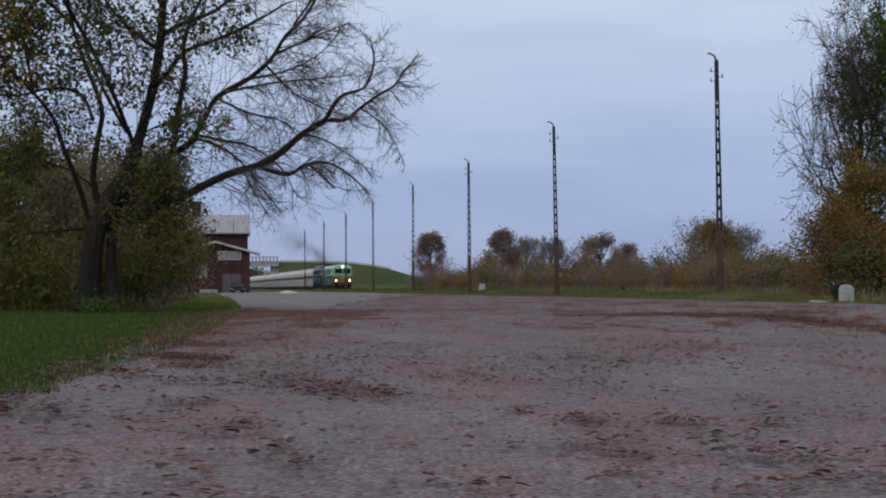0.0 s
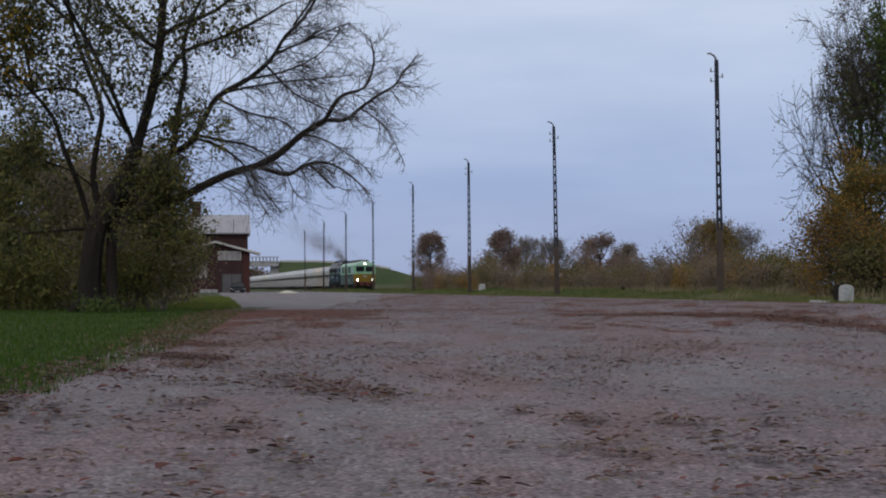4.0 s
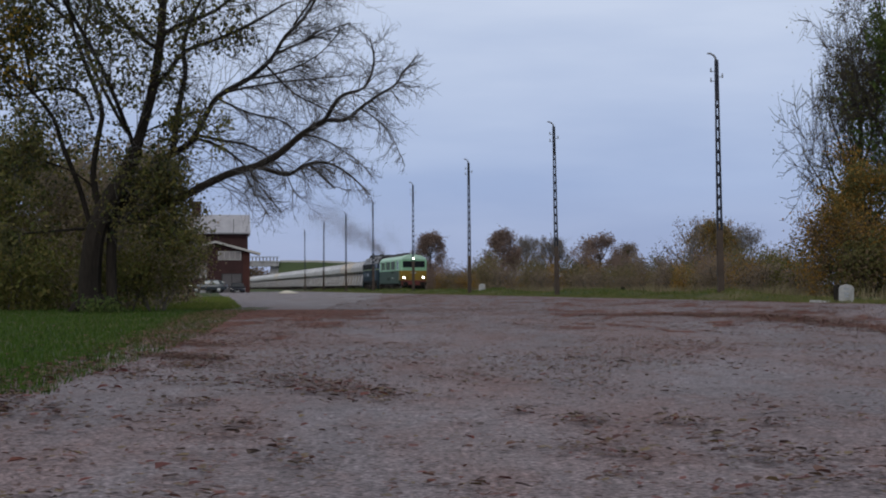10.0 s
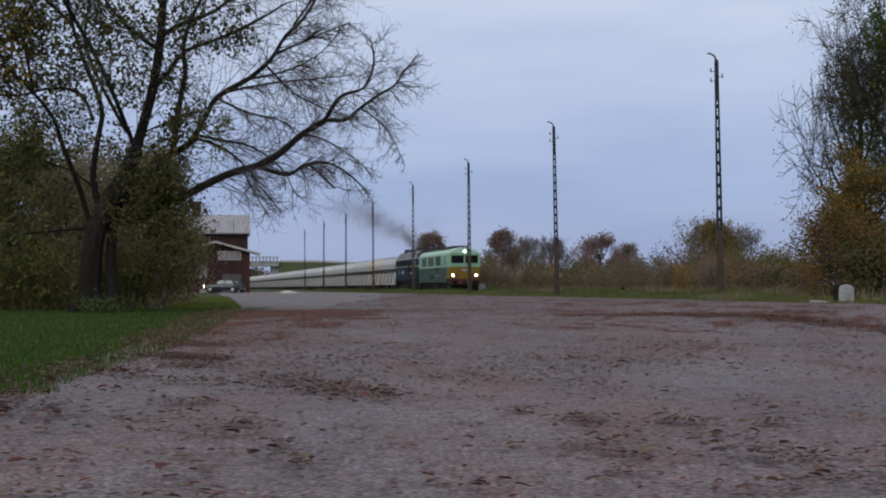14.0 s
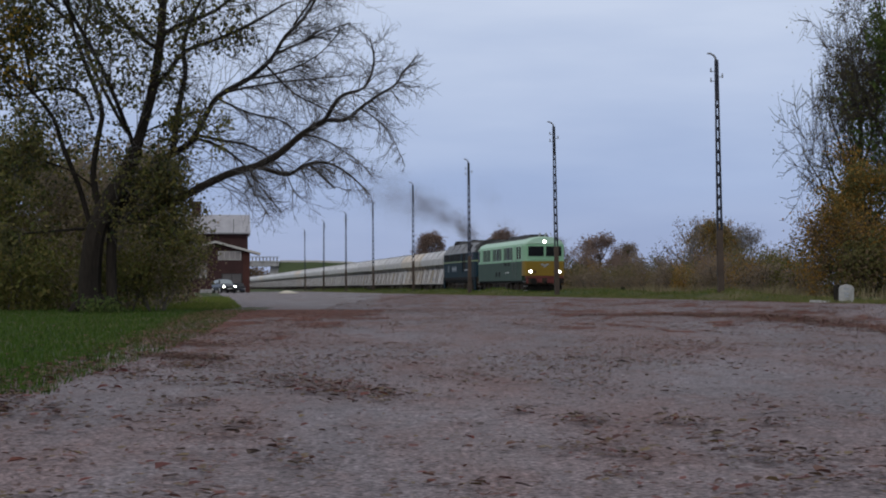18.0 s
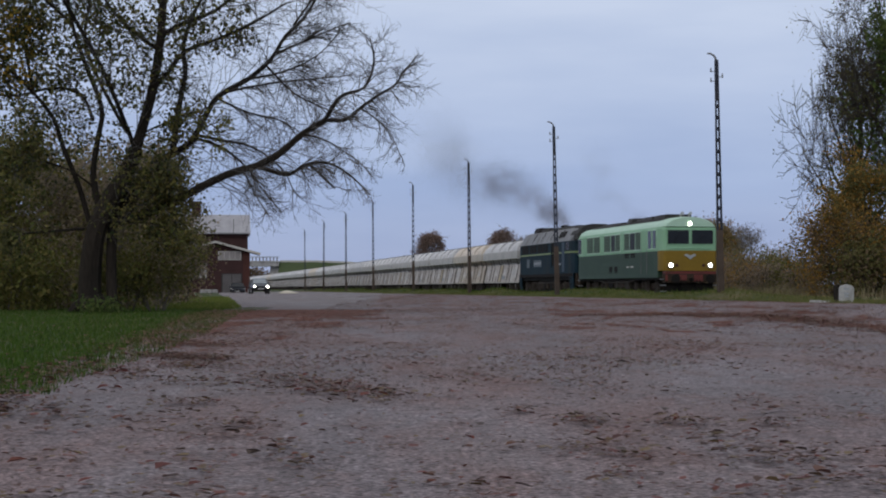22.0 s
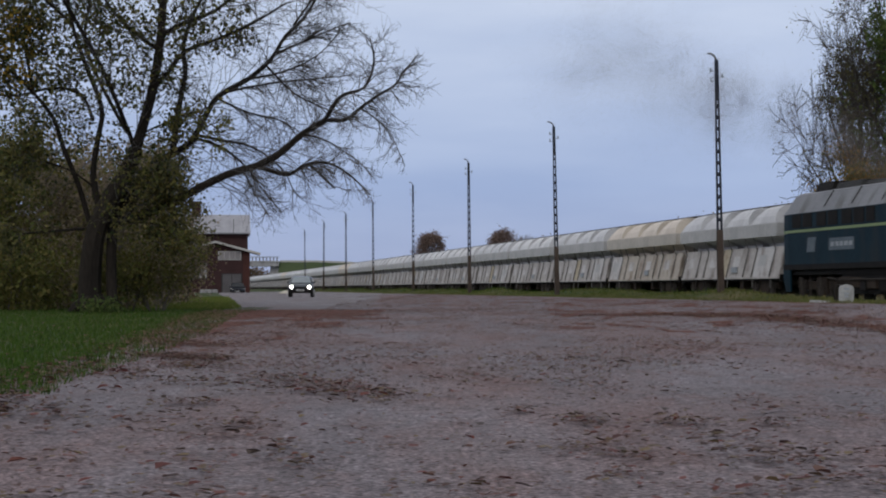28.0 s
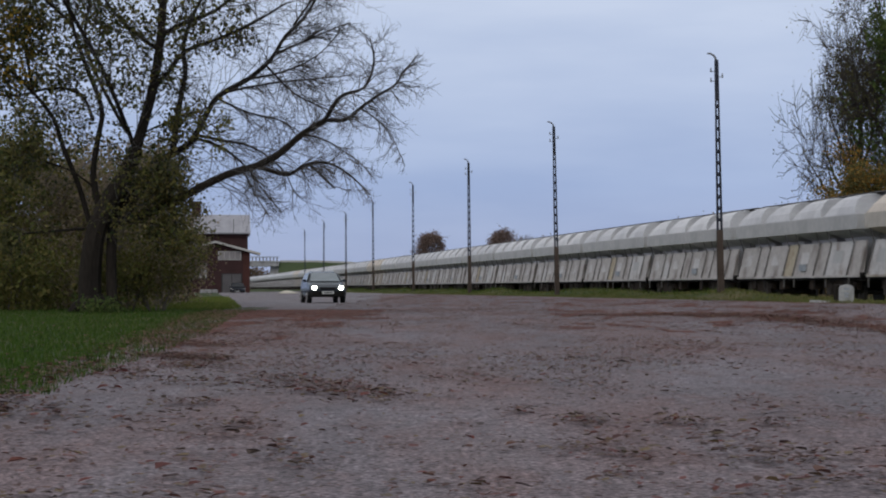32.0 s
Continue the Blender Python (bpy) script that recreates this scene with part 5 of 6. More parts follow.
plant_at(1222, 376, 92, 150, "sapling", "bare sapling with a few dry leaves", "tree", 19, "leaf_far", 260, 0.2, wood="twig_grey", group=GT, jitter=0.15)
plant_at(1262, 400, 116, 165, "tree", "dense copper-brown autumn tree", "tree", 20, "leaf_orange", 6000, 0.18, group=GT, jitter=0.5, crown_from=0.1, second=("leaf_scrub", 12000, 1.0), dome=30)
plant_at(1308, 392, 92, 280, "tree", "domed bare grey tree with fine twigs", "tree", 21, "leaf_far", 400, 0.22, wood="twig_grey", group=GT, kids=(7, 9), levels=4)
plant_at(1160, 436, 90, 200, "bush", "brownish scrub with bare upright twigs", "bush", 22, "leaf_olive", 1800, 0.22, stems=8, levels=2, group=GB)
plant_at(1350, 432, 90, 125, "bush", "olive-brown bush with thin twigs", "bush", 23, "leaf_olive", 2600, 0.16, stems=8, levels=2, group=GB)
plant_at(1300, 452, 90, 120, "bush", "rust-coloured bush with thin twigs", "bush", 24, "leaf_orange", 1800, 0.16, stems=7, levels=2, group=GB)
plant_at(1400, 440, 80, 112, "bush", "green bush beside the track", "bush", 25, "leaf_moss", 3400, 0.15, stems=7, levels=2, group=GB)
for i, (px, top, wide, dep, lf) in enumerate(((790, 472, 60, 200, "leaf_far_rust"), (830, 468, 60, 210, "leaf_far"), (915, 462, 70, 190, "leaf_far"), (960, 466, 60, 180, "leaf_olive"), (1045, 472, 60, 165, "leaf_far"),
                                              (1090, 462, 70, 170, "leaf_olive"), (1130, 450, 60, 165, "leaf_far"), (1190, 458, 70, 155, "leaf_far"), (1235, 470, 60, 140, "leaf_orange"), (1270, 468, 60, 135, "leaf_far_rust"), (1420, 465, 60, 105, "leaf_far"))):
    plant_at(px, top, wide, dep, "bush", "low brown scrub bush with bare stems", "bush", 40 + i, lf, 2400, 0.14, stems=7, levels=2, group=GB, jitter=0.3)

# a thicket all along the far side of the railway
scrub = []
for i, (lf, w_, h_) in enumerate((("leaf_far", 4.2, 2.6), ("leaf_olive", 3.6, 2.2), ("leaf_far_rust", 3.8, 2.4), ("leaf_orange", 3.2, 3.0), ("leaf_scrub", 4.0, 2.2))):
    scrub.append(plant("bush", "low brown scrub bush in a thicket", "bush", 0, 0, w_, h_, 140 + i, lf, 2600, 0.13, stems=7, levels=2, group=GB, jitter=0.3))
placed = 0
for i in range(46):
    col = 742 + 15.2 * i
    dep = (150 + 45 * ((i * 7) % 5) / 4) if col < 1200 else (112 + 35 * ((i * 7) % 5) / 4)
    dep = max(dep, F * 32.0 / (col - 294))
    x = (col - 784) / F * dep
    m = pose(x, dep, ground_z(x, dep) - 0.1, 0, 0, (i * 77) % 360) @ Matrix.Diagonal((0.9, 0.9, 0.75 + 0.75 * ((i * 37) % 11) / 10, 1))
    if placed < len(scrub):
        scrub[placed].matrix_basis = m
    else:
        copy_thing(scrub[(i * 3) % 5], m)
    placed += 1
# trees added as a backdrop that darkens the opening under the road bridge
for i in range(5):
    plant_at(380 + 34 * i, 476 + 4 * (i % 2), 60, 620 + 12 * (i % 3), "tree", "distant dim tree beyond the bridge", "tree", 160 + i, "leaf_brown", 1500, 0.8, group="distant trees", jitter=1.0, crown_from=0.03)

# the tall trees close behind the track
plant_at(1606, -190, 330, 88, "tree", "tall half-bare tree with drooping fine twigs", "tree", 60, "leaf_olive", 15000, 0.1, levels=4, droop=0.14, crown_from=0.12, group=GT, jitter=0.2, kids=(7, 9), wood="twig")
plant_at(1524, -40, 170, 92, "tree", "slender half-bare tree with fine drooping twigs", "tree", 66, "leaf_olive", 5000, 0.1, levels=4, droop=0.12, crown_from=0.3, group=GT, jitter=0.2, kids=(6, 8))
plant_at(1650, -120, 215, 86, "tree", "tall tree overgrown with green ivy", "tree", 61, "leaf_green", 20000, 0.2, levels=3, crown_from=0.1, group=GT, jitter=0.35)
plant_at(1540, 250, 240, 84, "tree", "orange and yellow autumn tree behind the track", "tree", 62, "leaf_orange", 17000, 0.115, levels=3, crown_from=0.05, group=GT, jitter=0.3, second=("leaf_olive", 20000, 0.85))
plant_at(1484, 345, 120, 82, "bush", "orange-brown bush beside the track", "bush", 63, "leaf_orange", 7000, 0.105, stems=8, levels=2, group=GB, second=("leaf_brown", 6000, 0.8))
plant_at(1540, 400, 150, 80, "bush", "dense brown-green bush beside the track", "bush", 64, "leaf_olive", 5000, 0.15, stems=8, levels=2, group=GB, second=("leaf_brown", 2500, 0.6))


# ---------------------------------------------------------------- the old tree by the yard
def old_tree():
    v = thing("old_tree", "old spreading tree with forked trunk and half-bare crown", "tree")
    w = Wood(5)
    w.arched, w.least = 1, 0.0045
    g = w.rng
    D = 50.0

    def limb(pts, r0, r1, depth_end, twigs, reach, leafy=False, level=2):
        """A limb through bearings at the tree's distance, with side branches."""
        n = len(pts)
        r0, r1 = (r0 * 0.84, r1 * 0.92) if r0 < 0.4 else (r0 * 0.9, r1)
        P = [at_bearing(x, y, D + (depth_end - D) * i / (n - 1)) for i, (x, y) in enumerate(pts)]
        # smooth the line
        Q = []
        for i in range(n - 1):
            a, b, c, d = P[max(0, i - 1)], P[i], P[i + 1], P[min(n - 1, i + 2)]
            for t in (0, 0.34, 0.67):
                Q.append(0.5 * ((2 * b) + (c - a) * t + (2 * a - 5 * b + 4 * c - d) * t * t + (3 * b - a - 3 * c + d) * t ** 3))
        Q.append(P[-1])
        m = len(Q)
        for i in range(m - 1):
            ra, rb = r0 + (r1 - r0) * i / (m - 1), r0 + (r1 - r0) * (i + 1) / (m - 1)
            w.bar([Q[i], Q[i + 1] + (Q[i + 1] - Q[i]) * 0.04], ra, rb, 9 if ra > 0.1 else 6)
        for k in range(round(twigs * 1.05)):
            t = g.uniform(0.16, 1.0) * (m - 1)
            i = min(m - 2, int(t))
            q = Q[i].lerp(Q[i + 1], t - i)
            along = (Q[i + 1] - Q[i]).normalized()
            side = Vector((g.uniform(-0.6, 1), g.uniform(-1, 1), g.uniform(-1.0, 0.9))).normalized()
            w.grow(q, along * 0.8 + side * 0.8, reach * g.uniform(0.6, 1.2) * (1.2 - 0.65 * t / (m - 1)), 0.0185, level, 0.34, 0.0, (3, 4), 0.15, 0.66)

    trunk_a = [(160, 575), (160, 545), (160, 480), (170, 410), (195, 352), (222, 312), (240, 265)]
    trunk_b = [(198, 560), (198, 520), (197, 450), (203, 390), (225, 345), (250, 318)]
    limb(trunk_a, 0.42, 0.22, 49.8, 0, 1)
    limb(trunk_b, 0.2, 0.15, 50.4, 0, 1)
    limb([(196, 372), (222, 312), (248, 240), (272, 150), (285, 60), (292, -60), (300, -160)], 0.22, 0.1, 48.5, 32, 1.9)
    limb([(205, 395), (270, 375), (330, 345), (400, 310), (460, 292), (500, 268), (535, 238), (578, 212)], 0.165, 0.085, 47.5, 30, 1.45)
    limb([(575, 214), (590, 188), (608, 168), (645, 155), (662, 110), (655, 68)], 0.085, 0.02, 47, 26, 1.1)
    limb([(578, 213), (612, 212), (640, 190), (668, 170), (700, 150), (715, 125), (725, 118)], 0.075, 0.015, 47.8, 32, 1.0)
    limb([(455, 294), (490, 306), (515, 308), (535, 295), (560, 288), (590, 292), (625, 315), (655, 345)], 0.085, 0.02, 46.8, 30, 0.95)
    limb([(440, 140), (500, 128), (560, 100), (605, 55)], 0.05, 0.012, 51.6, 22, 1.2)
    limb([(490, 95), (535, 75), (580, 55), (620, 40)], 0.05, 0.012, 52.4, 18, 1.1)
    limb([(470, 115), (520, 165), (570, 190), (610, 205)], 0.045, 0.012, 51, 18, 1.1)
    limb([(385, 175), (440, 200), (500, 215), (550, 250)], 0.05, 0.012, 52.8, 18, 1.2)
    limb([(520, 45), (545, 10), (570, -20), (600, -40)], 0.05, 0.02, 52, 14, 1.2)
    limb([(640, 192), (670, 215), (695, 245), (708, 275)], 0.03, 0.01, 47.8, 10, 0.7)
    limb([(535, 238), (575, 248), (620, 275), (650, 300)], 0.035, 0.01, 48.2, 12, 0.8)
    limb([(430, 300), (450, 340), (470, 375)], 0.035, 0.012, 47.6, 8, 0.8)
    limb([(548, 292), (570, 312), (592, 333)], 0.055, 0.03, 46.6, 4, 0.8)
    limb([(225, 380), (262, 310), (300, 275), (335, 255), (360, 215), (385, 172), (440, 140), (480, 105), (505, 65), (540, 30), (575, -30)], 0.15, 0.045, 52, 54, 1.9)
    limb([(395, 165), (440, 155), (500, 145), (560, 140), (610, 135)], 0.05, 0.015, 52, 24, 1.2)
    limb([(345, 245), (390, 260), (430, 290), (460, 330), (490, 365)], 0.06, 0.015, 51, 18, 1.1)
    limb([(350, 240), (400, 250), (450, 262), (500, 300), (520, 340)], 0.06, 0.015, 51.5, 12, 1.2)
    limb([(262, 170), (300, 125), (330, 90), (390, 68), (450, 40), (500, 10)], 0.1, 0.03, 50, 26, 1.5)
    limb([(306, 270), (315, 200), (328, 130), (325, 80), (345, 20), (380, -40)], 0.12, 0.05, 52.5, 18, 1.6)
    limb([(180, 390), (165, 310), (175, 240), (180, 190), (150, 110), (125, 30), (115, -60)], 0.13, 0.05, 50.5, 24, 1.7)
    limb([(160, 400), (140, 330), (112, 260), (95, 210), (55, 160), (10, 120), (-60, 90)], 0.11, 0.04, 49.5, 22, 1.7)
    limb([(165, 215), (150, 175), (120, 158), (80, 158), (30, 170), (-30, 165)], 0.07, 0.03, 49, 10, 1.3)
    limb([(225, 235), (200, 190), (170, 130), (150, 70), (160, 0), (170, -80)], 0.075, 0.04, 51, 16, 1.6)
    limb([(283, 90), (240, 60), (200, 20), (170, -30)], 0.08, 0.03, 48, 10, 1.4)
    limb([(290, 60), (330, 40), (380, 20), (430, -20)], 0.09, 0.04, 49, 12, 1.5)
    limb([(60, 165), (45, 90), (25, 10), (10, -80)], 0.07, 0.03, 49, 18, 1.4)
    limb([(125, 40), (80, 0), (30, -40), (-30, -70)], 0.06, 0.02, 49.5, 16, 1.4)
    limb([(10, 120), (-10, 60), (-20, 0), (-40, -60)], 0.05, 0.02, 48.5, 14, 1.4)
    # the crown above, out over the verge
    limb([(292, -60), (310, -160), (300, -280), (330, -420)], 0.15, 0.04, 47, 30, 2.2)
    limb([(285, -40), (220, -140), (170, -260), (150, -380)], 0.12, 0.04, 46, 30, 2.2)
    limb([(170, -80), (120, -180), (60, -280), (20, -380)], 0.1, 0.03, 51, 26, 2.2)
    limb([(115, -60), (40, -150), (-60, -240), (-160, -300)], 0.09, 0.03, 48, 26, 2.2)
    limb([(430, -20), (470, -110), (500, -220), (520, -320)], 0.08, 0.03, 51, 24, 2.0)
    limb([(240, 265), (180, 120), (90, -40), (20, -180)], 0.09, 0.04, 43, 26, 2.0)
    limb([(150, 405), (110, 408), (60, 412), (30, 415)], 0.06, 0.02, 48.5, 5, 0.9)
    # low leafy sprays round the fork
    before = len(w.tips)
    limb([(200, 402), (235, 372), (268, 352), (300, 345)], 0.035, 0.012, 48.6, 16, 0.9)
    limb([(190, 398), (215, 340), (250, 300), (300, 292)], 0.035, 0.012, 48.2, 16, 0.9)
    limb([(215, 395), (260, 395), (300, 400), (330, 415)], 0.035, 0.012, 48.4, 16, 0.9)
    limb([(255, 235), (300, 215), (340, 205), (380, 225)], 0.035, 0.012, 48.2, 14, 0.8)
    limb([(165, 330), (120, 300), (60, 285), (10, 300)], 0.04, 0.012, 48.4, 14, 1.0)
    sprays = w.tips[before:]
    for a in range(7):
        an = a * 0.9
        base = at_bearing(165, 548, D)
        w.bar([base + Vector((0, 0, 0.4)), base + Vector((math.cos(an) * 0.5, math.sin(an) * 0.6, 0.05)), base + Vector((math.cos(an) * 0.8, math.sin(an) * 0.8, -0.2))], 0.24, 0.08, 7)
    o = new("wood", w.wood_mesh("wood", "bark", "twig_old"))
    o.parent = v
    # leaves are left on the inner, shaded side of the crown
    edge = at_bearing(150, 200, D).x
    far = at_bearing(330, 200, D).x
    reach = at_bearing(440, 200, D).x
    high = at_bearing(0, 90, D).z
    mid = at_bearing(0, 200, D).z
    spots = [p for p in w.tips if p.x < edge or (p.x < far and g.random() < (0.65 if p.z > mid else 0.6)) or (p.x < reach and p.z > high and g.random() < 0.45)]
    for mt, n, sd in (("leaf_dark", 13000, 1), ("leaf_olive", 8000, 4), ("leaf_moss", 4000, 2)):
        c = new("crown", leaves_mesh("crown", [p for p in spots if g.random() < 0.13], 0.125, n, mt, sd, 0.17))
        c.parent = v
    for mt, n, sd in (("leaf_olive", 2600, 6), ("leaf_moss", 2200, 7)):
        c = new("crown", leaves_mesh("crown", sprays, 0.1, n, mt, sd, 0.13))
        c.parent = v
    ys_ = at_bearing(70, 130, D)
    yel = [p for p in w.tips if p.x < ys_.x and ys_.z - 0.6 < p.z < ys_.z + 1.6]
    c = new("crown", leaves_mesh("crown", yel, 0.12, 1500, "leaf_yellow", 3, 0.25))
    c.parent = v
    return v


old_tree()

# undergrowth round and behind the old tree, coloured lighter to offset the crown's shade
GU = "undergrowth behind the old tree"
for i, (px, top, wide, dep, lf, n, sz) in enumerate(((40, 190, 190, 62, "leaf_dim", 6000, 0.15), (175, 222, 230, 60, "leaf_dim", 7000, 0.13), (130, 215, 190, 66, "leaf_dim", 6000, 0.15), (220, 240, 170, 64, "leaf_dim", 6000, 0.14),
                                                      (70, 330, 200, 58, "leaf_dim", 5000, 0.13), (-30, 120, 190, 56, "leaf_moss", 5000, 0.15), (20, 400, 160, 54, "leaf_moss", 4500, 0.12))):
    plant_at(px, top, wide, dep, "bush", "tall dim brown-green thicket of bushes", "bush", 80 + i, lf, n, sz, stems=9, levels=3, group=GU, jitter=0.3, kids=(3, 5), second=("leaf_moss", 3000, 0.9), wood="twig_grey")
plant_at(278, 378, 138, 52.5, "bush", "round olive-brown bush beside the old tree", "bush", 90, "leaf_moss", 3800, 0.095, stems=14, levels=3, group=GU, jitter=0.2, skirt=False, kids=(3, 5), second=("leaf_dim", 1800, 1.0), wood="twig_grey")
plant_at(322, 345, 90, 76, "bush", "twiggy brown bush before the building", "bush", 95, "leaf_dim", 2200, 0.11, stems=10, levels=3, group=GU, jitter=0.25, kids=(4, 6))
plant_at(225, 400, 110, 51.5, "bush", "leafy olive bush at the foot of the old tree", "bush", 91, "leaf_moss", 2600, 0.1, stems=10, levels=3, group=GU, jitter=0.2, skirt=False, kids=(3, 5))
plant_at(285, 262, 120, 70, "tree", "small tree with olive-yellow leaves", "tree", 92, "leaf_olive", 5000, 0.14, levels=3, group=GU, jitter=0.3, crown_from=0.1)
plant_at(305, 420, 60, 80, "bush", "russet bush near the building", "bush", 93, "leaf_brown", 3000, 0.14, stems=8, levels=2, group=GU)
plant_at(180, 525, 60, 49, "weed_clump", "low pale green weeds at the tree's foot", "weeds", 94, "leaf_green", 900, 0.09, stems=8, levels=1, jitter=0.12)
for i in range(7):
    px = -400 + 95 * i
    plant_at(px, 330 + 25 * (i % 3), 150, 95 + 8 * (i % 2), "bush", "dim brown woodland edge bush", "bush", 100 + i, "leaf_brown", 3500, 0.26, stems=8, levels=2, group=GU, jitter=0.4)


# ---------------------------------------------------------------- grass and fallen leaves
def blades(name, x, y, height, width, material, label, seed):
    r = np.random.RandomState(seed)
    n = len(x)
    z = np.array([ground_z(a, b) for a, b in zip(x, y)])
    ang = r.uniform(0, 2 * np.pi, n)
    h = height * r.uniform(0.5, 1.4, n)
    lean = r.normal(0, 0.35, (n, 2)) * h[:, None]
    wx, wy = np.cos(ang) * width, np.sin(ang) * width
    p0 = np.stack([x - wx, y - wy, z - 0.01], 1)
    p1 = np.stack([x + wx, y + wy, z - 0.01], 1)
    p2 = np.stack([x + lean[:, 0], y + lean[:, 1], z + h], 1)
    v = np.stack([p0, p1, p2], 1).reshape(-1, 3)
    f = np.arange(n * 3).reshape(-1, 3)
    me = bpy.data.meshes.new(name)
    me.from_pydata(v.tolist(), [], f.tolist())
    me.materials.append(M[material])
    return tagged(new(name, me), label, "grass", kind="stuff")


R = np.random.RandomState(4)
n = 45000
gy = 11 + 49 * R.uniform(0, 1, n) ** 1.3
gx = np.array([verge_x(b) for b in gy]) - 0.05 - R.uniform(-0.15, 1.0, n) ** 1.0 * (0.14 * gy + 1.5)
blades("grass", gx, gy, 0.07, 0.008, "blade", "short green grass with scattered leaves", 5)
n = 9000
gy = 56 + 60 * R.uniform(0, 1, n)
gx = np.array([verge_x(b) for b in gy]) + 0.3 - R.uniform(0, 1, n) * 4
blades("grass", gx, gy, 0.12, 0.016, "blade_sun", "yellowish-green grass by the corner of the yard", 15)
n = 60000
gk = 17.7 + 5.0 * R.uniform(0, 1, n)
gy = 42 + 190 * R.uniform(0, 1, n) ** 1.7
blades("grass", gk - SLANT * gy, gy, 0.09, 0.012, "blade_dry", "uneven yellowish-green grass on the low bank", 6)
n = 9000
gk = 19.0 + 4.0 * R.uniform(0, 1, n)
gy = 60 + 150 * R.uniform(0, 1, n)
blades("dry_grass", gk - SLANT * gy, gy, 0.17, 0.012, "blade", "tufts of taller green grass along the bank", 7)
n = 16000
gk = 29.5 + 22 * R.uniform(0, 1, n) ** 1.5
gy = 70 + 210 * R.uniform(0, 1, n)
blades("dry_grass", gk - SLANT * gy, gy, 0.55, 0.022, "weed_dry", "tall dry weeds beyond the railway", 8)


def litter(name, x, y, size, label, seed, pile=None, material="litter", curled=0.2):
    """Curled fallen leaves."""
    r = np.random.RandomState(seed)
    n = len(x)
    z = np.array([ground_z(a, b) for a, b in zip(x, y)]) + 0.024 + r.uniform(0, 0.006, n) + (0 if pile is None else r.uniform(0, 1, n) * pile)
    ang = r.uniform(0, 2 * np.pi, n)
    s = size * r.uniform(0.55, 1.4, n)
    ux, uy = np.cos(ang), np.sin(ang)
    curl = s * r.uniform(0.0, curled, n) * r.uniform(0.3, 1.0, n)
    roll = s * r.uniform(-0.05, 0.25, n)
    pts = []
    for along, side, lift in ((-0.5, 0, 0.0), (-0.2, 0.3, 1.0), (0.25, 0.34, 1.0), (0.55, 0.0, 0.4), (0.2, -0.32, 0.6), (-0.25, -0.28, 0.6)):
        a, b = along * s * r.uniform(0.6, 1.25, n), side * s * r.uniform(0.25, 1.35, n)
        pts.append(np.stack([x + ux * a - uy * b, y + uy * a + ux * b, z + lift * curl + np.maximum(0, along) * roll], 1))
    v = np.stack(pts, 1).reshape(-1, 3)
    k = np.arange(n)[:, None] * 6
    f = np.concatenate([k + np.array([q]) for q in ([0, 1, 3], [1, 2, 3], [0, 3, 5], [5, 3, 4])], 0)
    me = bpy.data.meshes.new(name)
    me.from_pydata(v.tolist(), [], f.tolist())
    me.materials.append(M[material])
    return tagged(new(name, me), label, "leaves", kind="stuff")


lx, ly, ls, lp = [], [], [], []
rg = random.Random(9)


def drop_leaf(x, y, size, pile=0.0):
    if x > verge_x(y) - 0.4 and 4.5 < y < 125:
        lx.append(x)
        ly.append(y)
        ls.append(size)
        lp.append(pile)


# loose crumbs and single leaves all over the yard
for i in range(19000):
    y = 4.6 + 56 * rg.random() ** 1.3
    x = rg.uniform(-1, 1) * (0.29 * y + 0.6)
    if y > 9 or rg.random() < 0.55:
        drop_leaf(x, y, rg.choice((0.012, 0.015, 0.02, 0.026, 0.036)))
for i in range(520):
    y = 4.6 + 50 * rg.random() ** 1.4
    drop_leaf(rg.uniform(-1, 1) * (0.29 * y + 0.6), y, rg.uniform(0.028, 0.05))
# small drifts
for i in range(520):
    y = 5.2 + 52 * rg.random() ** 1.5
    x = rg.uniform(-1, 1) * (0.28 * y + 0.4)
    sx, sy = rg.uniform(0.05, 0.2) * (1 + y * 0.03), rg.uniform(0.05, 0.25)
    for k in range(rg.randint(5, 26)):
        drop_leaf(x + rg.gauss(0, sx), y + rg.gauss(0, sy), rg.uniform(0.018, 0.06), 0.035)
# the lines blown together across the yard
for xa, ya, xb, yb, wide, n in ((3.7, 42.3, 5.4, 39.3, 0.3, 2200), (5.4, 39.3, 6.33, 36.5, 0.3, 2200), (6.33, 36.5, 6.9, 32.8, 0.3, 2600), (6.9, 32.8, 6.83, 29.3, 0.3, 2400), (6.83, 29.3, 6.85, 23, 0.25, 2400), (6.0, 39.0, 8.6, 36.0, 0.2, 900), (-3.3, 14.5, -1.2, 11.4, 0.12, 420), (-1.2, 11.6, -0.3, 10.4, 0.14, 360), (-2.6, 9.4, -0.8, 8.3, 0.12, 220), (0.9, 7.6, 1.6, 6.6, 0.14, 260),
                                (0.2, 8.6, 1.3, 8.2, 0.14, 160), (2.0, 21, 4.4, 19.5, 0.25, 420), (-4.0, 22, -2.2, 20.5, 0.25, 700), (-4.2, 25.5, -2.6, 24, 0.3, 900)):
    for i in range(n):
        t = rg.random()
        wv = noise.noise((t * 7, xa, ya)) + 0.5 * noise.noise((t * 21, xa, ya))
        drop_leaf(xa + (xb - xa) * t + rg.gauss(0, wide) + wv * wide * 2, ya + (yb - ya) * t + rg.gauss(0, wide * 2.5), rg.uniform(0.02, 0.07), 0.04)
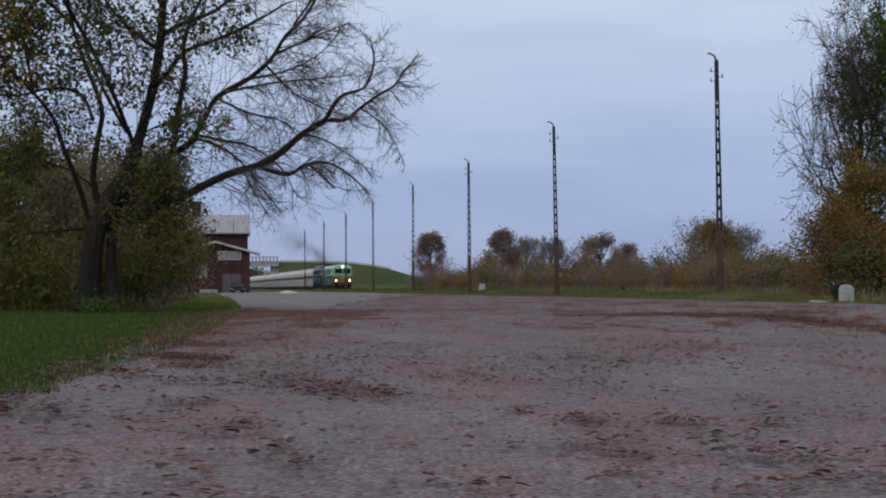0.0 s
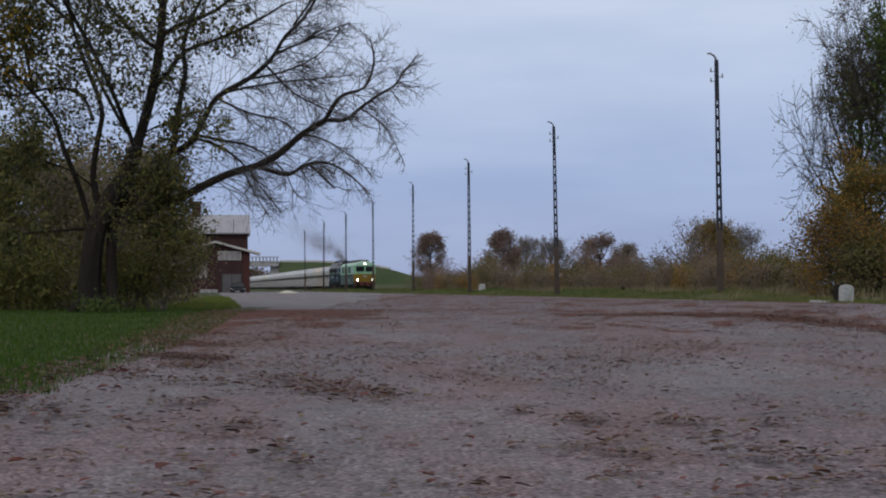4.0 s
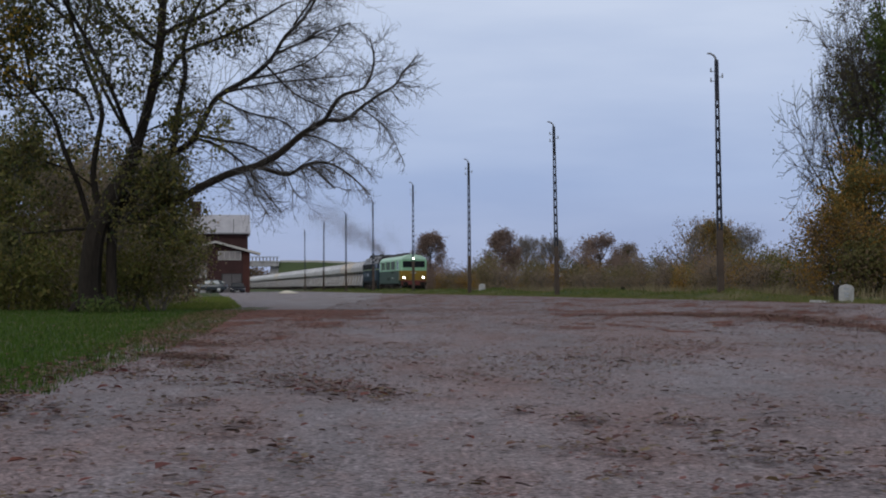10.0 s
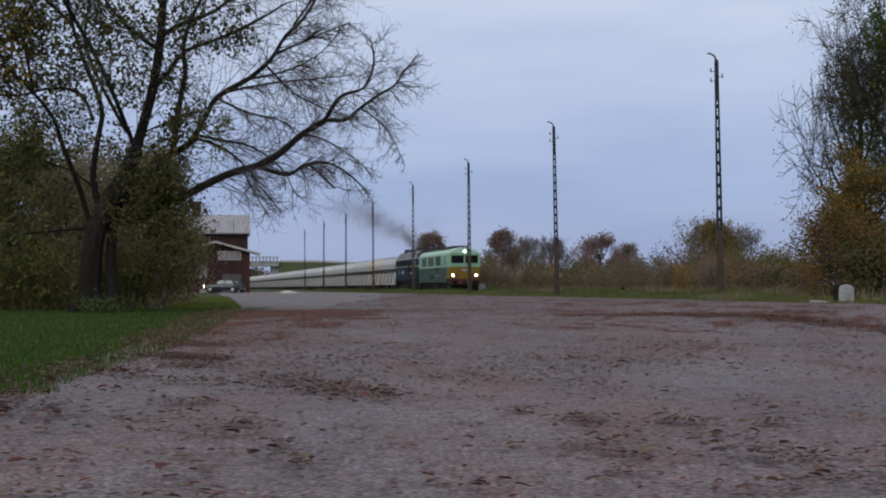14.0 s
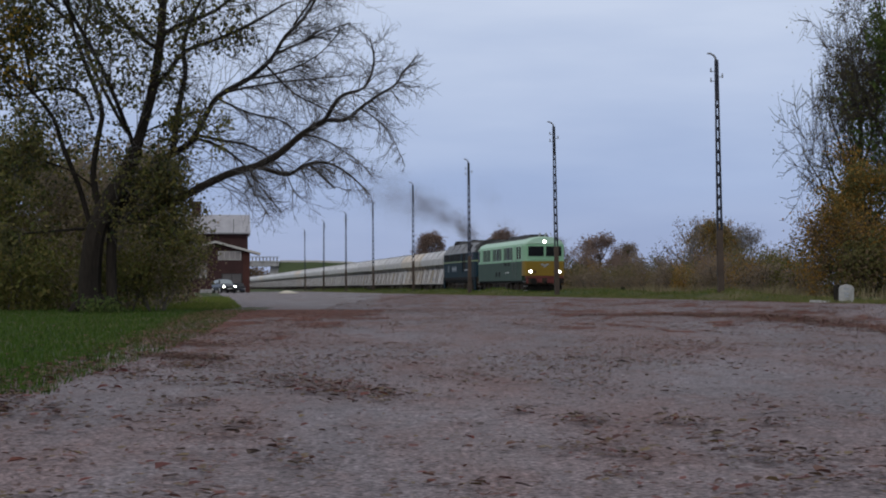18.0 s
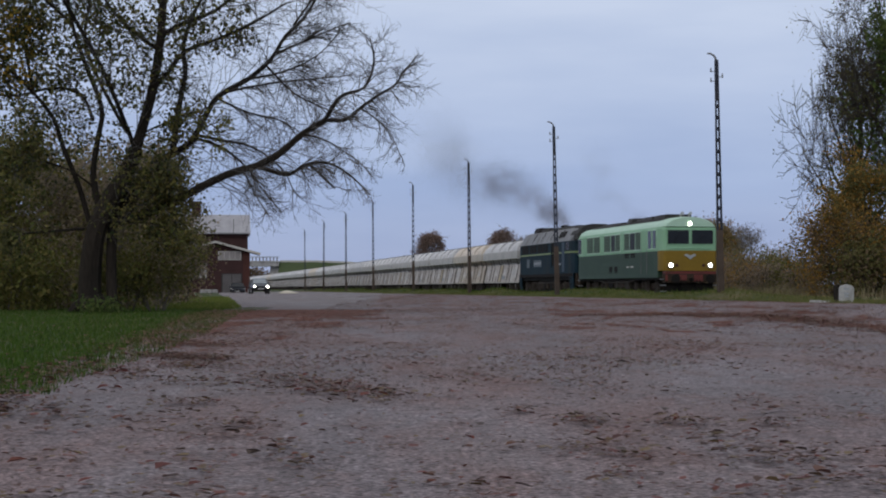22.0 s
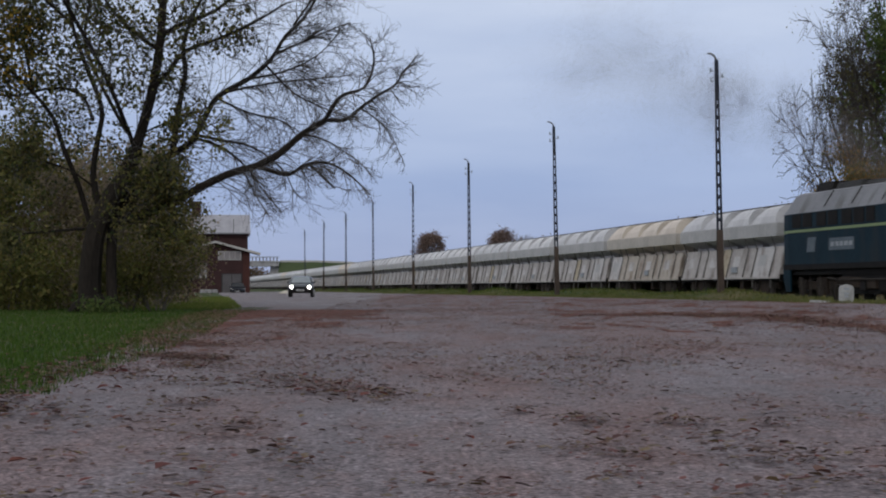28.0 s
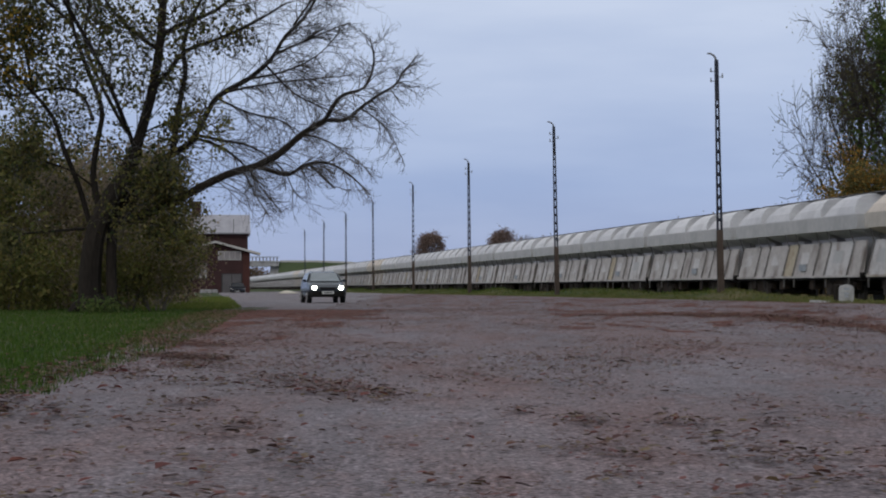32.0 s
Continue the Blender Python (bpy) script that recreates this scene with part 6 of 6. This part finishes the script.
# clumps lying about: where each begins and ends on the paving, width, number
for xa, ya, xb, yb, wide, n in ((-2.95, 17.4, -2.1, 16.2, 0.14, 2400), (-3.4, 21, -2.6, 20.2, 0.18, 2200), (-2.4, 15.2, -1.9, 14.6, 0.14, 700), (-1.3, 13.0, -0.25, 10.7, 0.12, 900), (-1.67, 10.1, -1.3, 10.0, 0.07, 260), (-1.05, 8.45, -0.95, 8.35, 0.04, 70), (-0.72, 7.35, -0.66, 7.25, 0.035, 60),
                                (-0.6, 6.6, -0.5, 6.5, 0.04, 60), (0.4, 9.4, 0.44, 9.3, 0.05, 110), (0.65, 8.8, 0.78, 8.75, 0.05, 150), (1.12, 8.6, 1.3, 8.55, 0.05, 160), (1.55, 8.55, 1.7, 8.5, 0.05, 110),
                                (0.5, 7.35, 0.85, 6.85, 0.1, 200), (0.62, 6.3, 0.7, 6.2, 0.05, 60), (1.0, 17.5, 2.0, 14.4, 0.4, 900), (2.2, 19.2, 3.0, 19.0, 0.15, 400), (-3.3, 10.6, -2.2, 9.2, 0.2, 420)):
    for i in range(n):
        t = rg.random()
        drop_leaf(xa + (xb - xa) * t + rg.gauss(0, wide), ya + (yb - ya) * t + rg.gauss(0, wide * 2), rg.uniform(0.012, 0.045), 0.03)
# leaves on the far side of the yard, towards the bank
for i in range(26000):
    y = 53 + 62 * rg.random() ** 1.3
    x = rg.uniform(road_edge(y) - 1.5, right_edge(y))
    if noise.noise((x * 0.3, y * 0.07, 14)) + 0.5 * noise.noise((x * 1.2, y * 0.3, 15)) > -0.05 - 0.35 * rg.random():
        drop_leaf(x, y, rg.uniform(0.03, 0.075), 0.015)
# fine crumbs trodden over the middle of the yard
for i in range(60000):
    y = 12 + 42 * rg.random() ** 0.8
    x = rg.uniform(-0.6, 1) * (0.28 * y + 0.4)
    if noise.noise((x * 0.35, y * 0.11, 9)) + 0.5 * noise.noise((x * 1.3, y * 0.5, 12)) > -0.1 - 0.2 * rg.random():
        drop_leaf(x, y, rg.uniform(0.014, 0.034))
# crumbled leaves, thicker farther off and towards the tree
for i in range(70000):
    y = 11 + 43.5 * rg.random() ** 0.75
    x = rg.uniform(-1, 1) * (0.28 * y + 0.4)
    near = max(0.0, 1 - (x - verge_x(y)) / (3.0 + 0.12 * y))
    if 0.6 * noise.noise((x * 0.55, y * 0.14, 3)) + 0.4 * noise.noise((x * 2.2, y * 0.6, 5)) > 0.34 - 0.12 * (x > 1.5) - 0.42 * near - 0.006 * (y - 11) - 0.3 * rg.random():
        drop_leaf(x, y, rg.uniform(0.02, 0.06))
for i in range(2600):
    y = 9 + 40 * rg.random() ** 1.3
    drop_leaf(verge_x(y) + rg.gauss(0.15, 0.2), y, rg.uniform(0.03, 0.09))
lx, ly, ls, lp = np.array(lx), np.array(ly), np.array(ls), np.array(lp)
# leaves nearer than 17.5 m take the darker tones and curl more
close_by = ly < 17.5
litter("fallen_leaves", lx[close_by], ly[close_by], ls[close_by], "dark red-brown fallen leaves on the asphalt", 3, lp[close_by], "litter_darker", 0.3)
litter("fallen_leaves", lx[~close_by], ly[~close_by], ls[~close_by], "brown and russet fallen leaves on the asphalt", 13, lp[~close_by])
gy = 12 + 45 * R.uniform(0, 1, 1500)
gx = np.array([verge_x(b) for b in gy]) - R.uniform(0, 1, 1500) ** 1.6 * (0.14 * gy + 1)
litter("fallen_leaves", gx, gy, np.full(1500, 0.06), "yellow-brown fallen leaves lying in the grass", 4)


# matted leaves trodden into the paving, thick at the far rim and thinning towards the yard
def carpet(name, ys_list, left, right, bare, label, n=14):
    bm = B()
    grid = []
    for y in ys_list:
        a, b = left(y), right(y)
        grid.append([bm.verts.new((a + (b - a) * i / n, y, ground_z(a + (b - a) * i / n, y) + 0.026)) for i in range(n + 1)])
    for j in range(len(grid) - 1):
        for i in range(n):
            cx, cy = grid[j][i].co.x, grid[j][i].co.y
            if noise.noise((cx * 1.1, cy * 0.35, 8.0)) + 0.7 * noise.noise((cx * 5, cy * 1.8, 2.0)) + 0.35 * noise.noise((cx * 13, cy * 4, 2.0)) > bare(i / n, cy):
                bm.faces.new((grid[j][i], grid[j][i + 1], grid[j + 1][i + 1], grid[j + 1][i]))
    for q in [q for q in bm.verts if not q.link_faces]:
        bm.verts.remove(q)
    return tagged(part(name, bm, "leaf_carpet"), label, "leaves", kind="stuff")


carpet("leaf_mat", spread([(17, 54.8, 0.16)]), lambda y: verge_x(y) - 0.2, lambda y: verge_x(y) + 3.4 + 0.05 * (y - 17) + 0.6 * noise.noise((y * 0.5, 1.0, 4.0)),
       lambda s, y: 0.4 - 1.75 * ((y - 17) / 38) ** 1.6 + 0.75 * s ** 2, "matted rust-brown leaves on the asphalt", 44)
DRIFT_Y, DRIFT_X = (23.0, 26.4, 29.3, 32.8, 36.5, 39.3, 42.3), (6.85, 6.85, 6.83, 6.9, 6.33, 5.4, 3.7)
line_x = lambda y: float(np.interp(y, DRIFT_Y, DRIFT_X)) + 0.35 * noise.noise((y * 0.6, 2.0, 6.0))
line_w = lambda y: 0.55 + 0.9 * step(35, 38, y)
carpet("leaf_mat", spread([(23, 42.3, 0.12)]), lambda y: line_x(y) - line_w(y), lambda y: line_x(y) + line_w(y), lambda s, y: -0.4 + 2.0 * abs(s - 0.5), "matted russet leaves in a drift line", 16)

carpet("leaf_mat", spread([(26, 62, 0.2)]), lambda y: 0.07 * y - 1.0, lambda y: right_edge(y) - 0.3, lambda s, y: 0.36 + 0.25 * (s < 0.08) - 0.1 * step(30, 45, y), "thin matted brown leaves over the asphalt", 60)
carpet("leaf_mat", spread([(62, 112, 0.45)]), lambda y: road_edge(y), lambda y: right_edge(y) - 0.2, lambda s, y: 0.38, "thin matted brown leaves near the bank", 40)

# ---------------------------------------------------------------- cars
def car(name, label, paint, lit):
    """A five-door hatchback; its nose looks along +X."""
    v = thing(name, label, "car")
    glazing = "car_glass" if lit else "glass"
    # half outline of the body in side view: x, lower z, upper z, half width
    st = [(2.0, 0.42, 0.62, 0.62), (1.93, 0.32, 0.74, 0.76), (1.7, 0.28, 0.84, 0.83), (1.2, 0.28, 0.93, 0.85), (0.85, 0.28, 0.98, 0.86), (-1.3, 0.28, 1.02, 0.86), (-1.75, 0.28, 1.0, 0.83), (-1.95, 0.33, 0.92, 0.78), (-2.0, 0.4, 0.7, 0.72)]
    rings = []
    for x, lo, hi, w in st:
        m = lo + (hi - lo) * 0.55
        rings.append([(x, -w * 0.93, lo), (x, -w, lo + 0.1), (x, -w, m), (x, -w * 0.94, hi - 0.04), (x, -w * 0.8, hi), (x, w * 0.8, hi), (x, w * 0.94, hi - 0.04), (x, w, m), (x, w, lo + 0.1), (x, w * 0.93, lo)])
    part("body", loft(B(), rings), paint, v, smooth=False)
    cab = [(0.95, 0.95, 0.78, 0.97), (0.25, 1.40, 0.62, 0.97), (-0.2, 1.46, 0.60, 0.97), (-1.1, 1.44, 0.60, 0.97), (-1.5, 1.3, 0.64, 0.97), (-1.85, 0.96, 0.76, 0.95)]
    rings = []
    for x, top, w, base in cab:
        wb = 0.8
        rings.append([(x, -wb, 0.93), (x, -w, top - 0.06), (x, -w + 0.1, top), (x, w - 0.1, top), (x, w, top - 0.06), (x, wb, 0.93)])
    part("cabin", loft(B(), rings), paint, v)
    bm = B()
    loft(bm, [[(0.93, -0.68, 0.99), (0.93, 0.68, 0.99), (0.32, 0.56, 1.375), (0.32, -0.56, 1.375)], [(0.965, -0.68, 0.995), (0.965, 0.68, 0.995), (0.355, 0.56, 1.39), (0.355, -0.56, 1.39)]])
    part("windscreen", bm, glazing, v)
    bm = B()
    loft(bm, [[(-1.83, -0.64, 1.0), (-1.83, 0.64, 1.0), (-1.53, 0.54, 1.27), (-1.53, -0.54, 1.27)], [(-1.88, -0.64, 1.01), (-1.88, 0.64, 1.01), (-1.58, 0.54, 1.28), (-1.58, -0.54, 1.28)]])
    part("rear_window", bm, glazing, v)
    for s in (-1, 1):
        for a, b, c, d in ((0.62, -0.35, 0.2, -0.3), (-0.42, -1.35, -0.42, -1.1)):
            bm = B()
            pr = [(a, 1.0, 0.795), (b, 1.0, 0.795), (d, 1.36, 0.655), (c, 1.36, 0.655)]
            loft(bm, [[(x, s * y, z) for x, z, y in pr], [(x, s * (y + 0.025), z) for x, z, y in pr]])
            part("side_window", bm, glazing, v)
        bm = B()
        box(bm, 0.5, 0.66, min(s * 0.82, s * 1.0), max(s * 0.82, s * 1.0), 0.95, 1.08)
        bmesh.ops.bevel(bm, geom=bm.edges[:], offset=0.03, segments=2, affect="EDGES")
        part("mirror", bm, paint, v)
        bm = B()
        loft(bm, [[(1.965, s * 0.42, 0.6), (1.93, s * 0.73, 0.6), (1.86, s * 0.76, 0.77), (1.9, s * 0.46, 0.76)], [(1.7, s * 0.42, 0.6), (1.7, s * 0.73, 0.6), (1.7, s * 0.76, 0.77), (1.7, s * 0.46, 0.76)]])
        hl = part("headlamp", bm, "chrome", v, "lit headlamp" if lit else "")
        bm = B()
        tube(bm, [(1.9, s * 0.6, 0.68), (1.99, s * 0.6, 0.68)], [0.11, 0.095], 14)
        part("lens", bm, "lamp" if lit else glazing, hl)
        bm = B()
        box(bm, -2.0, -1.85, min(s * 0.55, s * 0.76), max(s * 0.55, s * 0.76), 0.68, 0.9)
        part("tail_lamp", bm, "red", v)
        bm = B()
        box(bm, -1.0, 0.9, min(s * 0.86, s * 0.885), max(s * 0.86, s * 0.885), 0.48, 0.54)
        part("rub_strip", bm, "black", v)
    bm = B()
    box(bm, 1.88, 2.0, -0.36, 0.36, 0.58, 0.7)
    part("grille", bm, "black", v)
    bm = B()
    loft(bm, [[(2.03, -0.7, 0.32), (2.03, 0.7, 0.32), (2.03, 0.68, 0.54), (2.03, -0.68, 0.54)], [(1.8, -0.84, 0.27), (1.8, 0.84, 0.27), (1.8, 0.84, 0.57), (1.8, -0.84, 0.57)]])
    part("lower_bumper", bm, "black", v)
    for x, d in ((2.04, 1), (-2.01, -1)):
        bm = B()
        box(bm, min(x, x + d * 0.02), max(x, x + d * 0.02), -0.26, 0.26, 0.42, 0.53)
        pl = part("plate", bm, "white", v)
        bm = B()
        box(bm, min(x + d * 0.02, x + d * 0.026), max(x + d * 0.02, x + d * 0.026), -0.2, 0.2, 0.45, 0.5)
        part("bar", bm, "black", pl)
    wheels = []
    for x in (1.25, -1.25):
        for s in (-1, 1):
            bm = B()
            tube(bm, [(0, -0.1, 0), (0, -0.09, 0), (0, 0.09, 0), (0, 0.1, 0)], [0.22, 0.31, 0.31, 0.22], 20)
            ty = part("wheel", bm, "tyre", v)
            bm = B()
            tube(bm, [(0, -0.105, 0), (0, -0.12, 0)], [0.2, 0.1], 12)
            for k in range(5):
                a = k * 1.2566
                tube(bm, [(0, -0.12, 0), (math.cos(a) * 0.19, -0.11, math.sin(a) * 0.19)], [0.03, 0.025], 5)
            part("rim", bm, "chrome", ty)
            ty.matrix_basis = pose(x, s * 0.76, 0.31, 0, 0, 0 if s < 0 else 180)
            wheels.append((ty, x, s))
    return v, wheels


hatchback, hatchback_wheels = car("car", "grey-blue hatchback car with lit headlamps", "car_paint", True)
parked, _ = car("car", "small dark blue car parked beside the building", "car_blue", False)
parked.matrix_basis = pose((421 - 784) / F * 196.5, 196.5, ground_z(-23.5, 196.5) - 0.3, 0, 0, 277)


def car_spot(col, depth):
    x = (col - 784) / F * depth
    return Vector((x, depth, ground_z(x, depth) + 0.02))


# seconds, bearing column, distance, heading
CAR_WAY = [(0.0, 300, 190, 176), (8.6, 302, 190, 176), (9.5, 338, 190, 176), (10.5, 391, 191, 178), (11.5, 397, 191, 178), (12.5, 401, 191, 178), (13.2, 401, 191, 178), (14.0, 394, 191, 178), (14.5, 386, 191, 180),
           (15.1, 366, 190, 195), (15.6, 354, 189, 225), (16.1, 352, 187.5, 262), (16.5, 358, 186, 287), (17.0, 371, 184, 298), (18.0, 397, 179, 294), (19.0, 414, 174, 288), (21.0, 444, 165, 283), (23.0, 473, 156, 281), (25.0, 501, 144, 281),
           (26.3, 518, 135, 279), (27.5, 531, 126, 275), (28.3, 534.5, 115, 272), (29.0, 535.5, 108.5, 272), (30.0, 540, 99, 274), (31.0, 553, 88.5, 279), (32.0, 571, 79, 281)]

# ---------------------------------------------------------------- smoke
def puff_mesh(seed, flecks, size):
    """A loose cloud of soot flecks, thick in the middle and thinning outward in billows."""
    r = np.random.RandomState(seed)
    c = r.normal(0, 0.42, (flecks * 3, 3))
    keep = [i for i in range(len(c)) if noise.noise(Vector(c[i]) * 1.7 + Vector((seed * 7.1, 0, 0))) > r.uniform(-0.5, 0.35)]
    c = c[keep][:flecks]
    n = len(c)
    a, b = r.normal(0, size, (n, 3)), r.normal(0, size, (n, 3))
    v = np.stack([c, c + a, c + b], 1).reshape(-1, 3)
    me = bpy.data.meshes.new("puff")
    me.from_pydata(v.tolist(), [], np.arange(n * 3).reshape(-1, 3).tolist())
    me.materials.append(M["smoke"])
    return me


PUFFS = [puff_mesh(i + 1, 33000, 0.0039) for i in range(4)]
FAINT = [puff_mesh(i + 9, 16000, 0.0033) for i in range(2)]


def plume(count, back, lift, aside, meshes, seed, small, big):
    g = random.Random(seed)
    v = thing("smoke_plume", "thin brown-grey exhaust smoke trailing from the stack", "smoke")
    rows = []
    for i in range(count):
        a = (i / (count - 1)) ** 1.7
        o = new("puff", meshes[i % len(meshes)] if i < count * 0.66 else FAINT[i % len(FAINT)])
        o.parent = v
        s = small + (big - small) * a
        o.scale = (s * g.uniform(1.0, 1.7), s * g.uniform(0.8, 1.2), s * g.uniform(0.7, 1.1))
        rows.append((o, Vector((-back * a + g.uniform(-0.6, 0.6) * s, -aside * a + g.uniform(-0.6, 0.6) * s, lift * a ** 0.7 + g.uniform(-0.5, 0.5) * s)), g.uniform(0, 6.28), s))
    return v, rows


plume_big, puffs_big = plume(28, 15, 8.5, 12.0, PUFFS, 3, 0.7, 2.8)
plume_small, puffs_small = plume(5, 9, 4.2, 1.4, FAINT, 5, 0.5, 1.5)
moving.append((plume_big, 17.5 + 8.2))
moving.append((plume_small, -1.1 + 8.5))


# ---------------------------------------------------------------- what moves
def turn_rows(times, angle_at, place):
    return [(t, place @ Matrix.Rotation(angle_at(t), 4, "Y")) for t in times]


def drift(t):
    """The smoke hangs dense round the stack at first and thins out as the train gathers speed."""
    return float(np.interp(t, (0, 3, 6, 9, 13, 20, 25, 32), (0.6, 0.5, 0.55, 0.6, 0.6, 0.6, 0.62, 0.75)))


def motions():
    beats = [i * 2.0 for i in range(17)]
    for v, back in moving:
        walk(v, [(t, train_pose(front_q(t) + back)) for t in beats])
    for rows in (puffs_big, puffs_small):
        for o, at, ph, s in rows:
            keep = o.scale.copy()
            walk(o, [(t, Matrix.Translation(at * drift(t) + Vector((0, 0, 4.6 if rows is puffs_big else 4.2)) + Vector((-0.05 * t * s, 0.3 * s * math.sin(t * 0.5 + ph), 0.35 * s * math.sin(t * 0.37 + 2 * ph)))) @ pose(0, 0, 0, 0, math.degrees(ph) % 60, 6 * t)) for t in [i * 4.0 for i in range(9)]])
            o.scale = keep
    walk(hatchback, [(t, Matrix.Translation(car_spot(c, d)) @ pose(0, 0, 0, 0, 0, h)) for t, c, d, h in CAR_WAY])
    # the engines' wheelsets roll with the train
    ticks = [i / 15 for i in range(481)]
    for ws, ax, r in turning:
        walk(ws, [(t, pose(ax, 0, r) @ Matrix.Rotation((FRONT0 - front_q(t)) / r, 4, "Y")) for t in ticks])
    # rolled distance of the car
    marks = [(CAR_WAY[0][0], 0.0)]
    for a, b in zip(CAR_WAY, CAR_WAY[1:]):
        go = car_spot(b[1], b[2]) - car_spot(a[1], a[2])
        sign = -1 if 8.6 <= a[0] < 12.5 else 1
        marks.append((b[0], marks[-1][1] + sign * go.length))

    def rolled(t):
        for (ta, da), (tb, db) in zip(marks, marks[1:]):
            if t <= tb:
                return da + (db - da) * (t - ta) / (tb - ta)
        return marks[-1][1]
    fine = [0.0, 9.0] + [9.0 + i * 0.1 for i in range(1, 231)]
    for o, x, s in hatchback_wheels:
        walk(o, [(t, pose(x, s * 0.76, 0.31) @ Matrix.Rotation(rolled(t) / 0.31, 4, "Y") @ pose(0, 0, 0, 0, 0, 0 if s < 0 else 180)) for t in fine])


motions()
